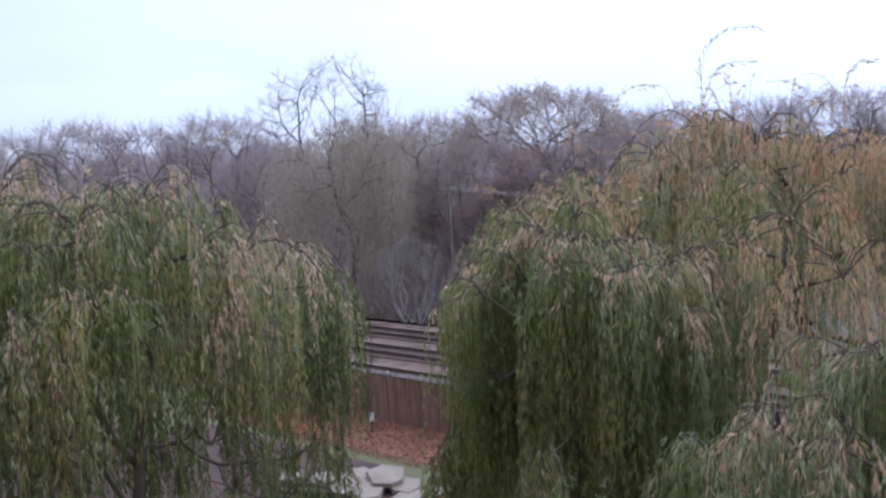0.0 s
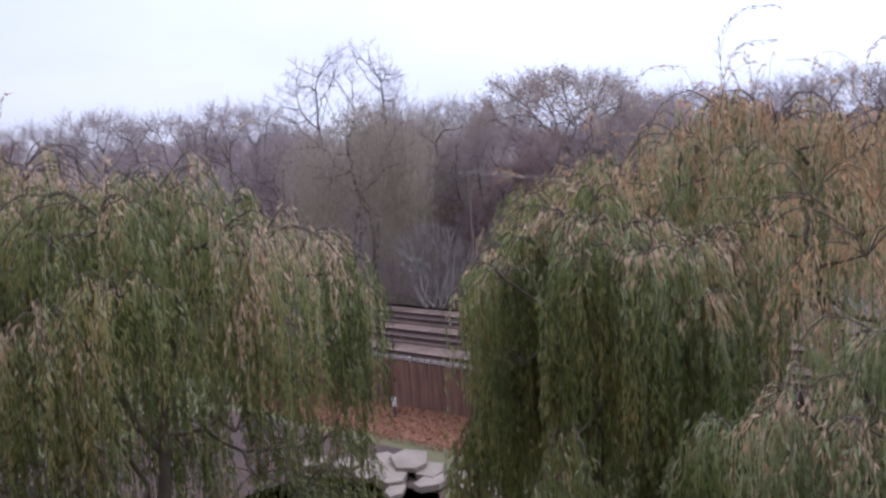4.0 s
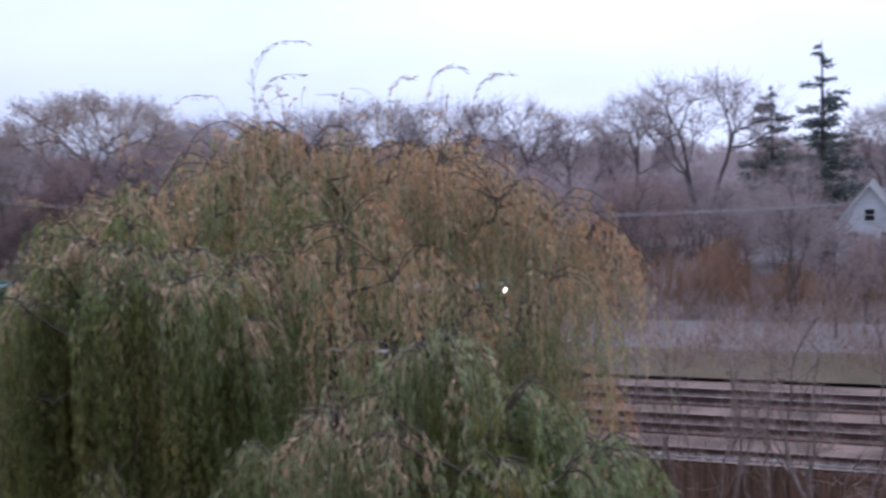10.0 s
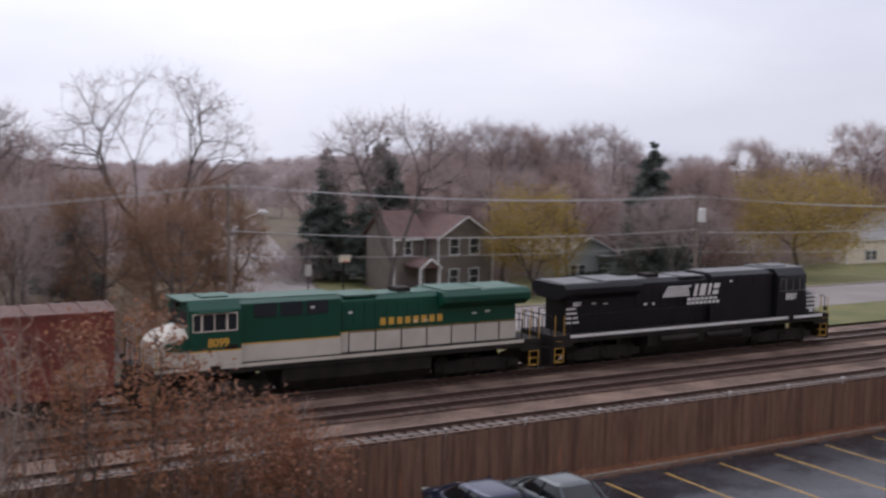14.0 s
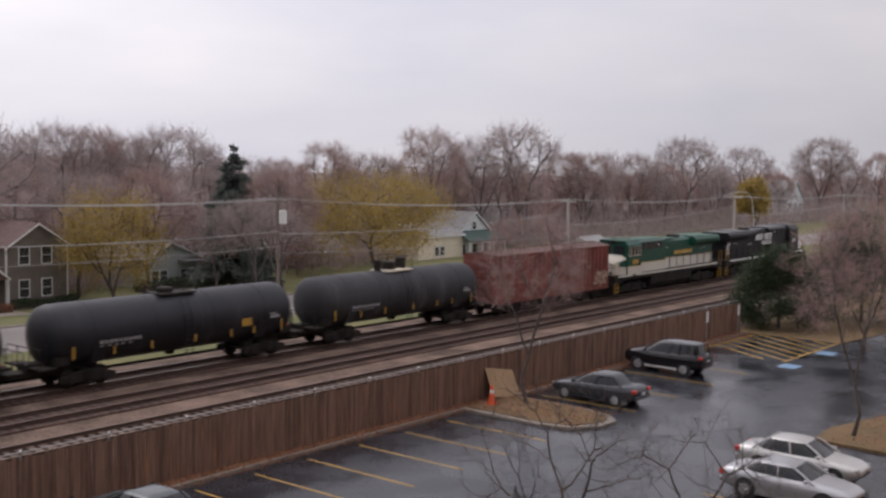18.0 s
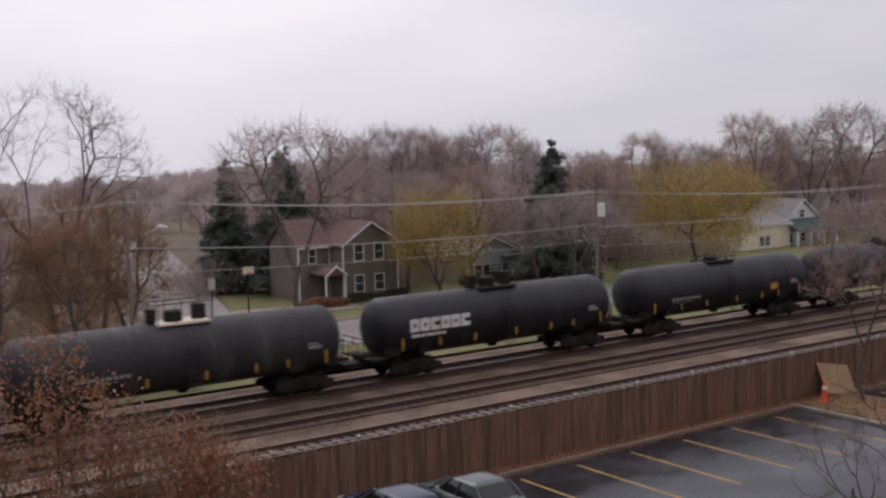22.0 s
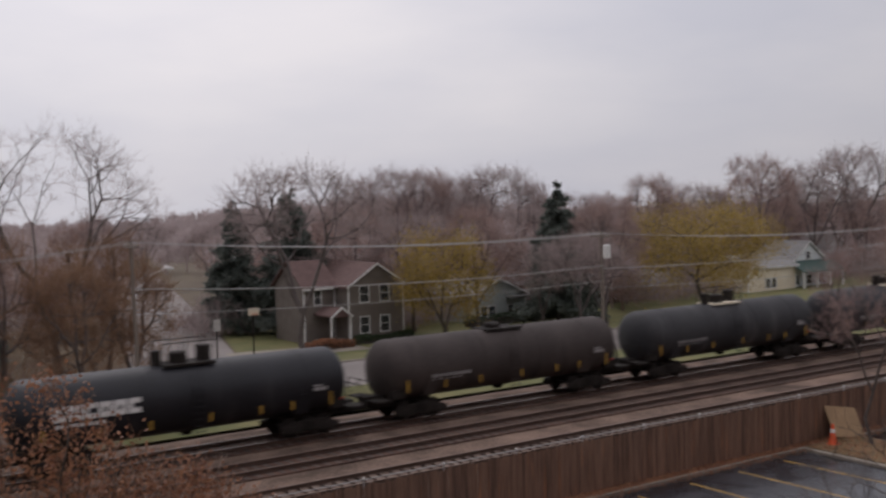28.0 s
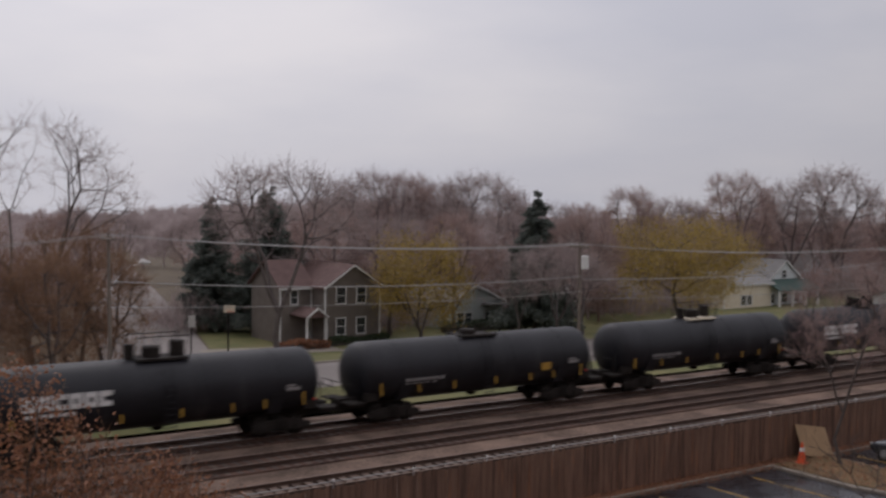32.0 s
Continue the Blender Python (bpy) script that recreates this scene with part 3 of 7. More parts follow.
def conifer(name, label, seed, height, radius, m, material="needle", bare=0.08, density=1.0, gaps=0.0, step=0.021, even=0.35, shape=0.9, droop=0.05):
    """A spire with whorls of drooping boughs set with needle sprays."""
    rng = np.random.default_rng(seed)
    t = thing(name, label, "tree", m)
    part("trunk", Shape().tube([(0, 0, 0), (0, 0, height * 0.5), (0, 0, height * 0.99)], [radius * 0.07, radius * 0.05, 0.02], 7), "bark", t)
    segs, ps, ds, sz = [], [], [], []
    z = height * bare
    while z < height * 0.985:
        frac = 1 - z / height
        n = int(6 + 3 * frac)
        for k in range(n):
            if rng.uniform() < gaps:
                continue
            a = rng.uniform(0, 2 * math.pi)
            ln = radius * (frac ** shape) * rng.uniform(even, 1.12) + 0.05
            o = np.array([math.cos(a), math.sin(a), 0])
            p0 = np.array([0, 0, z + rng.uniform(-0.15, 0.15)])
            p1 = p0 + o * ln * 0.6 + np.array([0, 0, -droop * ln])
            p2 = p0 + o * ln + np.array([0, 0, 0.02 * ln - 0.6 * droop * ln])
            segs += [(*p0, *p1, 0.03, 0.02), (*p1, *p2, 0.02, 0.008)]
            c = int((9 + 34 * ln) * density)
            s = rng.uniform(0.08, 1.0, c)[:, None]
            ps.append(p0 + (p2 - p0) * s + rng.normal(size=(c, 3)) * (0.02 + 0.05 * ln))
            sz.append(np.full(c, min(1.0, 0.35 + 0.4 * ln)))
            ds.append(o[None] * 0.8 + rng.normal(size=(c, 3)) * 0.55 + np.array([0, 0, -0.35]))
        z += (height * step + 0.12) * rng.uniform(0.45, 1.55)
    v, f = tubes(segs, 3)
    tagged(raw("bough", v, f, "bark", t), kind="stuff")
    v, f = leaves(np.concatenate(ps), np.concatenate(ds), 0.46 * np.concatenate(sz), 0.075 * np.concatenate(sz), rng)
    tagged(raw("foliage", v, f, material, t), kind="stuff")
    return t


def willow(name, label, seed, base, height, radius, locks, strands, materials, gold=(1, 0), leaf=(0.15, 0.0135), per=15, wisps=0, flat=2.6, drop=0.42, tint=0.0, reach=(1.8, 4.2), skirt=0.3, floor=1.0, plumes=()):
    """A weeping willow: limbs that lead to many arching locks over a dome, each a fountain of branchlets from which
    strands with narrow leaves hang. Leaves at the top of a lock and on the side that faces gold turn colour first;
    lower ones are coloured darker as if in shade."""
    rng = np.random.default_rng(seed)
    t = thing(name, label, "tree", pose(*base))
    split = height * 0.26
    part("trunk", Shape().tube([(0, 0, 0), (0.1, 0.05, split * 0.5), (0.0, 0.1, split)], [0.42, 0.34, 0.3], 10), "willowbark", t)
    tops, sizes = [], []
    for k in range(locks):
        a = k * 2.39996 + rng.uniform(-0.35, 0.35)
        rho = radius * math.sqrt((k + 0.5) / locks) * rng.uniform(0.86, 1.0)
        z = height - drop * height * (rho / radius) ** flat + rng.normal() * 0.22
        if rng.uniform() < skirt:
            rho = radius * rng.uniform(0.55, 0.98)
            z = (height - drop * height * (rho / radius) ** flat) * rng.uniform(0.55, 0.9)
        size = rng.uniform(0.75, 1.45) * min(1.35, radius / 4.2)
        tops.append((math.cos(a) * max(rho - size * 0.6, 0.1), math.sin(a) * max(rho - size * 0.6, 0.1), z - 0.3))
        sizes.append(size)
    tops = np.array(tops)
    limbs, _ = fork(rng, tops, (0, 0.1, split), 0.024, 2.2, 0.05)
    v, f = tubes([x[:8] for x in limbs], 6)
    tagged(raw("limb", v, f, "willowbark", t), kind="stuff")
    segs, hang, out, ln, push, sway, pick, rim = [], [], [], [], [], [], [], []
    for c, size in zip(tops, sizes):
        long = rng.uniform(*reach)
        hue = 0.20 + tint + 0.22 * max(0.0, (c[2] / height - 0.6) / 0.4) + 0.30 * (c[0] * gold[0] + c[1] * gold[1]) / radius + rng.normal() * 0.13
        away = math.atan2(c[1], c[0])
        for k in range(6):
            b = away + rng.normal() * 1.15
            o = np.array([math.cos(b), math.sin(b), 0])
            span, rise = size * rng.uniform(0.55, 1.3), rng.uniform(0.12, 0.45) * size
            arch = [c + o * span * u + np.array([0, 0, rise * 4 * u * (1 - 0.8 * u) - 0.75 * span * u ** 2.2]) + rng.normal(size=3) * 0.02 for u in np.linspace(0, 1, 7)]
            segs += [(*arch[i], *arch[i + 1], 0.015 - 0.0018 * i, 0.0132 - 0.0018 * i) for i in range(6)]
            for j in range(max(1, strands // 6)):
                u = rng.uniform(0.03, 1.0) ** 0.75 * 5.999
                i = int(u)
                hang.append(arch[i] + (arch[i + 1] - arch[i]) * (u - i) + rng.normal(size=3) * 0.05)
                bb = b + rng.normal() * 0.9
                out.append((math.cos(bb), math.sin(bb), 0))
                ln.append(max(0.35, min(long * rng.uniform(0.35, 1.0), hang[-1][2] - rng.uniform(floor * 0.3, floor * 1.7))))
                push.append(rng.uniform(0.03, 0.26))
                sway.append(rng.normal(size=3) * np.array([0.10, 0.10, 0]))
                pick.append(hue + rng.normal() * 0.10)
                rim.append(rng.uniform(0.15, 0.55))
    v, f = tubes(segs, 4)
    tagged(raw("branchwork", v, f, "willowbark", t), kind="stuff")
    hang, out, ln, push, sway, pick, rim = (np.array(q) for q in (hang, out, ln, push, sway, pick, rim))
    n, steps = len(hang), 10
    ss = np.linspace(0, 1, steps + 1)
    up = np.array([0, 0, 1.0])
    path = np.stack([hang + out * (push * (1 - (1 - min(s * 2.2, 1)) ** 2))[:, None] + sway * s - up[None] * (ln * max(s - 0.05, 0) ** 1.15)[:, None] for s in ss], 1)
    for k in range(wisps):
        i = int(rng.integers(0, n)) // 2 * 2
        o = rng.normal(size=2) * radius * 0.42
        top = np.array([o[0], o[1], height - 0.5 - drop * height * min(1.0, math.hypot(*o) / radius) ** flat])
        hgt, lean = rng.uniform(0.5, 2.2), rng.normal(size=2) * 0.5
        path[i] = np.stack([top + np.array([lean[0] * s * 1.6, lean[1] * s * 1.6, hgt * (1.8 * s - 1.0 * s * s)]) for s in ss])
        ln[i], pick[i] = 1.0, 0.75
    for k, (x, y, hgt, lean, back) in enumerate(plumes):
        path[2 * k] = np.stack([np.array([x + lean * hgt * (s - 0.35) ** 2 * 1.3, y + back * s, height - 0.7 + hgt * (2.1 * s - 1.2 * s * s)]) for s in ss])
        ln[2 * k], pick[2 * k] = hgt * 1.3, 0.6
    v, f = tubes([(*path[i, j], *path[i, j + 2], 0.005, 0.004) for i in range(0, n, 2) for j in range(0, steps, 2)], 3)
    tagged(raw("withy", v, f, "willowbark", t), kind="stuff")
    cnt = np.maximum((ln * per).astype(int), 10)
    who = np.repeat(np.arange(n), cnt)
    s = rng.uniform(0.0, 1, len(who)) ** 0.9 * steps
    i = np.minimum(s.astype(int), steps - 1)
    a, b = path[who, i], path[who, i + 1]
    p = a + (b - a) * (s - i)[:, None] + rng.normal(size=a.shape) * 0.02
    d = (b - a) / (np.linalg.norm(b - a, axis=1)[:, None] + 1e-9) + rng.normal(size=a.shape) * 0.26 + np.array([0, 0, -0.3])
    # near the arch the oldest leaves turn first; darkening down the strand imitates shade
    leaf_tone = pick[who] + rim[who] * np.exp(-(s / steps) * ln[who] / 0.7) - 0.07 * np.minimum((s / steps) * ln[who], 3.0) + rng.normal(size=len(who)) * 0.06
    group = np.clip((leaf_tone * len(materials)).astype(int), 0, len(materials) - 1)
    for g in sorted(set(group)):
        own = group == g
        v, f = leaves(p[own], d[own], leaf[0], leaf[1], rng)
        tagged(raw("foliage", v, f, materials[g], t), kind="stuff")
    return t


# ---- ground, tracks, fence ----
RAIL = 0.6
TRACKS = {"near": 38.1, "middle": 42.75, "far": 47.2}
FAR_Z = -1.3

g = Shape()
LOW = -2.4                         # ground level among the houses


def far_z(y):
    """Height of the ground beyond the tracks."""
    for (a, p), (b, q) in zip(((52, 0.0), (58, FAR_Z), (76, FAR_Z - 0.05), (86, LOW), (150, LOW), (400, -9.0)), ((58, FAR_Z), (76, FAR_Z - 0.05), (86, LOW), (150, LOW), (400, -9.0), (1500, -26.0))):
        if y <= b:
            return p + (q - p) * (max(y, a) - a) / (b - a)


prof = [(-1500, -0.06), (33.0, -0.06), (36, 0.0), (51.5, 0.0), (58, FAR_Z - 0.06), (76, FAR_Z - 0.11), (86, LOW - 0.06), (150, LOW - 0.06), (400, -9.06), (1500, -26.06)]
NP = len(prof)
xs = [-1500, -300, -120, -40, 40, 120, 300, 1500]
g.add([(x, y, z) for x in xs for y, z in prof], [(i * NP + j, (i + 1) * NP + j, (i + 1) * NP + j + 1, i * NP + j + 1) for i in range(7) for j in range(NP - 1)])
tagged(part("ground", g, "soil"), "bare brown autumn soil reaching the horizon", "ground", kind="structure")

bed = Shape().prism([(33.3, -0.1), (35.6, 0.34), (49.9, 0.36), (52.6, -0.15)], "x", -420, 420)
tagged(part("track_bed", bed, "ballast"), "grey stone ballast bed under three tracks", "ballast", kind="structure")
for nm, yc in TRACKS.items():
    if nm != "near":
        tagged(part("stained_ballast", Shape().box(-420, 420, yc - 1.4, yc + 1.4, 0.30, 0.405), "rustbed"), "rust-stained brown ballast between the rails", "ballast", kind="structure")
    tr = thing("track_" + nm, "rusty steel rails on weathered wooden ties", "railway track", pose(0, yc, 0), kind="structure")
    for s in (-0.755, 0.755):
        r = Shape().prism([(s - 0.07, 0.435), (s + 0.07, 0.435), (s + 0.07, 0.455), (s + 0.015, 0.47), (s + 0.015, 0.56), (s + 0.036, 0.57), (s + 0.036, RAIL), (s - 0.036, RAIL), (s - 0.036, 0.57), (s - 0.015, 0.56), (s - 0.015, 0.47), (s - 0.07, 0.455)], "x", -420, 420)
        rail = part("rail", r, "railsteel", tr)
        part("rail_head", Shape().box(-420, 420, s - 0.028, s + 0.028, RAIL - 0.01, RAIL + 0.004), "shine" if nm == "far" else "dullhead", rail, "worn rail head")

for a, b, gm in ((-260, 20, "tangrass"), (20, 320, "grass")):
    gs = Shape()
    gs.add([(a, 52.6, 0.02), (b, 52.6, 0.02), (b, 58.2, FAR_Z), (a, 58.2, FAR_Z), (a, 66, FAR_Z + 0.03), (b, 66, FAR_Z + 0.03)], [(0, 1, 2, 3), (3, 2, 5, 4)])
    tagged(part("grass_verge", gs, gm), "short damp grass beside the tracks", "grass", kind="structure")


def strip(left, right, lift):
    """A strip of ground between two edges, each a list of (x, y)."""
    sh, n = Shape(), len(left)
    return sh.add([(x, y, far_z(y) + lift) for x, y in left] + [(x, y, far_z(y) + lift) for x, y in right], [(i, n + i, n + i + 1, i + 1) for i in range(n - 1)])


tagged(part("front_lawn", strip([(36.5, 76), (40, 86), (42.6, 94), (48.6, 112)], [(320, 76), (320, 86), (320, 94), (62, 112)], 0.02), "grass"), "yellow-green front lawns before the houses", "grass", kind="structure")
tagged(part("frontage_road", Shape().box(-60, 320, 66, 75.6, -1.6, FAR_Z + 0.035), "asphalt"), "pale grey road that runs along the tracks", "road", kind="structure")
tagged(part("kerb", Shape().box(37.5, 320, 75.6, 75.9, -1.6, FAR_Z + 0.14), "concrete"), "concrete kerb of the road", "kerb", kind="structure")
tagged(part("side_road", strip([(26.5, 75.6), (30, 86), (38.5, 112), (50.5, 150), (85, 260)], [(36.3, 75.6), (39.8, 86), (48.2, 112), (60, 150), (96, 260)], 0.05), "asphalt"), "pale wet grey road leading away from the tracks", "road", kind="structure")
tagged(part("driveway", strip([(40.5, 90), (41.5, 94)], [(53, 87), (53, 91.5)], 0.06), "concrete"), "pale concrete driveway", "driveway", kind="structure")

# parking lot
lot = Shape().add([(13, 4, 0), (100, 4, 0), (100, 22, 0), (74, 25, 0), (73, 31.4, 0), (13, 31.4, 0)], [(0, 1, 2, 3, 4, 5)])
tagged(part("parking_lot", lot, "asphalt_wet"), "wet dark asphalt of the parking lot", "parking lot", kind="structure")
kerb = Shape().box(13, 73, 31.4, 31.55, -0.1, 0.13)
tagged(part("kerb", kerb, "concrete", bevel=0.02), "low concrete kerb below the fence", "kerb", kind="structure")
tagged(part("leaf_strip", Shape().box(-75, 73, 31.55, 33.2, -0.1, 0.06), "mulch"), "strip of wet fallen leaves along the fence", "leaf litter", kind="structure")
lines = thing("parking_lines", "worn yellow parking stall lines on wet asphalt", "road marking", kind="structure")
for x in (24.9, 27.65, 30.4, 33.3, 36.2, 39.1, 46.6, 50.9, 55.1, 59.3):
    part("line", Shape().box(x - 0.05, x + 0.05, 25.4, 30.8, -0.01, 0.005), "yellowline", lines)
for x in (33.8, 36.7, 39.6):
    part("line", Shape().box(x - 0.05, x + 0.05, 11.6, 17.2, -0.01, 0.005), "yellowline", lines)
for k in range(8):
    x = 63.6 + k * 1.25
    xa, xb = max(x, 64.4), min(x + 3.7, 73.4)
    ya, yb = 25.4 + (xa - x) / 3.7 * 5.6, 25.4 + (xb - x) / 3.7 * 5.6
    part("hatch_line", Shape().prism([(xa - 0.09, ya), (xa + 0.09, ya), (xb + 0.09, yb), (xb - 0.09, yb)], "z", 0.002, 0.014), "yellowline", lines)
for y in (25.35, 31.0):
    part("border_line", Shape().box(64.4, 73.6, y - 0.07, y + 0.07, -0.01, 0.009), "yellowline", lines)
for x in (62.6, 68.6):
    part("blue_symbol", Shape().box(x, x + 1.3, 24.0, 25.1, -0.01, 0.007), "blueline", lines, "faded blue accessible-bay marking")

isl = [(41.1, 31.4), (41.0, 27.2), (41.4, 25.7), (42.6, 24.9), (43.9, 24.9), (44.7, 25.7), (45.1, 27.2), (45.2, 31.4)]
tagged(part("island_kerb", Shape().prism(isl, "z", -0.1, 0.13), "concrete", bevel=0.03), "pale concrete kerb of the planted island", "kerb", kind="structure")
inner = [(43.1 + (x - 43.1) * 0.86, 31.4 if y > 31 else 28.1 + (y - 28.1) * 0.88) for x, y in isl]
tagged(part("island_turf", Shape().prism(inner, "z", 0.0, 0.17), "drygrass"), "tan dry grass and leaves on the island", "grass", kind="structure")
tagged(part("east_verge", Shape().add([(73.4, 25.2, 0.03), (140, 17, 0.03), (140, 33, 0.03), (73.4, 33, 0.03)], [(0, 1, 2, 3)]), "drygrass"), "tan-green grass beyond the lot", "grass", kind="structure")
tagged(part("south_verge", Shape().prism([(46.2, 5), (100, 5), (100, 14.5), (56, 15.5), (49.3, 17.2), (46.8, 17.0)], "z", -0.1, 0.12), "drygrass"), "tan grass with fallen leaves beside the parked cars", "grass", kind="structure")
tagged(part("garden_lawn", Shape().add([(-75, 2, 0.01), (10, 2, 0.01), (10, 31.55, 0.01), (-75, 31.55, 0.01)], [(0, 1, 2, 3)]), "gardenlawn"), "thin autumn lawn under the willows", "grass", kind="structure")
# darkened sheet of litter that stands in for willow shade
tagged(part("shaded_bed", Shape().add([(-44, 4, 0.03), (-20, 4, 0.03), (-23, 22, 0.03), (-31, 27.5, 0.03), (-44, 27.5, 0.03)], [(0, 1, 2, 3, 4)]), "shadebed"), "bed of wet fallen leaves, darkened as by shade under the willows", "leaf litter", kind="structure")
tagged(part("leaf_bed", Shape().add([(-44, 28.6, 0.05), (-28, 28.6, 0.05), (-26, 31.6, 0.05), (-46, 31.6, 0.05)], [(0, 1, 2, 3)]), "mulch"), "reddish bed of fallen leaves by the fence", "leaf litter", kind="structure")

# wooden fence with a pipe rail just behind it
fence = thing("wooden_fence", "tall weathered brown board fence with rusty stains", "fence", pose(0, 32.2, 0), kind="structure")
rng = np.random.default_rng(5)
board = [Shape().box(-0.068, 0.068, 0, 0.022, 0.03, h).mesh("board") for h in (2.06, 2.09, 2.03, 2.11)]
for me in board:
    me.materials.append(M["fence"])
x, rest = -75.0, Shape()
while x < 73.5:
    if 8.5 <= x <= 51:
        part("board", board[int(rng.integers(4))], "fence", fence, m=pose(x, rng.uniform(-0.006, 0.006), 0, 0, rng.normal() * 0.25, 0))
    else:
        o = rng.uniform(-0.006, 0.006)
        rest.box(x - 0.068, x + 0.068, o, o + 0.022, 0.03, 2.03 + rng.uniform(0, 0.08))
    x += 0.145
tagged(part("boards", rest, "fencefar", fence), kind="stuff")
for z in (0.4, 1.1, 1.8):
    part("stringer", Shape().box(-75, 73.5, 0.03, 0.07, z, z + 0.09), "fencefar", fence)
pipe = thing("pipe_railing", "galvanised pipe fence with post caps behind the boards", "fence", pose(0, 32.45, 0), kind="structure")
part("top_rail", Shape().tube([(-75, 0, 2.19), (73.5, 0, 2.19)], 0.022, 8), "galv", pipe)
x = -73.2
while x < 73.4:
    post = part("post", Shape().tube([(x, 0, 0), (x, 0, 2.2)], 0.026, 8), "galv", pipe)
    part("cap", Shape().tube([(x, 0, 2.2), (x, 0, 2.25), (x, 0, 2.27)], [0.045, 0.045, 0.015], 8), "white", post)
    x += 3.3

# plain wall of the building from which the view is taken
tagged(part("wall_south", Shape().box(-80, 80, -14, -0.8, 0, 19), "brick"), "plain brick wall of the apartment building", "wall", kind="structure")

# wooden ties, the nearest as single pieces
tie = Shape().box(-0.115, 0.115, -1.3, 1.3, 0.25, 0.435).mesh("tie")
tie.materials.append(M["tie"])
near_track = bpy.data.objects["track_near"]
x = -70.0
rest = Shape()
while x < 200:
    if -66 < x < 74:
        part("tie", tie, "tie", near_track, m=pose(x + rng.uniform(-0.03, 0.03), rng.uniform(-0.05, 0.05), 0, 0, 0, rng.normal() * 1.0))
    else:
        rest.box(x - 0.115, x + 0.115, -1.3, 1.3, 0.25, 0.43)
    x += 0.53
tagged(part("far_ties", rest, "darktie", near_track), kind="stuff")
for nm in ("middle", "far"):
    rest = Shape()
    for k in range(560):
        x = -90 + k * 0.53
        rest.box(x - 0.115, x + 0.115, -1.3, 1.3, 0.25, 0.415)
    tagged(part("ties", rest, "darktie", bpy.data.objects["track_" + nm]), kind="stuff")


# ---- the train ----
def truck(parent, x, axles, r, name="truck"):
    """A bogie: side frames with springs, axles and wheels, under parent."""
    half = (axles - 1) / 2
    pitch = 1.95 if axles == 3 else 1.78
    w = half * pitch + 0.6
    sf = Shape()
    for s in (-1, 1):
        y0, y1 = (0.98, 1.16) if s > 0 else (-1.16, -0.98)
        sf.prism([(-w, r * 0.75), (-w * 0.7, r * 0.55), (-0.5, 0.30), (0.5, 0.30), (w * 0.7, r * 0.55), (w, r * 0.75), (w, r * 1.3), (w * 0.4, r * 1.75), (-w * 0.4, r * 1.75), (-w, r * 1.3)], "y", y0, y1)
        for k in (-0.22, 0.0, 0.22):
            sf.tube([(k, s * 1.18, 0.38), (k, s * 1.18, 0.8)], 0.09, 8)
    sf.box(-0.28, 0.28, -1.1, 1.1, 0.45, 0.85)
    tk = part(name, sf, "under", parent, m=pose(x, 0, 0))
    for i in range(axles):
        ax = (i - half) * pitch
        ws = Shape().tube([(ax, -1.0, r), (ax, 1.0, r)], 0.09, 8)
        for s in (-1, 1):
            ws.tube([(ax, s * 0.70, r), (ax, s * 0.72, r), (ax, s * 0.84, r)], [r + 0.03, r, r], 24)
            ws.tube([(ax, s * 0.84, r), (ax, s * 0.90, r)], [r * 0.45, r * 0.3], 12)
            ws.box(ax - 0.17, ax + 0.17, s * 1.14 - 0.1, s * 1.14 + 0.1, r - 0.15, r + 0.15)
        part("wheelset", ws, "under", tk)
    return tk


def coupler(parent, x, s):
    part("coupler", Shape().box(min(x, x + s * 0.75), max(x, x + s * 0.75), -0.12, 0.12, 0.72, 0.98).box(x + s * 0.55 - 0.14, x + s * 0.55 + 0.2, -0.2, 0.2, 0.68, 1.02), "under", parent, bevel=0.03)


def glyphs(parent, text, x, y, z, size, material, face):
    """Readable characters on a side that faces -y (face -1) or +y (face 1)."""
    cu = bpy.data.curves.new("number", "FONT")
    cu.body, cu.size, cu.extrude, cu.align_x = text, size, 0.006, "CENTER"
    cu.offset = size * 0.035
    tmp = bpy.data.objects.new("number", cu)
    scene.collection.objects.link(tmp)
    me = bpy.data.meshes.new_from_object(tmp.evaluated_get(bpy.context.evaluated_depsgraph_get()))
    bpy.data.objects.remove(tmp)
    me.name = "road_number"
    return part("road_number", me, material, parent, m=pose(x, y, z, 90, 0, 0 if face < 0 else 180))


def slabs(rows, y, s, depth=0.012):
    """Flat raised blocks on a side: rows of x0, x1, z0, z1, slant."""
    sh = Shape()
    for x0, x1, z0, z1, k in rows:
        pts = [(x0, z0), (x1, z0), (x1 + k, z1), (x0 + k, z1)]
        sh.prism(pts, "y", y, y + s * depth)
    return sh


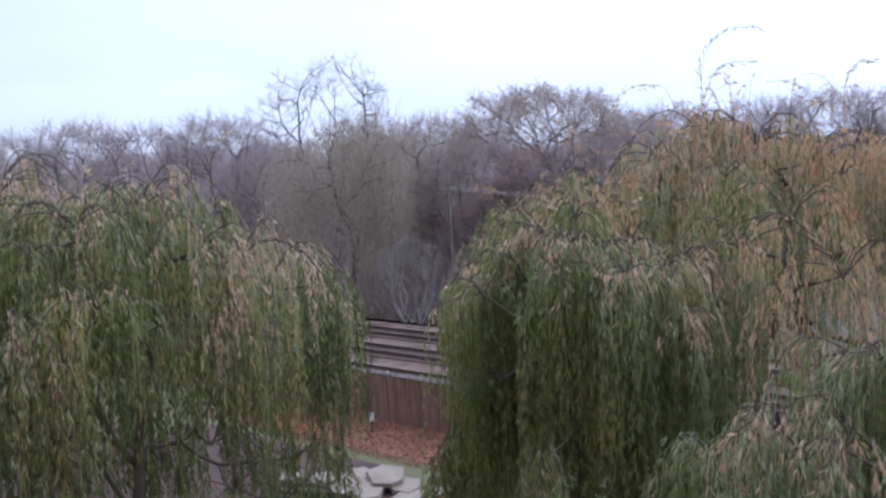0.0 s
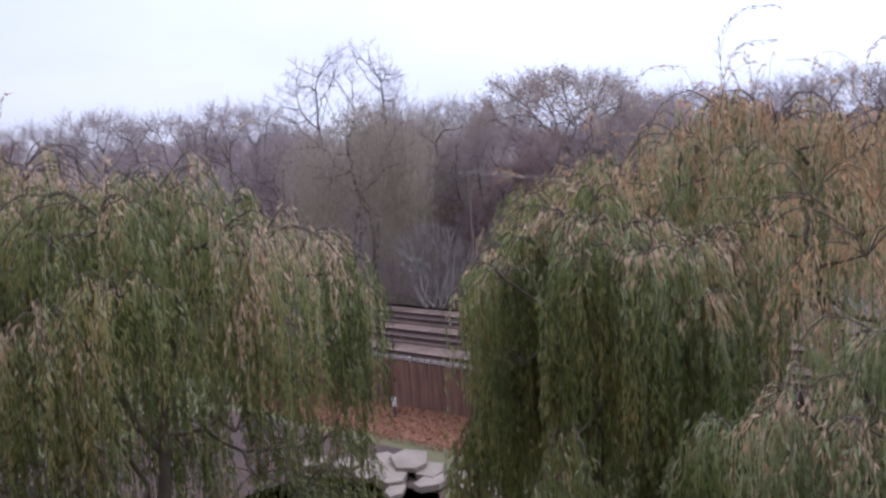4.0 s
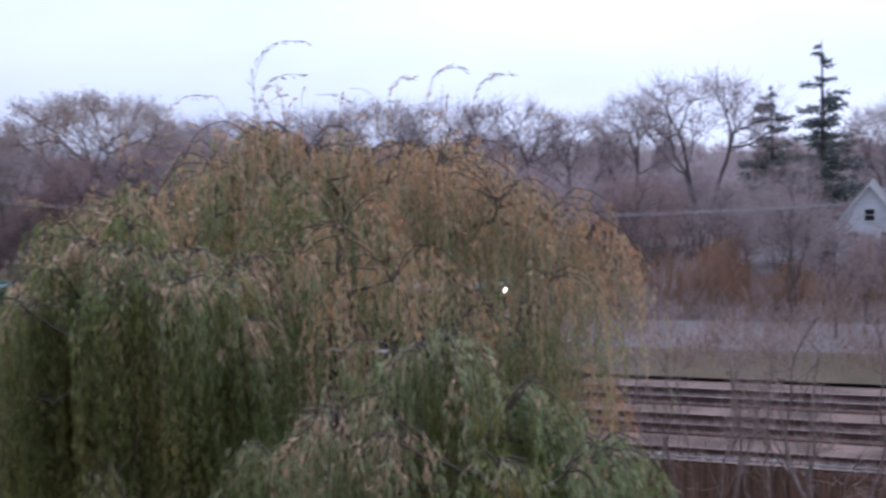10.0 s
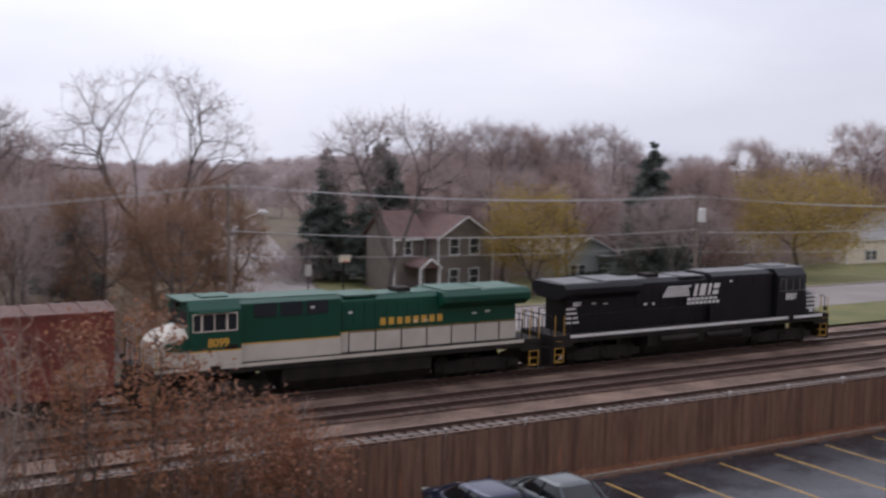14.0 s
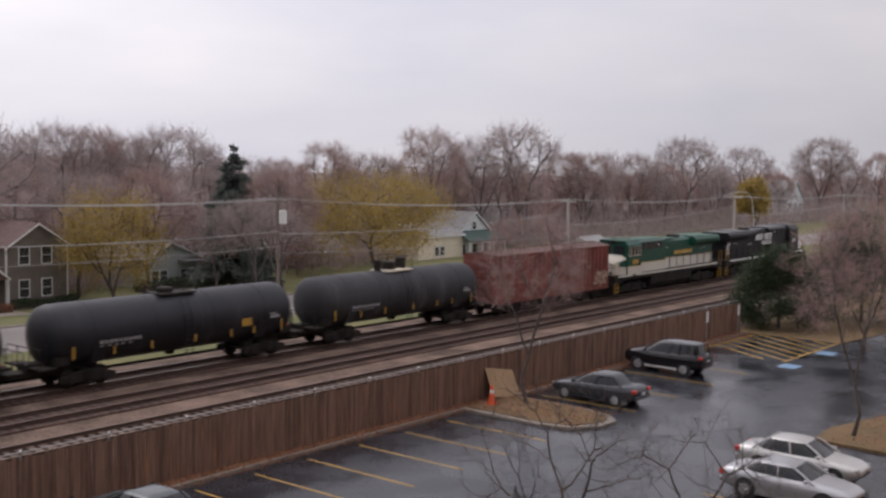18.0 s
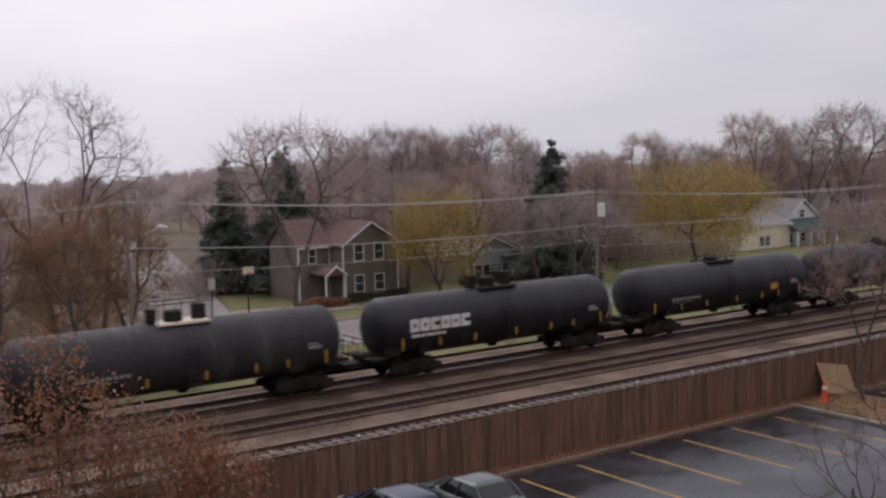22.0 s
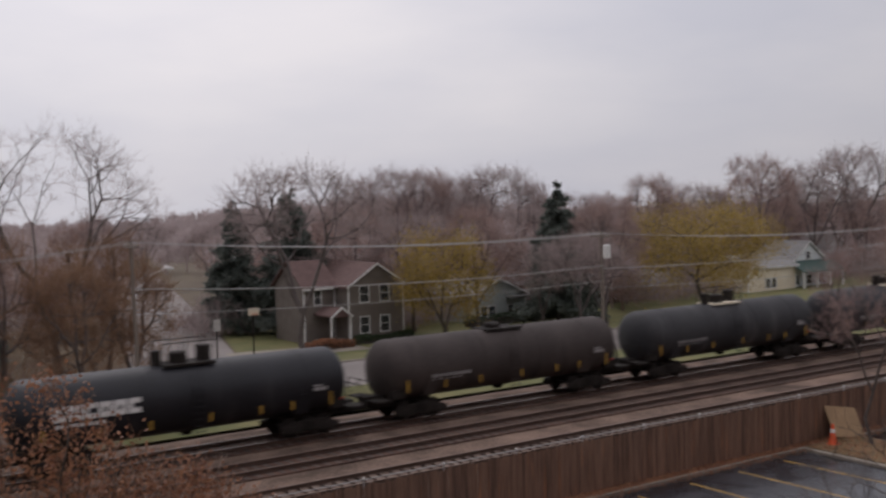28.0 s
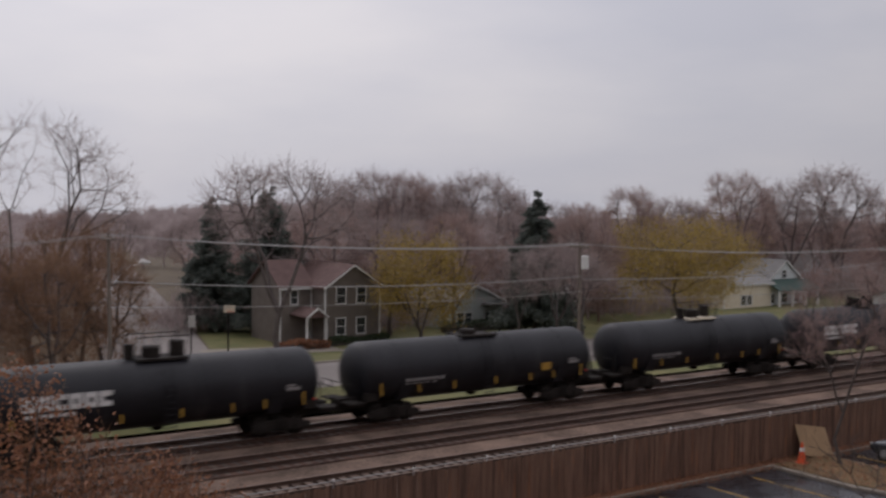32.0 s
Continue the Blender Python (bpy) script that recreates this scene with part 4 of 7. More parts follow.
def locomotive(name, label, scheme):
    t = thing(name, label, "locomotive", group="locomotives of the freight train")
    up, low, roof = ("black", "black", "blackroof") if scheme == "black" else ("green", "cream", "greenroof")
    part("frame", Shape().prism([(-10.6, 1.1), (-9.4, 1.1), (-9.2, 1.32), (9.2, 1.32), (9.4, 1.1), (10.6, 1.1), (10.6, 1.72), (-10.6, 1.72)], "y", -1.5, 1.5), "under", t, bevel=0.02)
    for s in (-1, 1):
        y0, y1 = (1.502, 1.52) if s > 0 else (-1.52, -1.502)
        part("sill_stripe", Shape().box(-9.5, 7.0, y0, y1, 1.57, 1.72).box(7.5, 10.0, y0, y1, 1.57, 1.72), "white" if scheme == "black" else "cream", t)
    part("fuel_tank", Shape().prism([(-1.42, 0.72), (-1.1, 0.30), (1.1, 0.30), (1.42, 0.72), (1.45, 1.34), (-1.45, 1.34)], "x", -4.0, 4.0), "under", t, bevel=0.05)
    part("air_tank", Shape().tube([(-3.2, -1.46, 1.06), (-0.4, -1.46, 1.06)], 0.2, 12).tube([(0.3, -1.46, 1.06), (3.1, -1.46, 1.06)], 0.2, 12), "under", t, smooth=True)
    for x in (-6.9, 6.9):
        truck(t, x, 3, 0.53)
    # long hood in sections of different height and width
    part("engine_hood", Shape().prism([(-0.95, 1.72), (0.95, 1.72), (0.95, 4.08), (0.7, 4.26), (-0.7, 4.26), (-0.95, 4.08)], "x", -9.35, 0.9), up, t, bevel=0.03)
    part("cabinet_hood", Shape().prism([(-1.2, 1.72), (1.2, 1.72), (1.2, 4.26), (0.9, 4.42), (-0.9, 4.42), (-1.2, 4.26)], "x", 0.9, 6.0), up, t, bevel=0.03)
    part("radiator", Shape().prism([(-1.5, 3.78), (-1.0, 3.45), (1.0, 3.45), (1.5, 3.78), (1.5, 4.08), (1.3, 4.30), (-1.3, 4.30), (-1.5, 4.08)], "x", -9.9, -4.6), up, t, bevel=0.03)
    part("radiator_roof", Shape().box(-9.7, -7.3, -1.2, 1.2, 4.28, 4.33).box(-7.0, -4.8, -1.2, 1.2, 4.28, 4.37), roof, t)
    part("hood_roof", Shape().box(-4.5, 0.7, -0.68, 0.68, 4.24, 4.30).box(-1.2, 0.6, -0.9, 0.9, 4.26, 4.34), roof, t)
    part("cabinet_roof", Shape().box(1.0, 5.9, -0.88, 0.88, 4.40, 4.46), roof, t)
    ex = Shape().box(-3.3, -2.5, -0.45, 0.45, 4.28, 4.50)
    part("exhaust", ex, "under", t, bevel=0.03)
    if scheme == "green":
        for s in (-1, 1):
            part("lower_panel", Shape().box(-9.34, 0.9, s * 0.96 - 0.012, s * 0.96 + 0.012, 1.73, 2.62), "cream", t)
            part("gold_line", Shape().box(-9.34, 0.9, s * 0.97 - 0.012, s * 0.97 + 0.012, 2.62, 2.67), "gold", t)
            part("lower_panel", Shape().box(0.9, 6.0, s * 1.21 - 0.012, s * 1.21 + 0.012, 1.73, 2.5), "cream", t)
            part("gold_line", Shape().box(0.9, 6.0, s * 1.22 - 0.012, s * 1.22 + 0.012, 2.5, 2.55), "gold", t)
    # doors and grilles along the hood
    for s in (-1, 1):
        y = s * 0.955
        for k in range(9):
            xx = -4.6 + k * 0.6
            part("hood_door", Shape().box(xx, xx + 0.54, min(y, y + s * 0.02), max(y, y + s * 0.02), 2.75, 3.95), up, t, bevel=0.01)
        y = s * 1.21
        for k in range(3):
            xx = 1.6 + k * 1.3
            part("vent", Shape().box(xx, xx + 1.1, min(y, y + s * 0.02), max(y, y + s * 0.02), 3.65, 4.25), "glass" if scheme == "green" else up, t)
        for k in range(6):
            part("louvre", Shape().box(-9.4, -5.2, s * 1.505 - 0.01, s * 1.505 + 0.01, 3.80 + k * 0.045, 3.825 + k * 0.045), up, t)
    # cab and nose
    cab = part("cab", Shape().prism([(-1.5, 1.72), (1.5, 1.72), (1.5, 4.12), (1.15, 4.48), (-1.15, 4.48), (-1.5, 4.12)], "x", 6.0, 8.45), up, t, bevel=0.04)
    part("cab_roof", Shape().box(5.9, 8.7, -1.12, 1.12, 4.46, 4.53).box(6.3, 7.6, -0.6, 0.6, 4.53, 4.60), "blackroof" if scheme == "black" else "greenroof", cab, bevel=0.02)
    for s in (-1, 1):
        y = s * 1.5
        a, b = min(y, y + s * 0.015), max(y, y + s * 0.015)
        for x0, x1 in ((6.25, 6.65), (6.75, 7.25), (7.33, 7.83), (7.93, 8.25)):
            win = part("side_window", Shape().box(x0, x1, a, b, 3.25, 3.95), "glass", cab)
            fr = Shape()
            for q in ((x0 - 0.05, x0, 3.2, 4.0), (x1, x1 + 0.05, 3.2, 4.0), (x0, x1, 3.2, 3.25), (x0, x1, 3.95, 4.0)):
                fr.box(q[0], q[1], y + s * 0.002, y + s * 0.03, q[2], q[3])
            part("window_frame", fr, "blackroof" if scheme == "black" else "cream", win)
        part("sunshade", Shape().box(6.5, 8.1, min(y, y + s * 0.22), max(y, y + s * 0.22), 4.03, 4.07), up, cab)
        part("side_door", Shape().box(6.2, 6.8, a, b, 1.8, 2.6), "under" if scheme == "green" else up, cab)
    for y0 in (-1.2, 0.15):
        part("windshield", Shape().box(8.44, 8.47, y0, y0 + 1.05, 3.35, 4.05), "glass", cab)
    nose = Shape().loft([[(8.45, -1.4, 1.72), (8.45, 1.4, 1.72), (8.45, 1.4, 3.05), (8.45, 0.9, 3.32), (8.45, -0.9, 3.32), (8.45, -1.4, 3.05)],
                         [(9.6, -1.15, 1.72), (9.6, 1.15, 1.72), (9.6, 1.1, 2.85), (9.6, 0.7, 3.05), (9.6, -0.7, 3.05), (9.6, -1.1, 2.85)],
                         [(9.95, -0.95, 1.72), (9.95, 0.95, 1.72), (9.95, 0.9, 2.55), (9.95, 0.55, 2.75), (9.95, -0.55, 2.75), (9.95, -0.9, 2.55)]])
    part("nose", nose, up if scheme == "black" else "cream", t, bevel=0.04)
    if scheme == "green":
        for s in (-1, 1):
            part("lower_panel", Shape().box(6.0, 8.46, s * 1.51 - 0.01, s * 1.51 + 0.01, 1.73, 2.35), "cream", t)
            part("gold_line", Shape().box(6.0, 8.46, s * 1.515 - 0.01, s * 1.515 + 0.01, 2.35, 2.4), "gold", t)
        for s in (-1, 1):
            side = [(8.44, s * 1.39, 2.36), (9.45, s * 1.17, 2.42), (9.45, s * 1.13, 2.72), (8.44, s * 1.39, 2.98)]
            part("nose_band", Shape().loft([side, [(x, y + s * 0.03, z) for x, y, z in side]]), "green", t)
    lit = "headlight" if scheme == "black" else "glass"
    for name, xh, zh, r, ys in (("headlight", 8.5, 4.32, 0.1, (-0.18, 0.18)), ("ditch_light", 10.6, 1.95, 0.085, (-1.15, 1.15))):
        for y in ys:
            lamp = part(name, Shape().tube([(xh, y, zh), (xh + 0.2, y, zh)], r + 0.03, 12), "under", t)
            part("lens", Shape().tube([(xh + 0.195, y, zh), (xh + 0.206, y, zh)], r, 12), lit, lamp)
    # platforms, steps, railings
    for e in (-1, 1):
        for s in (-1, 1):
            st = Shape()
            for k in range(4):
                st.box(min(e * 9.95, e * 10.45), max(e * 9.95, e * 10.45), min(s * 1.2, s * 1.5), max(s * 1.2, s * 1.5), 0.35 + k * 0.36, 0.39 + k * 0.36)
            for xx in (9.92, 10.48):
                st.box(e * xx - 0.025, e * xx + 0.025, s * 1.46 - 0.03, s * 1.46 + 0.03, 0.35, 1.72)
            part("steps", st, "yellow", t)
            hr = Shape()
            for xx in (9.9, 10.5):
                hr.tube([(e * xx, s * 1.46, 1.3), (e * xx, s * 1.46, 2.75)], 0.03, 6)
            part("grab_iron", hr, "yellow", t)
        er = Shape()
        for yy in (-1.2, -0.4, 0.4, 1.2):
            er.tube([(e * 10.55, yy, 1.72), (e * 10.55, yy, 2.7)], 0.025, 6)
        er.tube([(e * 10.55, -1.2, 2.7), (e * 10.55, 1.2, 2.7)], 0.025, 6)
        part("end_railing", er, "under", t)
        part("plow" if e > 0 else "pilot", Shape().prism([(-1.4, 0.2), (1.4, 0.2), (1.45, 1.1), (-1.45, 1.1)], "x", e * 10.5, e * 10.7), "under", t)
        coupler(t, e * 10.55, e)
    for s in (-1, 1):
        rl = Shape().tube([(-9.4, s * 1.46, 2.72), (0.9 if scheme == "black" else 0.6, s * 1.46, 2.72)], 0.025, 6)
        for k in range(8):
            rl.tube([(-9.4 + k * 1.43, s * 1.46, 1.72), (-9.4 + k * 1.43, s * 1.46, 2.72)], 0.032, 6)
        part("side_railing", rl, "under", t)
    # markings
    for s in (-1, 1):
        fx = -s  # reading direction on this side
        if scheme == "black":
            part("emblem", slabs([(-s * 0 - 2.9 + 0, -0.9, 3.30, 3.38, 0.1), (-2.82, -0.9, 3.42, 3.50, 0.1), (-2.74, -0.95, 3.54, 3.62, 0.12), (-2.66, -1.0, 3.66, 3.74, 0.12), (-2.58, -0.8, 3.78, 3.86, 0.14),
                                  (-0.55, -0.3, 3.25, 3.9, 0.16), (-0.1, 0.35, 3.25, 3.9, 0.16), (0.55, 0.75, 3.25, 3.9, 0.16), (0.9, 1.35, 3.28, 3.52, 0.1), (0.98, 1.45, 3.62, 3.88, 0.1)], s * 1.23, s), "white", t, "white slanted block emblem")
            bars = [(-1.0 + i * 0.34, -0.74 + i * 0.34, 3.02, 3.16, 0.03) for i in range(7)] + [(-1.0 + i * 0.32, -0.76 + i * 0.32, 2.8, 2.95, 0.03) for i in range(8)]
            for row in bars:
                part("letter_block", slabs([row], s * 1.225, s), "white", t)
            part("nose_stripes", slabs([(8.75, 9.85, 2.05 + i * 0.24, 2.15 + i * 0.24, -0.12) for i in range(4)], s * 1.32, s, 0.02), "white", t)
            part("tail_stripes", slabs([(-9.42, -8.55 - i * 0.08, 2.2 + i * 0.24, 2.3 + i * 0.24, 0) for i in range(4)], s * 0.975, s, 0.02), "white", t)
            glyphs(t, "8006", 7.2, s * 1.525, 2.72, 0.5, "white", s)
            glyphs(t, "8006", -8.7, s * 1.01, 3.1, 0.3, "white", s)
            part("placard", slabs([(9.0, 9.3, 1.85, 2.1, 0)], s * 1.34, s, 0.02), "white", t)
        else:
            bars = [(-4.85 + i * 0.46, -4.55 + i * 0.46, 2.86, 3.20, 0) for i in range(8)]
            for row in bars:
                part("letter_block", slabs([row], s * 0.985, s), "gold", t)
            glyphs(t, "8099", 7.1, s * 1.525, 2.55, 0.5, "gold", s)
    for s in (-1, 1):
        for row in ((-7.7, -7.4, 3.15, 3.23, 0), (-6.9, -6.6, 3.1, 3.16, 0), (-4.0, -3.75, 2.9, 3.0, 0), (-3.4, -3.2, 2.9, 3.0, 0), (2.3, 2.5, 3.9, 4.0, 0), (0.2, 0.4, 3.5, 3.6, 0)):
            part("service_label", slabs([row], s * (1.225 if row[0] > 0.9 else 0.985), s), "white", t)
    return t


def boxcar():
    t = thing("boxcar", "faded oxide-red ribbed boxcar with graffiti near one end", "boxcar")
    hl = 7.6
    part("underframe", Shape().box(-hl, hl, -1.3, 1.3, 0.75, 1.0).box(-hl + 3.4, hl - 3.4, -1.2, 1.2, 0.32, 0.75), "under", t)
    part("body", Shape().box(-hl, hl, -1.5, 1.5, 0.92, 4.35), "oxide", t, bevel=0.02)
    roof = Shape().prism([(-1.58, 4.35), (1.58, 4.35), (0.0, 4.55)], "x", -hl - 0.05, hl + 0.05)
    for k in range(14):
        xx = -hl + 0.5 + k * 1.13
        roof.prism([(-1.5, 4.38), (1.5, 4.38), (0.0, 4.6)], "x", xx, xx + 0.12)
    part("roof", roof, "rustroof", t)
    for s in (-1, 1):
        y = s * 1.5
        for k in range(27):
            xx = -hl + 0.15 + k * (2 * hl - 0.3) / 26
            if abs(xx) > 1.75:
                part("rib", Shape().box(xx - 0.05, xx + 0.05, min(y, y + s * 0.06), max(y, y + s * 0.06), 1.25, 4.3), "oxide", t)
        for z in (1.75, 2.3, 2.85, 3.4, 3.9):
            part("panel_line", Shape().box(-hl + 0.1, hl - 0.1, min(y, y + s * 0.022), max(y, y + s * 0.022), z, z + 0.07), "oxide", t)
        for z in (0.92, 4.22):
            part("side_sill", Shape().box(-hl, hl, min(y, y + s * 0.07), max(y, y + s * 0.07), z, z + 0.13), "oxide", t)
        door = part("door", Shape().box(-1.7, 1.7, min(y, y + s * 0.1), max(y, y + s * 0.1), 1.3, 4.2), "oxide", t, bevel=0.02)
        for k in range(6):
            part("door_rib", Shape().box(-1.6, 1.6, min(y, y + s * 0.14), max(y, y + s * 0.14), 1.6 + k * 0.45, 1.68 + k * 0.45), "oxide", door)
        part("door_bar", Shape().tube([(1.45, s * 1.66, 1.4), (1.45, s * 1.66, 4.1)], 0.03, 6), "under", door)
        part("door_handle", Shape().box(-1.35, -1.2, s * 1.66 - 0.03, s * 1.66 + 0.03, 2.5, 2.65), "galv", door)
        part("lettering", slabs([(-6.3 + i * 0.2, -6.16 + i * 0.2, 2.25, 2.42, 0) for i in range(4)] + [(-5.0 + i * 0.2, -4.86 + i * 0.2, 2.25, 2.42, 0) for i in range(4)], s * 1.565, s), "graffiti", t)
        part("data_panel", slabs([(4.2, 4.24, 2.2, 2.7, 0), (4.66, 4.7, 2.2, 2.7, 0), (4.24, 4.66, 2.2, 2.24, 0), (4.24, 4.66, 2.66, 2.7, 0)], s * 1.565, s), "graffiti", t)
        part("graffiti", Shape().prism([(5.2, 1.35), (7.3, 1.3), (7.4, 2.2), (6.9, 2.45), (6.3, 2.3), (5.9, 2.5), (5.5, 2.1)], "y", y + s * 0.062, y + s * 0.075), "graffiti", t, "pale faded graffiti patch")
        lad = Shape()
        for k in range(8):
            lad.box(7.0, 7.5, s * 1.6 - 0.02, s * 1.6 + 0.02, 1.3 + k * 0.38, 1.34 + k * 0.38)
        part("ladder", lad, "oxide", t)
        part("reflector", slabs([(-6.4 + k * 2.5, -6.0 + k * 2.5, 1.16, 1.26, 0) for k in range(6)], s * 1.575, s), "yellow", t)
    for e in (-1, 1):
        er = Shape()
        for k in range(9):
            er.box(min(e * hl, e * (hl + 0.08)), max(e * hl, e * (hl + 0.08)), -1.4, 1.4, 1.4 + k * 0.33, 1.55 + k * 0.33)
        part("end_corrugation", er, "oxide", t)
        truck(t, e * 5.6, 2, 0.46)
        coupler(t, e * 7.5, e)
    return t


def tank_car(label, paint, deck, panel="none", lettering="small"):
    t = thing("tank_car", label, "tank car", group="tank cars of the freight train")
    hl, r, zc = 7.75, 1.52, 2.46
    rows = [(-hl + 0.75 * (1 - math.cos(a)), r * max(math.sin(a), 0.08)) for a in [math.pi / 2 * k / 6 for k in range(7)]]
    body = rows + [(x, r) for x in (-5, -2.5, 0.0, 2.5, 5)] + [(-x, q) for x, q in rows[::-1]]
    part("tank", Shape().ring(body, (0, zc)), paint, t, smooth=True)
    for x in (-5.35, -1.8, 1.8, 5.35):
        part("weld_band", Shape().ring([(x - 0.05, r + 0.004), (x - 0.045, r + 0.014), (x + 0.045, r + 0.014), (x + 0.05, r + 0.004)], (0, zc)), paint, t)
    for e in (-1, 1):
        part("stub_sill", Shape().box(min(e * 4.6, e * 8.4), max(e * 4.6, e * 8.4), -0.4, 0.4, 0.72, 1.3), "under", t)
        part("saddle", Shape().prism([(-1.15, 1.15), (1.15, 1.15), (1.35, 1.6), (1.5, 2.1), (-1.5, 2.1), (-1.35, 1.6)], "x", e * 5.15 - 0.35, e * 5.15 + 0.35), paint, t)
        part("end_platform", Shape().box(min(e * 7.5, e * 8.35), max(e * 7.5, e * 8.35), -1.45, 1.45, 1.12, 1.2), "under", t)
        hr = Shape()
        for yy in (-1.4, -0.5, 0.5, 1.4):
            hr.tube([(e * 8.3, yy, 1.15), (e * 8.3, yy, 2.1)], 0.025, 6)
        hr.tube([(e * 8.3, -1.4, 2.1), (e * 8.3, 1.4, 2.1)], 0.025, 6)
        part("end_handrail", hr, "under", t)
        tk = truck(t, e * 5.6, 2, 0.46)
        coupler(t, e * 8.35, e)
        part("brake_rigging", Shape().box(e * 7.0 - 0.35, e * 7.0 + 0.35, -1.25, -0.75, 1.2, 1.6).tube([(e * 7.7, -0.9, 1.2), (e * 7.7, -0.9, 2.3)], 0.03, 6), "under", t)
    # top platform with manway
    half = 1.2 if deck in ("white", "railed") else 1.15
    part("top_platform", Shape().box(-half, half, -0.74, 0.74, 3.90, 4.0), "creamsiding" if deck == "white" else "under", t)
    top = 4.42 if deck in ("white", "railed") else 4.2
    part("manway", Shape().tube([(-0.3, 0, 3.9), (-0.3, 0, top), (-0.3, 0, top + 0.06)], [0.42, 0.42, 0.36], 14), "under", t)
    if deck in ("white", "railed"):
        part("valve_housing", Shape().tube([(0.95, 0.1, 3.95), (0.95, 0.1, 4.66)], 0.34, 12), "under", t)
        part("vent_valve", Shape().tube([(-1.3, 0, 3.95), (-1.3, 0, 4.6)], 0.24, 10), "under", t)
    zt = {"railed": 4.95, "white": 4.85}.get(deck, 4.22)
    for s in (-1, 1):
        rl = Shape().tube([(-half, s * 0.69, zt), (half, s * 0.69, zt)], 0.022, 6)
        for xx in (-half, -half / 3, half / 3, half):
            rl.tube([(xx, s * 0.69, 4.0), (xx, s * 0.69, zt)], 0.022, 6)
        part("platform_railing", rl, "under", t)
    for s in (-1, 1):
        lad = Shape()
        for xx in (-0.22, 0.22):
            lad.tube([(xx, s * 1.62, 1.0), (xx, s * 1.6, 2.9), (xx, s * 1.05, 3.89)], 0.022, 6)
        for k in range(8):
            lad.box(-0.22, 0.22, s * 1.6 - 0.015, s * 1.6 + 0.015, 1.1 + k * 0.27, 1.13 + k * 0.27)
        part("ladder", lad, paint, t)
    part("bottom_outlet", Shape().tube([(0, 0, 1.3), (0, 0, 0.75)], [0.5, 0.22], 12).box(-0.6, 0.6, -0.35, 0.35, 0.95, 1.15), "under", t)
    for s in (-1, 1):
        rf = [(-6.6, 0.75), (-4.3, 0.42), (-2.1, 0.42), (0.6, 0.42), (3.0, 0.42), (4.6, 0.42), (6.55, 0.75)]
        for x, h in rf:
            z = 1.5
            a = math.asin((z + h / 2 - zc) / r)
            y = r * math.cos(a) + 0.012
            part("reflector", slabs([(x - 0.06, x + 0.06, z - 0.05, z + h, 0)], s * (y + 0.03), s, 0.02), "yellow", t)
        ink, bars = ("white", []) if lettering == "large" else ("galv", [])
        if lettering == "large":
            for i in range(6):
                x0 = (-6.2 + i * 0.62) if s < 0 else (1.4 + i * 0.62)
                rows = [(x0, x0 + 0.20, 2.32, 2.95, 0), (x0 + 0.20, x0 + 0.54, 2.74, 2.95, 0), (x0 + 0.20, x0 + 0.54, 2.32, 2.53, 0)]
                if i % 3 != 2:
                    rows.append((x0 + 0.36, x0 + 0.54, 2.53, 2.74, 0))
                part("letter_block", slabs(rows, s * 1.535, s), ink, t)
            bars = [((-6.1 if s < 0 else 1.5) + i * 0.3, (-5.9 if s < 0 else 1.7) + i * 0.3, 2.05, 2.2, 0) for i in range(7)]
        else:
            bars = [((-5.2 if s < 0 else 2.2) + i * 0.27, (-5.03 if s < 0 else 2.37) + i * 0.27, 2.05, 2.2, 0) for i in range(9)]
            bars += [((-5.2 if s < 0 else 2.2) + i * 0.4, (-5.0 if s < 0 else 2.4) + i * 0.4, 1.92, 1.97, 0) for i in range(5)]
        for row in bars:
            part("letter_bar", slabs([row], s * 1.535, s), ink, t)
        if panel == "white":
            part("placard_panel", slabs([(5.4, 6.3, 2.05, 2.6, 0)], s * 1.545, s), "white", t)
        if panel == "yellow":
            part("placard_panel", slabs([(3.6, 4.3, 1.95, 2.35, 0)], s * 1.545, s), "yellow", t)
        part("diamond_placard", Shape().prism([(7.0, 1.55), (7.2, 1.35), (7.4, 1.55), (7.2, 1.75)], "y", s * 1.2, s * 1.22), "red", t)
        part("data_panel", slabs([(5.6, 6.3, 2.2, 2.35, 0), (5.6, 6.1, 2.4, 2.47, 0)], s * 1.54, s), "galv", t)
    return t


def at_rail(x):
    return pose(x, TRACKS["far"], RAIL)


CAR = 17.45
# front end of the first tank car along the track, by seconds: the train gathers speed a little
FRONT = ((0, -248.0), (6, -143.4), (9, -91.0), (12, -38.6), (14, -4.6), (16, 28.6), (18, 62.6), (20, 97.4), (24, 167.2), (28, 237.0), (32, 306.8))
train = []                         # thing, its middle ahead of that end, turn


def shorten(ob, k):
    """Scale a vehicle's meshes along the track."""
    for c in ob.children_recursive:
        c.data.transform(Matrix.Diagonal((k, 1, 1, 1)))
        c.location.x *= k


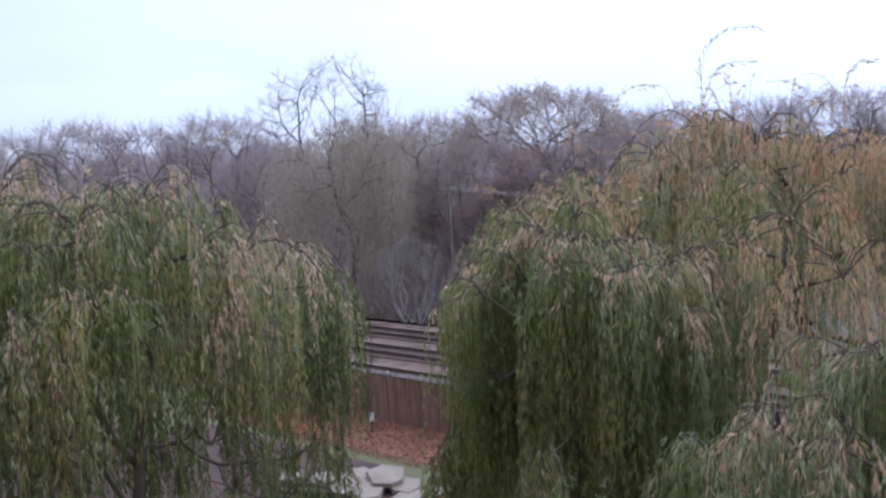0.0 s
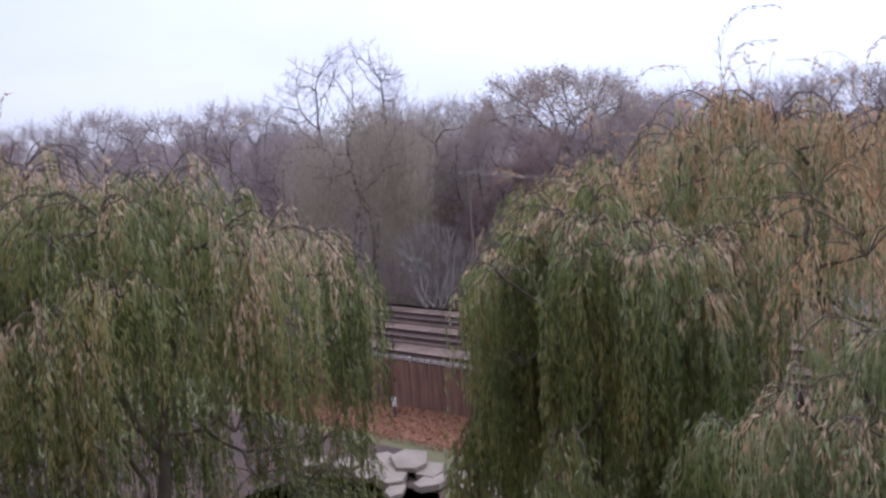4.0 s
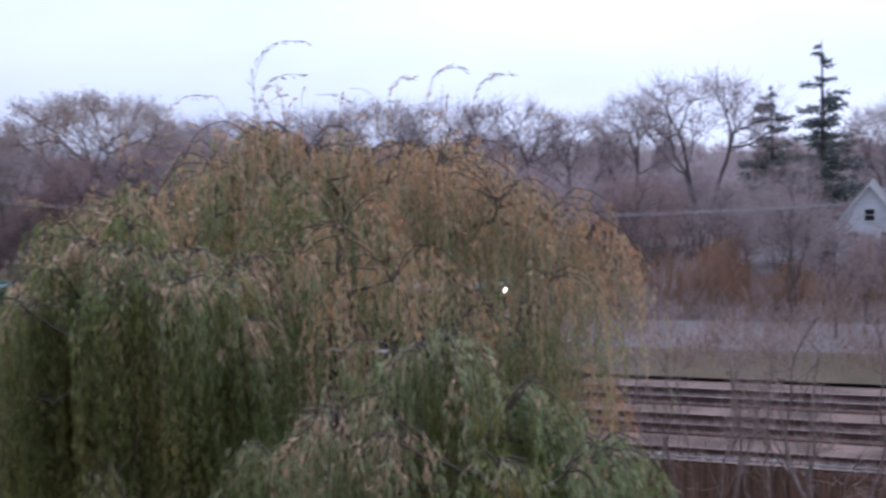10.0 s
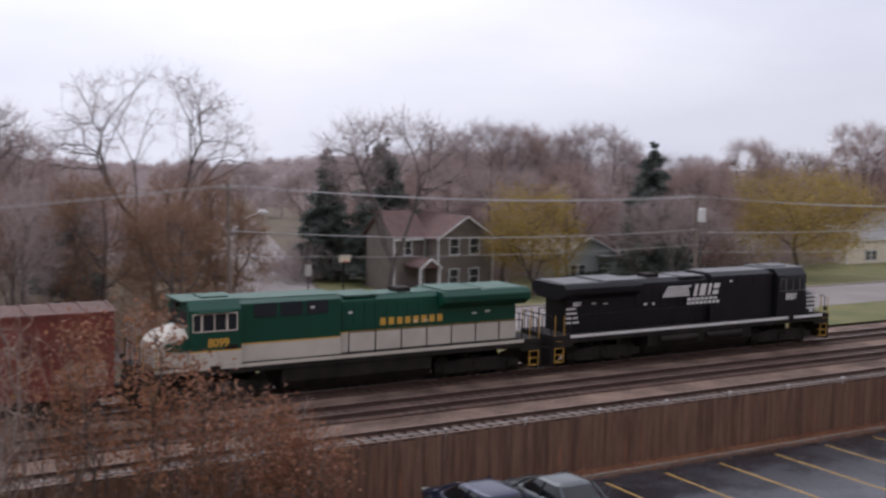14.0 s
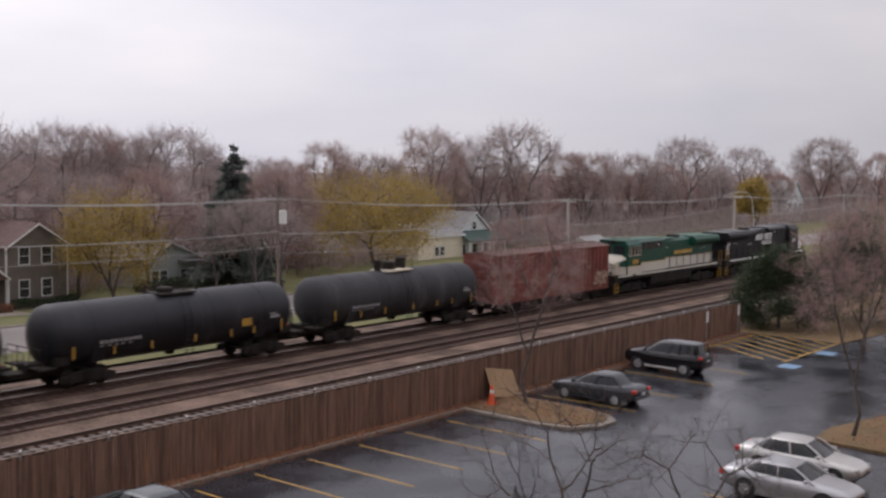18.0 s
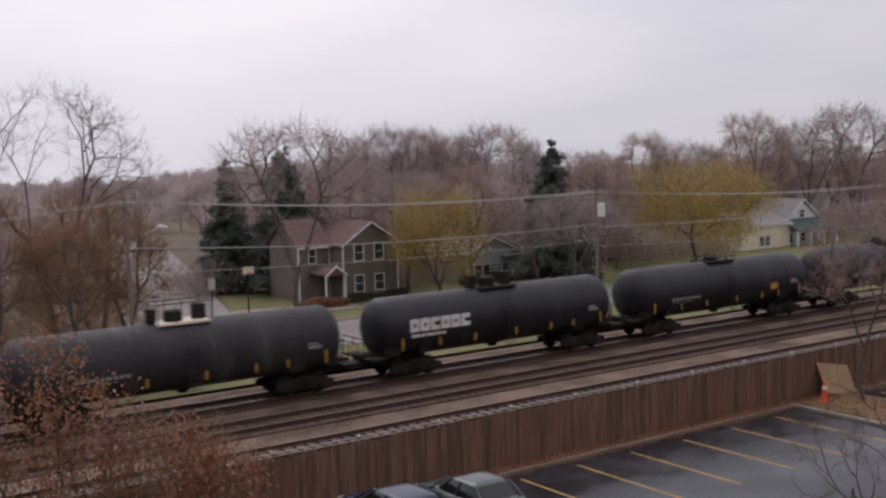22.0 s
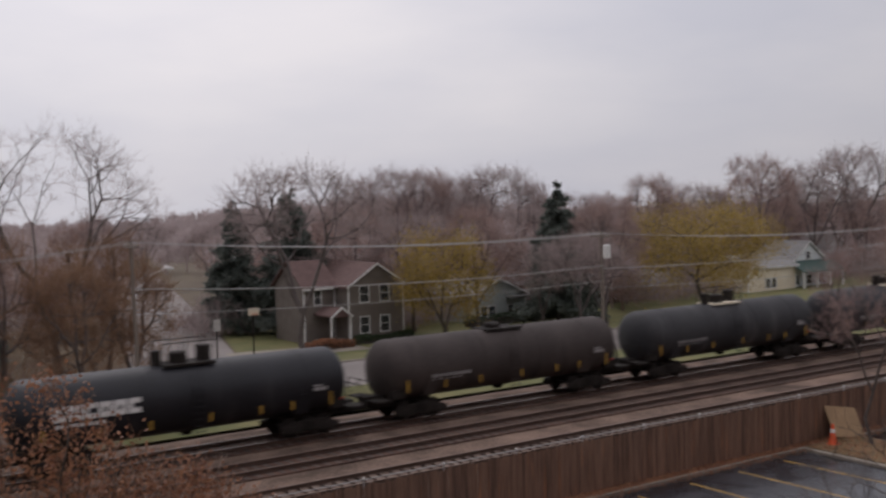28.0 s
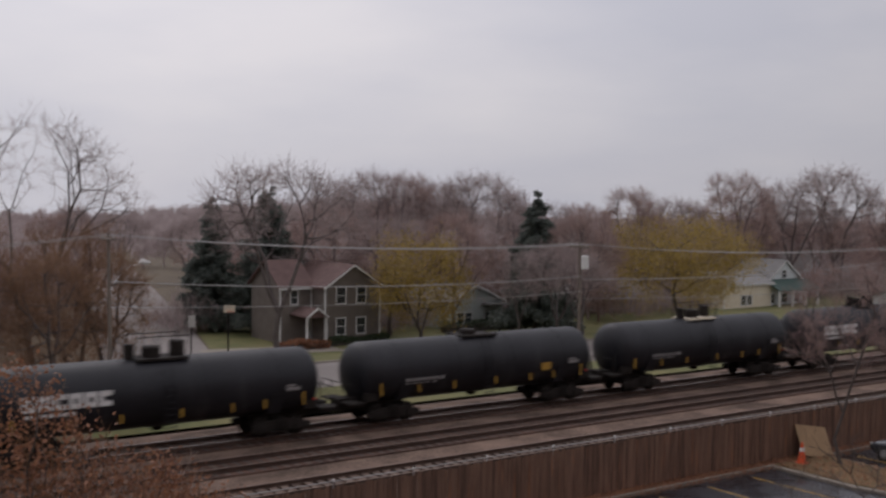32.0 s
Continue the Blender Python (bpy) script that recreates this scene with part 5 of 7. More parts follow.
lead = locomotive("lead_locomotive", "black diesel locomotive with white stripes and lit headlights", "black")
second = locomotive("second_locomotive", "green and cream diesel locomotive running cab backwards", "green")
for ob in (lead, second):
    shorten(ob, 0.948)
box = boxcar()
train.append((box, 8.3, 0))
train.append((second, 16.6 + 10.45, 180))
train.append((lead, 16.6 + 20.9 + 10.45, 0))
KINDS = [("faded black tank car with white top platform", "tankgrey", "white", "none", "small"),
         ("black tank car with yellow placard panel", "tankblack", "plain", "yellow", "small"),
         ("black tank car with bold white lettering shapes", "tankblack", "railed", "none", "large"),
         ("brownish dusty tank car with white placard panel", "tankbrown", "low", "white", "small"),
         ("black tank car with white deck and placard panel", "tankblack", "white", "white", "small"),
         ("black tank car with pale deck and tall fittings", "tankblack", "white", "none", "small"),
         ("brownish dusty tank car with plain platform", "tankbrown", "low", "none", "small")]
first = {}
for i, k in enumerate([0, 1, 1, 1, 1, 2, 0, 3, 4, 5, 0, 6, 2, 2, 5, 1, 2, 1, 6, 5, 1]):
    if k not in first:
        first[k] = car = tank_car(*KINDS[k])
    else:
        car = copy_thing(first[k], pose(0, 0, 0))
    train.append((car, -CAR * (i + 0.5), 0))
for ob, x, turn in train:
    ob.matrix_basis = at_rail(FRONT[0][1] + x) @ pose(0, 0, 0, 0, 0, turn)


def motions():
    for ob, x, turn in train:
        walk(ob, [(t, at_rail(front + x) @ pose(0, 0, 0, 0, 0, turn)) for t, front in FRONT])


# ---- houses across the tracks ----
def window(parent, x, z, w, h, y, trim="white"):
    """A sash window on a wall that faces -y: frame, sill and two panes."""
    t = 0.09
    fr = Shape().box(x - t, x + w + t, y - 0.06, y + 0.02, z + h, z + h + t).box(x - t, x, y - 0.06, y + 0.02, z, z + h).box(x + w, x + w + t, y - 0.06, y + 0.02, z, z + h).box(x, x + w, y - 0.05, y + 0.02, z + h / 2 - 0.025, z + h / 2 + 0.025)
    win = part("window", fr, trim, parent)
    part("sill", Shape().box(x - t, x + w + t, y - 0.1, y + 0.02, z - t, z), trim, win)
    for k in (0, 1):
        part("pane", Shape().box(x, x + w, y - 0.03, y - 0.015, z + k * (h / 2 + 0.025), z + h / 2 - 0.025 + k * (h / 2 + 0.025)), "glass", win)


def gable_block(t, x0, x1, y0, y1, z0, eave, apex, wall, roof, along="y", over=0.35, trim="white"):
    """Walls and pitched roof with the ridge along y or x, and clapboard courses on the front."""
    if along == "y":
        xm = (x0 + x1) / 2
        part("wall", Shape().prism([(x0, z0), (x1, z0), (x1, eave), (xm, apex), (x0, eave)], "y", y0, y1), wall, t)
        sl = (apex - eave) / (xm - x0)
        for a, b in ((x0 - over, xm), (x1 + over, xm)):
            za = eave - sl * over
            part("roof", Shape().prism([(a, za + 0.03), (b, apex + 0.03), (b, apex + 0.2), (a, za + 0.2)], "y", y0 - over, y1 + over), roof, t)
            part("verge_trim", Shape().prism([(a, za), (b, apex), (b, apex + 0.19), (a, za + 0.19)], "y", y0 - over - 0.03, y0 - over + 0.02), trim, t)
    else:
        ym = (y0 + y1) / 2
        part("wall", Shape().prism([(y0, z0), (y1, z0), (y1, eave), (ym, apex), (y0, eave)], "x", x0, x1), wall, t)
        sl = (apex - eave) / (ym - y0)
        for a, b in ((y0 - over, ym), (y1 + over, ym)):
            za = eave - sl * over
            part("roof", Shape().prism([(a, za + 0.03), (b, apex + 0.03), (b, apex + 0.2), (a, za + 0.2)], "x", x0 - over, x1 + over), roof, t)
        part("eave_trim", Shape().box(x0 - over, x1 + over, y0 - over - 0.03, y0 - over, eave - sl * over - 0.05, eave - sl * over + 0.15), trim, t)
    z = z0 + 0.2
    while z < eave - 0.1:
        part("clapboard", Shape().prism([(y0 - 0.035, z), (y0, z), (y0, z + 0.16)], "x", x0 + 0.02, x1 - 0.02), wall, t)
        z += 0.2
    for x in (x0, x1):
        part("corner_board", Shape().box(x - 0.07, x + 0.07, y0 - 0.05, y0 + 0.07, z0, eave), trim, t)


h = thing("brown_house", "two-storey brown clapboard house with white trim and red roof", "house")
gable_block(h, 53.3, 59.4, 92, 101, LOW, 3.0, 4.95, "brownsiding", "redroof")
gable_block(h, 49.9, 53.2, 94.5, 100.5, LOW, 3.0, 5.2, "brownsiding", "redroof", along="x")
for x, z in ((54.55, 1.45), (56.8, 1.45), (54.55, -1.5), (56.8, -1.5)):
    window(h, x, z, 0.95, 1.5, 92)
window(h, 51.0, 1.3, 0.7, 1.3, 94.5)
part("porch_roof", Shape().prism([(50.9, 0.3), (53.3, 0.3), (53.3, 0.45), (52.1, 1.15), (50.9, 0.45)], "y", 91.2, 94.5), "redroof", h)
part("porch_gable_trim", Shape().prism([(50.8, 0.27), (51.0, 0.22), (52.1, 1.05), (53.2, 0.22), (53.3, 0.32), (52.1, 1.27)], "y", 91.1, 91.2), "white", h)
for x in (51.05, 53.1):
    part("porch_post", Shape().box(x - 0.08, x + 0.08, 91.3, 91.46, LOW, 0.3), "white", h)
part("porch_floor", Shape().box(50.9, 53.25, 91.2, 94.4, LOW, LOW + 0.4), "concrete", h)

h = thing("grey_house", "small pale grey house with grey shingle roof", "house")
gable_block(h, 70.6, 78.0, 96, 104, LOW, 0.45, 2.1, "greysiding", "greyroof")
for x in (71.9, 72.95):
    window(h, x, -1.75, 0.85, 1.05, 96)
window(h, 75.6, -1.6, 1.1, 0.9, 96)
part("side_porch", Shape().box(75.2, 77.9, 94.6, 96, 0.1, 0.3), "greyroof", h)

h = thing("cream_house", "cream house with teal porch roof and white gable", "house")
gable_block(h, 116.2, 125.8, 97, 105, LOW - 0.6, 0.75, 2.2, "creamsiding", "greyroof", along="x")
for x in (119.6, 120.8):
    window(h, x, -2.0, 0.95, 1.2, 97)
gable_block(h, 125.8, 134.0, 98, 105, LOW - 0.6, 0.6, 3.6, "whitesiding", "greyroof")
part("porch_roof", Shape().prism([(95.2, -0.3), (98.0, 1.0), (98.0, 1.15), (95.2, -0.15)], "x", 125.4, 134.4), "tealroof", h)
for x in (125.6, 128.4, 131.2, 134.0):
    part("porch_post", Shape().box(x - 0.12, x + 0.12, 95.3, 95.54, LOW - 0.6, -0.2), "white", h)
for x in (126.6, 129.4, 132.0):
    window(h, x, -2.1, 1.1, 1.3, 97.95)
window(h, 129.3, 1.3, 0.9, 1.0, 97.95)

for lab, x0, x1, y0, e, a, wl_, rf, al in (("white weathered house with steep gable among trees", -7.0, -1.4, 105, 2.5, 5.9, "whitesiding", "greyroof", "y"),
                                          ("low white outbuilding half hidden by trees", -16.5, -9.0, 103, -0.6, 0.6, "whitesiding", "greyroof", "x"),
                                          ("white house with grey roof behind bare trees", 146, 154, 108, 0.2, 3.4, "whitesiding", "greyroof", "y"),
                                          ("white house with porch beyond the bare trees", 161, 172, 109, -1.0, 1.2, "whitesiding", "greyroof", "x"),
                                          ("small white house with porch by the road", 133.0, 138.4, 78.5, -0.5, 0.8, "whitesiding", "greyroof", "x"),
                                          ("pale house with steep roof far along the street", 262, 272, 104, 2.6, 7.0, "whitesiding", "greyroof", "y"),
                                          ("small tan house behind russet bushes", 13.5, 16.5, 118, 1.6, 3.0, "creamsiding", "greyroof", "x"),
                                          ("low brick house behind the yellow trees", 82, 108, 101, -0.6, 0.9, "redroof", "greyroof", "x")):
    h = thing("house", lab, "house")
    gable_block(h, x0, x1, y0, y0 + 8, LOW - 0.5, e, a, wl_, rf, along=al)
    n = max(2, int((x1 - x0) / 3))
    for k in range(n):
        window(h, x0 + (k + 0.5) * (x1 - x0) / n - 0.45, max(LOW + 0.5, e - 1.9), 0.9, 1.2, y0)
    if al == "y" and a > 3:
        window(h, (x0 + x1) / 2 - 0.4, e + 0.3, 0.8, 1.0, y0)


def hedge(label, x0, x1, y, z, height, material, seed, depth=1.2, n=2600):
    rng = np.random.default_rng(seed)
    p = np.stack([rng.uniform(x0, x1, n), y + rng.uniform(-depth, depth, n) * 0.5, z + height * rng.uniform(0, 1, n) ** 0.7], 1)
    p[:, 2] += 0.15 * np.sin(p[:, 0] * 1.3)
    v, f = leaves(p, rng.normal(size=(n, 3)), 0.22, 0.07, rng)
    t = thing("hedge", label, "hedge")
    raw("foliage", v, f, material, t)
    part("stem", Shape().box(x0 + 0.2, x1 - 0.2, y - depth * 0.3, y + depth * 0.3, z, z + height * 0.7), "bark", t)


hedge("dark clipped hedge before the grey house", 68.5, 79.5, 94.2, LOW, 1.0, "evergreen", 4)
hedge("dark green shrubs at the brown house", 53.2, 59.6, 91.0, LOW, 0.7, "evergreen", 5)
hedge("reddish low shrubs beside the driveway", 47.0, 52.5, 90.0, LOW, 0.8, "brownleaf", 6)


# ---- poles, wires, lamps ----
def cable(points, r=0.02):
    """A sagging cable between points: rows of a, b, sag."""
    sh = Shape()
    for a, b, sag in points:
        a, b = Vector(a), Vector(b)
        sh.tube([a.lerp(b, k / 14) + Vector((0, 0, -4 * sag * (k / 14) * (1 - k / 14))) for k in range(15)], r, 5, cap=False)
    return sh


def utility_pole(x, top, material="pole", transformer=False):
    t = thing("utility_pole", "weathered wooden utility pole with crossarm", "utility pole", pose(x, 60, FAR_Z), group="utility poles along the tracks")
    hh = top - FAR_Z
    part("pole", Shape().tube([(0, 0, 0), (0, 0, hh * 0.5), (-0.12, 0, hh + 0.15)], [0.16, 0.14, 0.11] if material == "palepole" else [0.13, 0.11, 0.085], 10), material, t)
    part("crossarm", Shape().box(-0.25, 0.0, -0.9, 0.9, hh - 0.25, hh - 0.12), material, t)
    for y in (-0.8, 0.0, 0.8):
        part("insulator", Shape().tube([(-0.12, y, hh - 0.12), (-0.12, y, hh + 0.06)], [0.05, 0.03], 8), "palepole", t)
    if transformer:
        part("transformer", Shape().tube([(0.05, -0.42, hh - 1.75), (0.05, -0.42, hh - 0.85), (0.05, -0.42, hh - 0.78)], [0.27, 0.27, 0.2], 14), "white", t, "pale grey can transformer", smooth=True)


POLES = ((-60, 9.0), (21.3, 9.4), (56.0, 8.5), (95.0, 7.7), (134, 7.4), (173.7, 6.9), (214, 6.6))
for x, z in POLES:
    utility_pole(x, z, "palepole" if x > 90 else "pole", transformer=x == 56.0)
wires = thing("overhead_wires", "grey sagging overhead cables between poles", "cable")
for (xa, za), (xb, zb) in zip(POLES, POLES[1:]):
    for y, dz, r in ((-0.8, 0.05, 0.024), (0.0, 0.05, 0.018), (0.8, 0.05, 0.018)):
        part("cable", cable([((xa - 0.12, 60 + y, za + dz), (xb - 0.12, 60 + y, zb + dz), 0.55 if xa > 0 else 2.1)], r if xa > 0 else r * 0.55), "wire", wires)
    if xa > 0:
        part("cable", cable([((xa, 59.9, za - 2.5), (xb, 59.9, zb - 2.3 if xb < 60 else zb - 1.2), 0.5)], 0.03), "wire", wires)
        part("cable", cable([((xa, 59.9, za - 3.9), (xb, 59.9, zb - 3.4), 0.35)], 0.018), "wire", wires)

t = thing("street_lamp", "pale street lamp with curved arm beside the road", "street lamp", pose(29.4, 84, far_z(84)))
part("pole", Shape().tube([(0, 0, 0), (0.1, 0, 3.5), (0.25, 0, 6.3)], [0.1, 0.08, 0.06], 8), "palepole", t)
part("arm", Shape().tube([(0.2, 0, 6.0), (1.0, 0, 7.3), (2.0, 0, 8.2), (2.8, 0, 8.45)], [0.07, 0.065, 0.06, 0.06], 8), "white", t)
part("lamp_head", Shape().tube([(2.6, 0, 8.45), (3.0, 0, 8.54), (3.6, 0, 8.45)], [0.1, 0.24, 0.1], 10), "white", t, smooth=True)
t = thing("street_lamp", "tall grey street lamp with long curved arm by the road", "street lamp", pose(147, 63, FAR_Z))
part("pole", Shape().tube([(0, 0, 0), (0, 0, 5.0), (-0.8, 0, 7.9)], [0.14, 0.11, 0.08], 8), "palepole", t)
part("arm", Shape().tube([(-0.8, 0, 7.9), (-2.5, 0, 8.9), (-5.0, 0, 9.0), (-8.0, 0, 8.8)], 0.06, 8), "palepole", t)
part("lamp_head", Shape().box(-8.8, -7.9, -0.2, 0.2, 8.7, 8.86), "palepole", t, bevel=0.04)

t = thing("basketball_hoop", "white basketball backboard on a dark post", "basketball hoop", pose(40.1, 85, far_z(85)))
part("post", Shape().tube([(0, 0, 0), (0, 0, 4.4)], 0.07, 8), "under", t)
part("backboard", Shape().box(-0.5, 0.5, -0.2, -0.16, 4.25, 4.85), "creamsiding", t)
part("rim", Shape().tube([(0.22 * math.cos(a / 12 * math.tau), -0.45 + 0.22 * math.sin(a / 12 * math.tau), 4.35) for a in range(13)], 0.02, 5, cap=False), "orange", t)
t = thing("signboard", "small pale sign on two posts on the lawn", "sign", pose(38.2, 88, far_z(88)))
part("board", Shape().box(-0.3, 0.3, -0.03, 0.03, 2.9, 3.9), "palepole", t)
part("post", Shape().tube([(0, 0.05, 0), (0, 0.05, 3.6)], 0.05, 6), "under", t)


# ---- parking lot ----
def saloon(label, paint, m, kind="sedan", group="parked cars"):
    """A parked car: shaped body, glazed cabin with painted roof and pillars, wheels and lamps. Front at +x."""
    t = thing("car", label, "car", m, group)
    hi = {"sedan": 0.0, "coupe": -0.06, "suv": 0.28, "hatch": 0.04}[kind]
    st = [(-2.38, 0.60, 0.50, 0.74), (-2.33, 0.72, 0.40, 0.88), (-2.2, 0.81, 0.32, 0.97), (-1.9, 0.87, 0.25, 1.01), (-1.5, 0.895, 0.22, 1.01), (-0.9, 0.905, 0.2, 0.99), (-0.3, 0.91, 0.2, 0.98), (0.4, 0.91, 0.2, 0.97), (0.9, 0.90, 0.2, 0.955), (1.3, 0.885, 0.21, 0.925), (1.7, 0.865, 0.24, 0.875), (2.0, 0.825, 0.28, 0.82), (2.22, 0.75, 0.35, 0.74), (2.33, 0.66, 0.42, 0.67), (2.38, 0.55, 0.48, 0.61)]
    if kind == "suv":
        st = [(x * 1.02, w * 1.05, a + 0.1, b + 0.22 + (0.1 if x < -2.2 else 0) + (0.08 if x > 1.1 else 0)) for x, w, a, b in st]
    rows = []
    for x, w, a, b in st:
        k = (b - a)
        half = [(0.55, a), (0.82, a + 0.01), (0.94, a + 0.12 * k), (0.985, a + 0.28 * k), (1.0, a + 0.48 * k), (0.99, a + 0.66 * k), (0.965, a + 0.80 * k), (0.91, a + 0.92 * k), (0.80, b), (0.45, b + 0.02)]
        rows.append([(x, y * w, z) for y, z in half] + [(x, -y * w, z) for y, z in half[::-1]])
    body = part("body", Shape().loft(rows), paint, t, smooth=True)
    base = {"sedan": (-1.75, 1.15, -1.0, 0.15, 0.95, 1.43), "coupe": (-1.75, 1.1, -0.9, 0.1, 0.93, 1.36), "suv": (-2.15, 1.2, -1.95, 0.25, 1.18, 1.76), "hatch": (-2.0, 1.2, -1.55, 0.1, 0.96, 1.5)}[kind]
    x0, x1, r0, r1, zb, zt = base
    wb, wt = 0.80 + (0.04 if kind == "suv" else 0), 0.60 + (0.06 if kind == "suv" else 0)

    def level(u, grow=0.0):
        """Where the cabin's rear, front, half width and height stand at u between belt line and roof."""
        return (x0 + (r0 - x0) * u ** 0.9 - grow, x1 + (r1 - x1) * u ** 0.92 + grow, wb + (wt - wb) * u ** 1.25 + grow, zb - 0.05 + (zt - zb + 0.05) * (1 - (1 - u) ** 1.25))

    def ring(u, grow=0.0, inset=1.0, lift=0.0):
        a, b, w, z = level(u, grow)
        c, hx = (a + b) / 2, (b - a) / 2
        out = []
        for k in range(20):
            th = 2 * math.pi * (k + 0.5) / 20
            cs, sn = math.cos(th), math.sin(th)
            out.append((c + hx * inset * math.copysign(abs(cs) ** 0.32, cs), w * inset * math.copysign(abs(sn) ** 0.42, sn), z + lift))
        return out

    part("cabin_glass", Shape().loft([ring(u) for u in (0.0, 0.25, 0.5, 0.72, 0.9)]), "carglass", t, "dark tinted glass", smooth=True)
    part("roof", Shape().loft([ring(0.84, 0.012), ring(0.93, 0.012), ring(1.0, 0.0, 0.97), ring(1.0, 0.0, 0.86, 0.022), ring(1.0, 0.0, 0.6, 0.04)]), paint, t, smooth=True)

    def pil(xa, xb, s):
        return Shape().tube([(xa + (xb - xa) * u, s * (level(u)[2] + 0.002), level(u)[3]) for u in (0.0, 0.25, 0.5, 0.72, 0.9)], 0.04, 6)

    for s in (-1, 1):
        for xa, xb in ((x0 + 0.02, r0 - 0.02), (x1 - 0.02, r1 + 0.06), ((x0 + x1) / 2 + 0.1, (r0 + r1) / 2 + 0.1)) + (((-1.1, -1.1),) if kind in ("suv", "hatch") else ()):
            part("pillar", pil(xa, xb, s), paint, t, smooth=True)
        part("mirror", Shape().box(x1 - 0.35, x1 - 0.2, min(s * 0.9, s * 1.06), max(s * 0.9, s * 1.06), zb + 0.02, zb + 0.14), paint, t, bevel=0.03)
        part("headlight", Shape().box(2.12, 2.3, min(s * 0.48, s * 0.74), max(s * 0.48, s * 0.74), 0.60 + hi * 0.8, 0.73 + hi * 0.8), "frost", t, bevel=0.03)
        part("tail_light", Shape().box(-2.4, -2.2, min(s * 0.5, s * 0.82), max(s * 0.5, s * 0.82), 0.74 + hi * 0.9, 0.90 + hi * 0.9), "red", t, bevel=0.02)
        part("sill", Shape().box(-1.0, 1.0, min(s * 0.88, s * 0.93), max(s * 0.88, s * 0.93), 0.24 + hi * 0.3, 0.32 + hi * 0.3), "white" if kind == "suv" else paint, t)
        for k in (0.1, -0.75):
            part("door_handle", Shape().box(k, k + 0.18, s * 0.92 - 0.015, s * 0.92 + 0.015, 0.84 + hi * 0.7, 0.87 + hi * 0.7), paint, t)
        for x in (-1.38, 1.42):
            r = 0.33 + (0.05 if kind == "suv" else 0)
            wh = part("wheel", Shape().tube([(x, s * 0.70, r), (x, s * 0.73, r), (x, s * 0.90, r), (x, s * 0.93, r)], [r - 0.03, r, r, r - 0.03], 20), "rubber", t)
            rim = Shape().tube([(x, s * 0.925, r), (x, s * 0.94, r)], [r * 0.66, r * 0.6], 16)
            for k in range(5):
                a = 2 * math.pi * k / 5
                rim.tube([(x, s * 0.945, r), (x + math.cos(a) * r * 0.6, s * 0.945, r + math.sin(a) * r * 0.6)], 0.035, 5)
            part("rim", rim, "alloy", wh)
            part("wheel_arch", Shape().tube([(x, s * 0.86, r + 0.02), (x, s * 0.915, r + 0.02)], r + 0.06, 20), "rubber", t)
    part("rear_bumper", Shape().box(-2.42, -2.25, -0.72, 0.72, 0.42 + hi * 0.5, 0.6 + hi * 0.5), paint, t, bevel=0.04)
    part("front_grille", Shape().box(2.28, 2.38, -0.35, 0.35, 0.45 + hi * 0.5, 0.58 + hi * 0.5), "rubber", t)
    part("number_plate", Shape().box(-2.44, -2.41, -0.16, 0.16, 0.62 + hi * 0.7, 0.74 + hi * 0.7), "white", t)
    return t


M["paint_grey"] = mat("dark_grey_car_paint", (0.045, 0.048, 0.055), (0.06, 0.063, 0.07), 1.0, 0.22, metal=0.4)
M["paint_blue"] = mat("dark_blue_car_paint", (0.022, 0.028, 0.055), (0.035, 0.042, 0.075), 1.0, 0.22, metal=0.4)
M["paint_black"] = mat("black_car_paint", (0.008, 0.008, 0.010), (0.012, 0.012, 0.014), 1.0, 0.15)
M["paint_green"] = mat("greenish_grey_car_paint", (0.070, 0.082, 0.085), (0.09, 0.10, 0.105), 1.0, 0.22, metal=0.4)
M["paint_silver"] = mat("silver_car_paint", (0.40, 0.40, 0.41), (0.46, 0.46, 0.47), 1.0, 0.3, metal=0.75)
M["paint_white"] = mat("silver_white_car_paint", (0.50, 0.49, 0.47), (0.56, 0.55, 0.53), 1.0, 0.3, metal=0.6)
saloon("dark grey sedan parked nose to the island", "paint_grey", pose(47.6, 28.0, 0, 0, 0, 90))
saloon("black sport utility vehicle parked by the fence", "paint_black", pose(56.9, 29.1, 0, 0, 0, 90), "suv")
saloon("silver coupe parked among yellow lines", "paint_silver", pose(38.1, 14.5, 0, 0, 0, -90), "coupe")
saloon("silver-white sedan parked beside a silver coupe", "paint_white", pose(41.4, 15.4, 0, 0, 0, -88), "sedan")
saloon("greenish-grey sedan parked nose to the fence", "paint_green", pose(21.0, 28.5, 0, 0, 0, 90), "sedan")
saloon("dark blue hatchback parked nose to the fence", "paint_blue", pose(18.3, 28.9, 0, 0, 0, 90), "hatch")

t = thing("traffic_cone", "orange traffic cone leaning beside a board", "traffic cone", pose(42.6, 30.9, 0.15))
part("base", Shape().box(-0.22, 0.22, -0.22, 0.22, 0, 0.05), "orange", t, bevel=0.01)
part("cone", Shape().tube([(0, 0, 0.05), (0, 0, 0.5), (0, 0, 0.95)], [0.19, 0.12, 0.05], 16), "orange", t, smooth=True)
part("collar", Shape().tube([(0, 0, 0.55), (0, 0, 0.72)], [0.118, 0.092], 16), "white", t)
t = thing("plywood_board", "weathered plywood sheet leaning on the fence", "board", pose(44.3, 31.2, 0.16, -34, 9, -10))
part("sheet", Shape().box(-0.95, 0.95, -0.02, 0.02, 0.0, 1.55), "plywood", t, bevel=0.005)
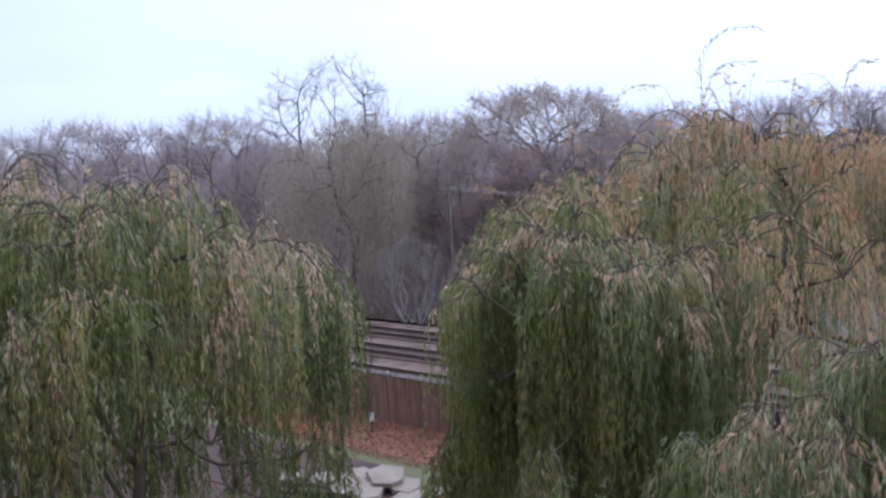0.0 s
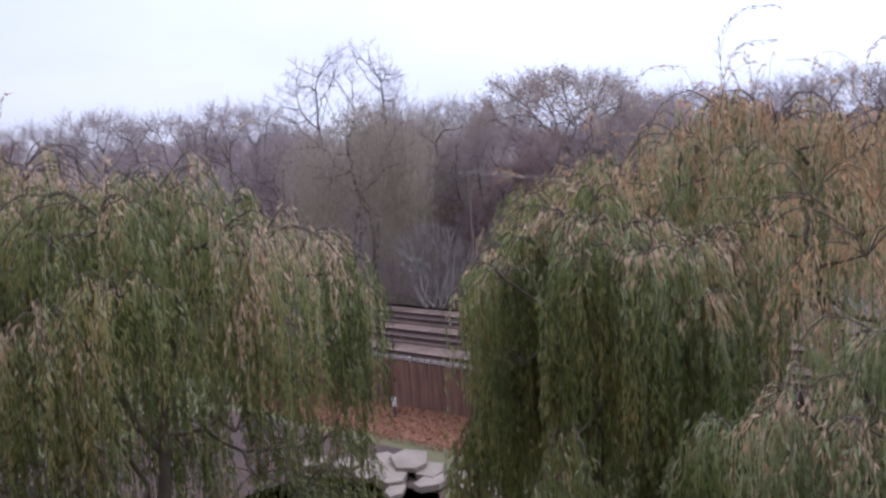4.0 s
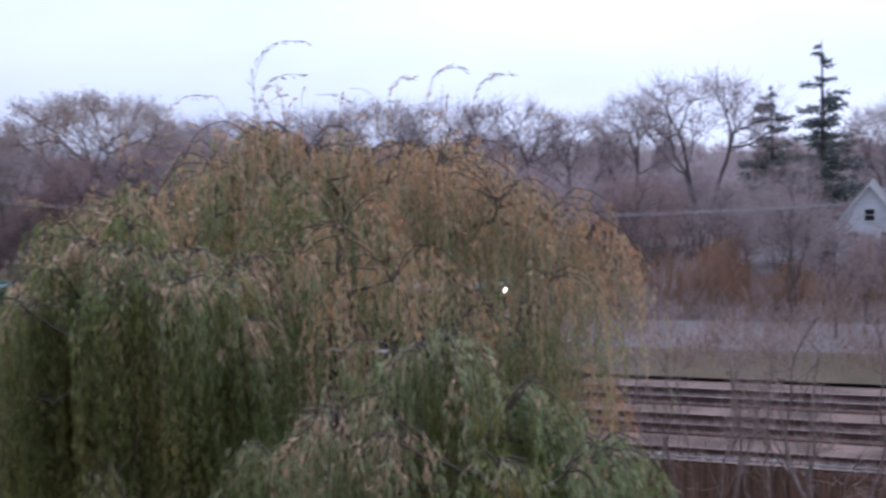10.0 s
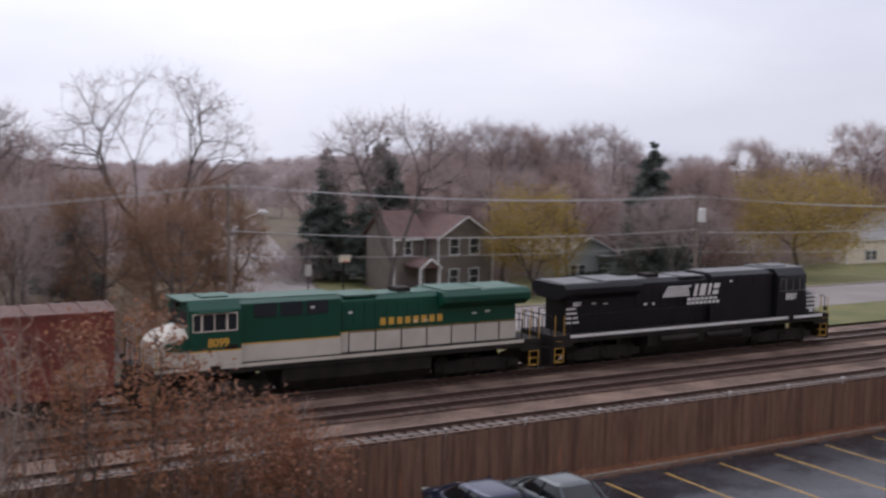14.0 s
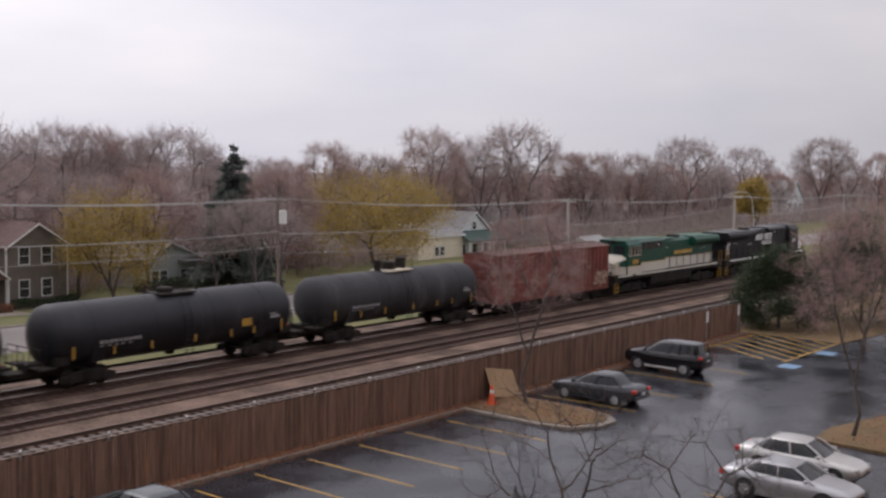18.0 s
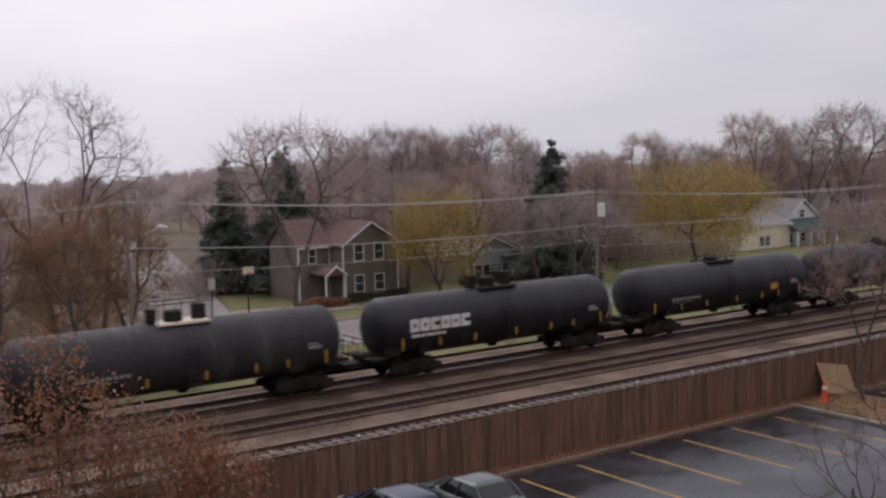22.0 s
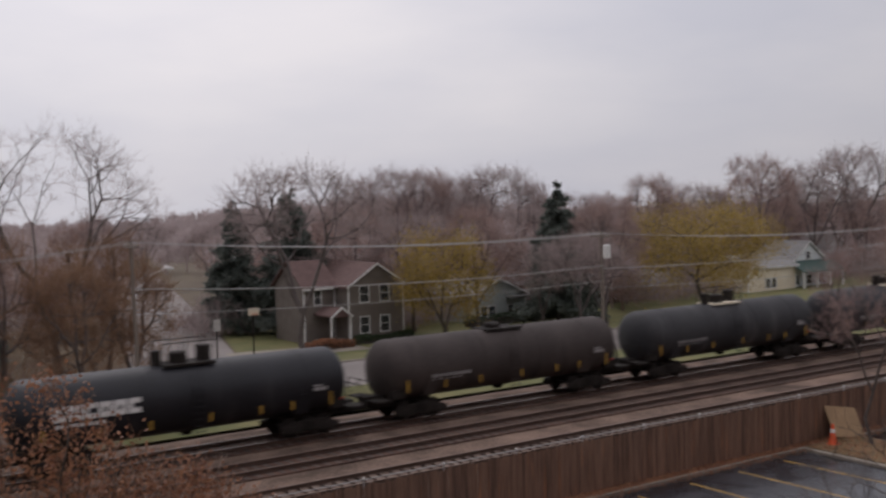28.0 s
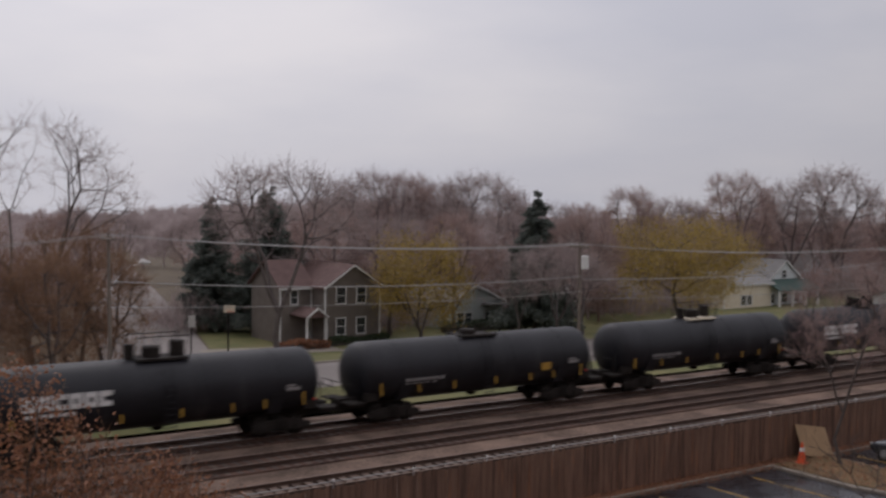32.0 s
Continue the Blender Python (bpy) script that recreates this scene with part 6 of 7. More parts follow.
for x in (67.2, 72.0):
    t = thing("sign_post", "white parking sign on a thin post by the fence", "sign", pose(x, 31.7, 0))
    part("post", Shape().tube([(0, 0, 0), (0, 0, 2.1)], 0.03, 6), "galv", t)
    part("plate", Shape().box(-0.16, 0.16, -0.05, -0.035, 1.4, 2.1), "white", t)

t = thing("lantern_post", "black iron lantern on a slim post", "street lamp", pose(19.7, 13.6, 0))
part("post", Shape().tube([(0, 0, 0), (0, 0, 0.5), (0, 0, 0.55), (0, 0, 3.75)], [0.12, 0.11, 0.06, 0.045], 10), "lantern", t)
part("collar", Shape().tube([(0, 0, 3.7), (0, 0, 3.85), (0, 0, 3.92)], [0.05, 0.11, 0.09], 10), "lantern", t)
part("glass", Shape().tube([(0, 0, 3.93), (0, 0, 4.38)], [0.11, 0.2], 6), "frost", t)
for k in range(6):
    a = 2 * math.pi * k / 6
    part("rib", Shape().tube([(0.115 * math.cos(a), 0.115 * math.sin(a), 3.92), (0.205 * math.cos(a), 0.205 * math.sin(a), 4.4)], 0.014, 5), "lantern", t)
part("cap", Shape().tube([(0, 0, 4.37), (0, 0, 4.43), (0, 0, 4.6), (0, 0, 4.66), (0, 0, 4.8)], [0.25, 0.24, 0.08, 0.03, 0.012], 10), "lantern", t)


# ---- garden under the willows ----
rng = np.random.default_rng(31)
tagged(part("pond", Shape().prism([(-32.5, 20.5), (-25, 19), (-24, 22), (-27, 24.6), (-30, 24.3), (-32.5, 23.5)], "z", -0.05, 0.03), "water"), "small dark garden pond edged with stone", "pond", kind="structure")
for x, y, w, d, z, hh in ((-32.4, 26.2, 1.5, 0.9, 0.05, 0.30), (-31.0, 26.9, 1.9, 1.1, 0.30, 0.22), (-29.9, 27.0, 1.5, 1.0, 0.05, 0.26), (-30.4, 25.3, 1.8, 0.9, 0.05, 0.34), (-28.6, 25.9, 1.5, 0.9, 0.05, 0.28), (-27.6, 27.2, 1.3, 0.8, 0.05, 0.36), (-33.9, 25.5, 1.4, 0.9, 0.05, 0.25), (-35.3, 24.9, 1.5, 0.8, 0.05, 0.3), (-26.4, 26.4, 1.4, 0.9, 0.05, 0.26), (-25.0, 26.0, 1.2, 0.8, 0.05, 0.3), (-32.0, 25.1, 1.1, 0.7, 0.05, 0.22), (-29.2, 24.4, 1.3, 0.6, 0.05, 0.2), (-33.2, 27.0, 1.0, 0.6, 0.05, 0.24)):
    n, w, d, hh = 6, w * 1.3, d * 1.3, hh * 0.8
    out = [(w / 2 * math.cos(2 * math.pi * k / n) * rng.uniform(0.75, 1.2), d / 2 * math.sin(2 * math.pi * k / n) * rng.uniform(0.75, 1.2)) for k in range(n)]
    t = part("limestone_slab", Shape().prism(out, "z", 0, hh), "limestone", bevel=0.012, m=pose(-29.2 + (x + 30.4) * 0.8, 25.3 + (y - 26.3) * 0.8, z, rng.normal() * 3, rng.normal() * 3, -42 + rng.normal() * 14))
    tagged(t, "flat pale limestone slab at the pond edge", "stone", "slabs round the pond")
t = thing("marker_stake", "small white-topped stake in the leaf bed", "stake", pose(-36.0, 30.6, 0.05))
part("stake", Shape().tube([(0, 0, 0), (0, 0, 0.55)], 0.06, 8), "bark", t)
part("cap", Shape().tube([(0, 0, 0.5), (0, 0, 0.85)], 0.09, 8), "white", t)


def litter(name, label, x0, x1, y0, y1, z, n, material, seed, size=0.09):
    """Fallen leaves scattered flat on the ground."""
    rng = np.random.default_rng(seed)
    p = np.stack([rng.uniform(x0, x1, n), y0 + (y1 - y0) * rng.uniform(0, 1, n), np.full(n, z) + rng.uniform(0, 0.05, n)], 1)
    d = rng.normal(size=(n, 3)) * np.array([1, 1, 0.25])
    v, f = leaves(p, d, size, size * 0.35, rng)
    tagged(raw(name, v, f, material), label, "leaf litter", kind="stuff")


litter("fallen_leaves", "russet fallen leaves along the fence", 10, 73, 30.9, 32.15, 0.1, 9000, "brownleaf", 1)
litter("fallen_leaves", "russet fallen leaves in the garden bed", -46, -24, 28.0, 32.1, 0.06, 9000, "brownleaf", 2, 0.12)
litter("fallen_leaves", "russet fallen leaves below the bare shrubs", -22, 12, 24, 32.1, 0.04, 14000, "brownleaf", 3, 0.12)
litter("fallen_leaves", "tan fallen leaves on the island", 41.3, 45, 25.4, 31.3, 0.18, 1500, "brownleaf", 4)
litter("fallen_leaves", "tan fallen leaves on the verge by parked cars", 46.6, 70, 6, 16.5, 0.13, 5000, "brownleaf", 5)


# ---- willows and trees ----
def polar(az, d, z=0.0):
    return (d * math.sin(radians(az)), d * math.cos(radians(az)), z)


def at_el(d, el):
    """Height of what shows at an elevation, in degrees, at a distance."""
    return EYE[2] + d * math.tan(radians(el))


GOLDS = ["willow", "willow", "willowsilver", "willowbrown", "willowbrown", "willowgold", "willowgold"]
willow("weeping_willow", "broad weeping willow with green and yellowing leaves", 1, polar(-62.0, 20.5), 11.6, 5.1, 58, 78, ["willowshade", "willow", "willow", "willowsilver", "willowbrown", "willowpale"], gold=(0.28, 0.05), wisps=6, flat=2.4, drop=0.22, skirt=0.34, floor=4.6, tint=-0.05, reach=(1.8, 4.0))
willow("weeping_willow", "weeping willow behind, browning at its crown", 4, polar(-71, 27), 12.7, 6.4, 40, 60, ["willow", "willow", "willowbrown", "willowpale"], wisps=14, tint=0.1, drop=0.25, floor=5.0)
willow("weeping_willow", "tall weeping willow turning orange at its crown", 2, polar(-30.0, 24), 11.9, 7.0, 92, 80, GOLDS, gold=(0.9, 0.0), wisps=52, flat=3.0, drop=0.2, tint=-0.02, skirt=0.42, floor=1.6, plumes=((0.2, -2.2, 2.9, 0.7, 0.3), (0.35, -2.3, 2.2, 0.9, 0.2), (-1.7, -2.4, 1.9, 0.9, 0.2), (2.7, -1.5, 2.0, 0.5, 0.2), (3.3, -1.0, 2.2, 0.6, 0.3), (4.1, -0.6, 2.0, 0.7, 0.2)))
willow("weeping_willow", "green weeping willow with long hanging strands", 5, polar(-38.7, 18.8), 10.6, 2.9, 36, 84, ["willow", "willow", "willow", "willowsilver", "willowbrown", "willowpale"], gold=(0.1, 0.2), wisps=3, flat=3.0, drop=0.14, reach=(2.4, 5.6), skirt=0.4, floor=1.0, tint=0.0)
willow("weeping_willow", "smaller silvery-green weeping willow in front", 3, polar(-23.6, 14.5), 9.5, 3.3, 38, 78, ["willow", "willow", "willowsilver", "willowsilver", "willowbrown", "willowpale"], gold=(-0.1, -0.2), flat=1.8, drop=0.28, tint=-0.06, reach=(1.6, 3.4), floor=1.5)

wood = [crown_tree("bare_tree", "leafless broad tree with grey-brown twigs", 10 + i, h, r, n, pose(0, -200, -30), base=b, lobes=lo, swell=sw, twig=tw, bark="woodbark", sprays=sp, spray=(1.15, 0.012), tip=ti, low=lw, wob=0.035)
        for i, (h, r, n, b, lo, sw, tw, sp, ti, lw) in enumerate([(13, 6.2, 1000, 0.30, 15, 0.40, "twig", 7, 0.0095, -0.6), (14, 5.6, 1000, 0.26, 15, 0.38, "twigred", 7, 0.0095, -0.7), (12, 5.8, 640, 0.34, 15, 0.40, "twig", 5, 0.0105, -0.4),
                                                              (15, 4.6, 620, 0.30, 13, 0.42, "twig", 6, 0.010, -0.7), (9, 3.6, 420, 0.12, 12, 0.42, "twigorange", 8, 0.012, -0.9)])]
TOPS = [13, 14, 12, 15, 9]


def skyline(az):
    """Elevation, in degrees, to which the distant wooded ridge reaches."""
    return float(np.interp(az, (-76, -57, -45, -36, -23, -8, 8, 16, 20, 25, 31, 37, 43, 50, 58, 66, 76), (1.1, 1.3, 0.8, 0.5, 0.0, -0.35, -0.9, -1.1, -1.0, -0.45, -0.1, 0.05, -0.55, -0.25, -0.3, 0.0, 0.1)))


def plant(kind, az, d, top_el, seed, z=None, label=""):
    """A copy of a bare tree whose top stands at that elevation over the horizon."""
    src = wood[kind]
    d = max(d, (106 if az > 44 else 64) / math.cos(radians(az)))     # behind the houses, or beyond the tracks
    x, y, _ = polar(az, d)
    z = far_z(y) if z is None else z
    s = (at_el(d, top_el) - z) / TOPS[kind]
    c = copy_thing(src, pose(x, y, z, 0, 0, (seed * 77) % 360))
    c.scale = (s, s, s)
    if label:
        tagged(c, label)
    return c


rng = np.random.default_rng(77)
OPEN, BROAD, RED, TALL, SMALL = 2, 0, 1, 3, 4
for az, d, el, k, lab in ((-10.0, 112, 2.3, OPEN, "leafless spreading tree with dark open limbs"), (-13.3, 116, 1.6, TALL, ""), (-16.4, 120, 0.7, OPEN, ""), (-19.4, 120, 1.6, OPEN, ""), (-23.1, 120, 1.7, OPEN, ""), (-26.5, 122, 1.7, BROAD, ""), (-30, 122, 1.5, OPEN, ""),
                          (-33.5, 120, 1.4, BROAD, ""), (1.6, 125, 1.75, BROAD, ""), (4.4, 128, 1.1, OPEN, ""), (7.5, 125, 1.45, OPEN, ""), (-1.2, 128, 0.4, BROAD, ""), (9.6, 140, 0.0, RED, ""),
                          (27.8, 93, 1.3, OPEN, "old leafless tree beside the brown house"), (30.6, 160, 0.6, TALL, ""), (32.7, 150, 1.0, BROAD, ""), (34.4, 156, 0.85, RED, ""), (36.0, 160, 0.5, BROAD, ""), (37.9, 150, 0.95, BROAD, ""), (39.4, 165, 0.2, TALL, ""),
                          (45.6, 150, 0.35, RED, ""), (47.6, 165, -0.1, BROAD, ""), (50.7, 150, 1.15, RED, ""), (53.2, 150, 0.9, OPEN, ""), (55.2, 132, 1.55, OPEN, ""), (58.6, 160, 0.1, RED, ""), (61.2, 160, 0.15, BROAD, ""), (63.5, 150, 0.95, BROAD, ""),
                          (66.4, 155, 0.6, OPEN, ""), (69.9, 150, 1.05, BROAD, ""), (72.5, 155, 0.4, RED, ""), (75, 150, 0.9, BROAD, ""),
                          (-56.5, 118, 2.1, BROAD, ""), (-59.6, 120, 1.85, OPEN, ""), (-63.2, 118, 2.1, BROAD, ""), (-66.5, 118, 1.8, OPEN, ""), (-69.5, 118, 2.0, BROAD, ""), (-45.8, 125, 1.6, BROAD, ""), (-36.0, 120, 1.2, BROAD, ""), (-43.6, 91, 0.2, BROAD, ""), (-41.0, 89, -0.3, RED, ""), (-38.2, 91, 0.0, BROAD, ""), (-35.4, 94, 0.3, BROAD, ""), (-53.6, 94, 0.4, BROAD, "")):
    plant(k, az, d, el, int(az * 10) % 360, label=lab)
for i in range(64):
    az = -72 + 150 * (i + rng.uniform(0, 1)) / 64
    d = rng.uniform(140, 205)
    plant(int((0, 1, 3, 2, 1)[int(rng.integers(0, 5))]), az, d, skyline(az) + rng.uniform(-0.9, 0.15), i)
for i in range(40):
    az = -68 + 82 * (i + rng.uniform(0, 1)) / 40
    if abs(az + 2.3) < 2.3:
        continue
    plant(int((3, 1, 0, 4)[int(rng.integers(0, 4))]), az, rng.uniform(76, 108), rng.uniform(-3.6, -1.3), i)
for az, d, el in ((2, 68, -2.9), (5.2, 70, -1.9), (6.4, 72, -1.6), (9.5, 66, -3.0), (11.5, 74, -2.4), (13.2, 72, -2.0), (18.0, 76, -2.0), (17, 70, -3.4), (19.4, 76, -3.2), (-3.9, 70, -5.2), (-1.0, 69, -5.3), (-2.5, 72, -5.6), (-6.0, 74, -3.8)):
    russet = d in (70, 72, 76) and az > 5
    plant(SMALL if russet else TALL, az, d, el, int(d * 7 + az), label="russet-twigged small tree near the tracks" if russet else "leafless grey young tree near the tracks")
for az, d, el, k in ((43.2, 118, -0.8, 1), (42.6, 124, -1.0, 0), (39.4, 126, -1.0, 3), (46.5, 104, -1.0, 1), (57.5, 205, 0.1, 1), (59.5, 210, 0.2, 3), (62.5, 120, -0.4, 1), (65, 118, -0.3, 3), (51.8, 185, 0.1, 0), (41.9, 104, -2.4, 0), (40.0, 106, -2.8, 3), (43.0, 103, -3.0, 2), (30.2, 116, -0.9, 1), (33.4, 114, -1.3, 0), (36.6, 112, -1.0, 1)):
    plant(k, az, d, el, int(az * 13), label="leafless tree among the houses")
for w in wood:
    for o in (*w.children, w):
        bpy.data.objects.remove(o)


def canopy(name, label, trees, material, seed, per=260, size=(1.1, 0.035)):
    """Far woods: many leafless crowns, each of several uneven clumps of fine twigs, and their stems."""
    rng = np.random.default_rng(seed)
    ps, ds, segs = [], [], []
    for x, y, z0, top, *wide in trees:
        hh = top - z0
        r = wide[0] if wide else hh * rng.uniform(0.28, 0.42)
        root = np.array([x, y, z0 + hh * 0.3])
        n = 9
        for k in range(n):
            u = rng.normal(size=3)
            u /= np.linalg.norm(u)
            c = root + np.array([u[0] * r * 0.75, u[1] * r * 0.75, hh * (0.22 + 0.22 * u[2])])
            q = per // n
            w = rng.normal(size=(q, 3))
            w /= np.linalg.norm(w, axis=1)[:, None]
            p = c + w * (rng.uniform(0.1, 1, q) ** 0.45)[:, None] * np.array([r * 0.5, r * 0.5, hh * 0.2]) * rng.uniform(0.75, 1.1)
            ps.append(p)
            ds.append((p - root) / hh * 1.4 + rng.normal(size=(q, 3)) * 0.45)
            segs.append((*root, *(c + np.array([0, 0, hh * 0.08])), 0.1, 0.03))
        segs.append((x, y, z0, *root, 0.2, 0.14))
    v, f = leaves(np.concatenate(ps), np.concatenate(ds), size[0], size[1], rng)
    v[:, 2] = np.maximum(v[:, 2], -13.0)
    v2, f2 = tubes(segs, 4)
    ob = raw(name, np.concatenate([v, v2]), np.concatenate([f, f2 + len(v)]), material)
    return tagged(ob, label, "woods", kind="stuff")


rng = np.random.default_rng(9)
for mm, n, dd, el, azs, sd, size, lab in (
        ("twighaze", 260, (260, 420), (-0.5, 0.05), (-76, 78), 6, (1.5, 0.085), "grey leafless woods on the horizon, paled for haze"),
        ("twighaze", 110, (430, 620), (-0.15, 0.15), (2, 34), 16, (2.4, 0.14), "dim leafless woods far along the road, paled for haze"),
        ("twigred", 110, (150, 260), (-1.4, -0.1), (22, 78), 1, (1.3, 0.055), "reddish-brown leafless woods on the far rise"),
        ("twighaze", 200, (140, 300), (-1.4, -0.1), (-76, 78), 2, (1.3, 0.055), "grey-brown leafless woods on the far rise, paled for haze"),
        ("twighaze", 70, (112, 180), (-0.8, 0.2), (-78, -44), 7, (1.2, 0.06), "dense grey leafless woods behind the willows, paled for haze"),
        ("twighaze", 40, (105, 150), (-1.4, 0.0), (-45, -10), 8, (1.2, 0.06), "grey leafless woods behind the tracks, paled for haze"),
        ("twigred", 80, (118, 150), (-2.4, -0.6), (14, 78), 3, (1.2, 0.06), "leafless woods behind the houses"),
        ("twighaze", 100, (115, 150), (-2.4, -0.6), (-76, 78), 5, (1.2, 0.06), "grey leafless woods behind the houses, paled for haze"),
        ("twig", 60, (88, 130), (-2.4, -1.2), (-40, 14), 4, (1.1, 0.045), "grey-brown leafless thicket behind the tracks")):
    rows = []
    for i in range(n):
        az, d = azs[0] + (azs[1] - azs[0]) * (i + rng.uniform(0, 1)) / n, rng.uniform(*dd)
        x, y, _ = polar(az, d)
        if y < 60 or any(abs(az - a) < 1.6 and d < 130 for a in (24.4, 26.6, 40.8)) or (18 < az < 24 and d < 200) or (az > 44 and y < 114) or (abs(az + 2.3) < 2.0 and d < 112):
            continue
        rows.append((x, y, far_z(y), at_el(d, skyline(az) + rng.uniform(*el))))
    canopy("far_woods", lab, rows, mm, sd, per=900, size=size)
for mm, n, ys, el, sd, lab in (("twigred", 70, (116, 140), (-1.9, -0.3), 31, "reddish leafless woods behind the far houses"), ("twighaze", 80, (114, 150), (-2.4, -0.4), 32, "grey leafless woods behind the far houses, paled for haze")):
    rows = []
    for i in range(n):
        az, y = 46 + 27 * (i + rng.uniform(0, 1)) / n, rng.uniform(*ys)
        d = y / math.cos(radians(az))
        rows.append((*polar(az, d)[:2], far_z(y), at_el(d, skyline(az) + rng.uniform(*el))))
    canopy("far_woods", lab, rows, mm, sd, per=1100, size=(1.4, 0.08))


def brush(name, label, boxes, material, seed, size=(1.2, 0.014)):
    """Tangled leafless undergrowth: stems that rise and lean from the ground. Boxes of x0, x1, y0, y1, z0, height, count."""
    rng = np.random.default_rng(seed)
    ps, ds = [], []
    for x0, x1, y0, y1, z0, hh, n in boxes:
        k = rng.uniform(size=n)
        y = rng.uniform(y0, y1, n)
        lump = 0.55 + 0.45 * np.sin(np.linspace(0, 1, n) * 0 + (x0 + (x1 - x0) * k) * 0.9 + seed) * np.sin((x0 + (x1 - x0) * k) * 0.37)
        ps.append(np.stack([x0 + (x1 - x0) * k, y, z0 + rng.uniform(0, 1, n) * hh * lump], 1))
        ds.append(rng.normal(size=(n, 3)) * np.array([0.5, 0.5, 0.3]) + np.array([0, 0, 0.9]))
    v, f = leaves(np.concatenate(ps), np.concatenate(ds), size[0], size[1], rng)
    return tagged(raw(name, v, f, material), label, "undergrowth", kind="stuff")


brush("thicket", "tangled grey-brown thicket beyond the tracks", [(-150, 18, 58, 66, FAR_Z, 4.2, 15000), (-150, 10, 66, 76, FAR_Z, 5.5, 12000)], "twig", 2, (1.5, 0.016))
brush("thicket", "russet thicket beyond the tracks", [(-20, 24, 58.5, 66, FAR_Z, 3.4, 4200), (4, 27, 66, 80, FAR_Z, 4.4, 4500)], "twigorange", 3, (1.4, 0.016))
brush("thicket", "dense dark thicket below the drooping trees", [(-110, -40, 57, 66, FAR_Z, 6.5, 16000)], "twig", 12, (1.5, 0.022))
brush("thicket", "bare bushes between and behind the houses", [(60.5, 69.5, 96, 103, LOW, 4.2, 2500), (79.5, 88, 95, 100, LOW, 3.6, 2000), (93, 112, 94, 103, LOW, 4.0, 4500), (137, 300, 92, 106, LOW, 6.5, 22000), (108, 118, 106, 112, LOW, 5.0, 3000), (136, 160, 100, 108, LOW, 6.0, 4000), (43, 52, 104, 112, LOW, 3.5, 2500)], "twig", 13, (1.3, 0.035))
brush("thicket", "bare bushes round the white houses", [(-22, 8, 76, 88, FAR_Z, 4.4, 15000)], "twigorange", 14, (1.3, 0.028))
brush("dead_weeds", "dry tan weeds along the fence and garden", [(-24, 12, 29, 32, 0, 1.4, 9000)], "twigorange", 4, (0.7, 0.008))

def shrub(name, label, seed, base, size, material, n):
    """A bushy evergreen of uneven clumps of needles round a short stem."""
    rng = np.random.default_rng(seed)
    t = thing(name, label, "tree", pose(*base))
    part("trunk", Shape().tube([(0, 0, 0), (0, 0, size[2] * 0.6)], [0.14, 0.05], 7), "bark", t)
    ps = []
    for k in range(70):
        a, h = rng.uniform(0, 2 * math.pi), rng.uniform(0.03, 1) ** 0.9
        r = (1 - h ** 1.8) ** 0.6 * rng.uniform(0.5, 1.0)
        c = np.array([math.cos(a) * r * size[0], math.sin(a) * r * size[1], h * size[2] * 0.95])
        ps.append(c + rng.normal(size=(n // 70, 3)) * np.array([0.5, 0.5, 0.3]) * size[2] / 6)
    p = np.concatenate(ps)
    p[:, 2] = np.maximum(p[:, 2], 0.02)
    v, f = leaves(p, p * np.array([1, 1, 0.15]) + rng.normal(size=p.shape) * size[0] * 0.4, 0.26, 0.03, rng)
    tagged(raw("foliage", v, f, material, t), kind="stuff")


# single trees with a look of their own
crown_tree("yellow_tree", "rounded tree with thinning yellow-green leaves", 51, at_el(108, -2.0) - LOW, 5.5, 420, pose(61.7, 88, LOW), base=0.12, low=-0.9, leaf="yellowleaf", nleaf=15000, leafsize=(0.24, 0.05), scatter=0.6, sprays=3, droop=1.0)
crown_tree("yellow_tree", "broad tree with sparse yellow leaves", 52, at_el(133, -1.05) - LOW, 9.8, 640, pose(97.4, 88, LOW), base=0.14, low=-0.9, lobes=17, leaf="yellowleaf", nleaf=21000, leafsize=(0.28, 0.055), scatter=0.8, sprays=4, droop=1.2)
crown_tree("yellow_tree", "small golden tree further along the street", 53, 11.0, 3.6, 260, pose(205, 88, LOW), base=0.2, leaf="yellowleaf", nleaf=6000, leafsize=(0.45, 0.14))
crown_tree("olive_tree", "tall drooping olive-brown tree across the tracks", 54, at_el(88, 1.9) - FAR_Z, 7.0, 500, pose(*polar(-50.2, 88)[:2], FAR_Z), base=0.25, low=-0.6, leaf="oliveleaf", nleaf=34000, leafsize=(0.42, 0.03), scatter=0.6, droop=6.0)
crown_tree("olive_tree", "drooping olive-brown tree in the thicket", 57, at_el(96, 1.5) - FAR_Z, 5.4, 400, pose(*polar(-46.2, 96)[:2], FAR_Z), base=0.25, low=-0.6, leaf="oliveleaf", nleaf=14000, leafsize=(0.42, 0.03), scatter=0.6, droop=4.0)
crown_tree("round_crowned_tree", "wide round-crowned tree with fading russet twigs", 55, at_el(98, 2.75) - far_z(75), 9.8, 1200, pose(*polar(-40.3, 98)[:2], far_z(75)), base=0.42, low=-0.25, lobes=19, swell=0.36, twig="twig", leaf="russetleaf", nleaf=12000, leafsize=(0.34, 0.03), scatter=0.35, sprays=7, tip=0.011, wob=0.035)
crown_tree("bare_tree", "tall leafless tree standing above the thicket", 56, at_el(118, 4.75) - LOW, 9.6, 700, pose(*polar(-50.9, 118)[:2], LOW), base=0.3, low=-0.4, lobes=15, swell=0.36, sprays=5, spray=(1.1, 0.012), tip=0.0135, wob=0.035)
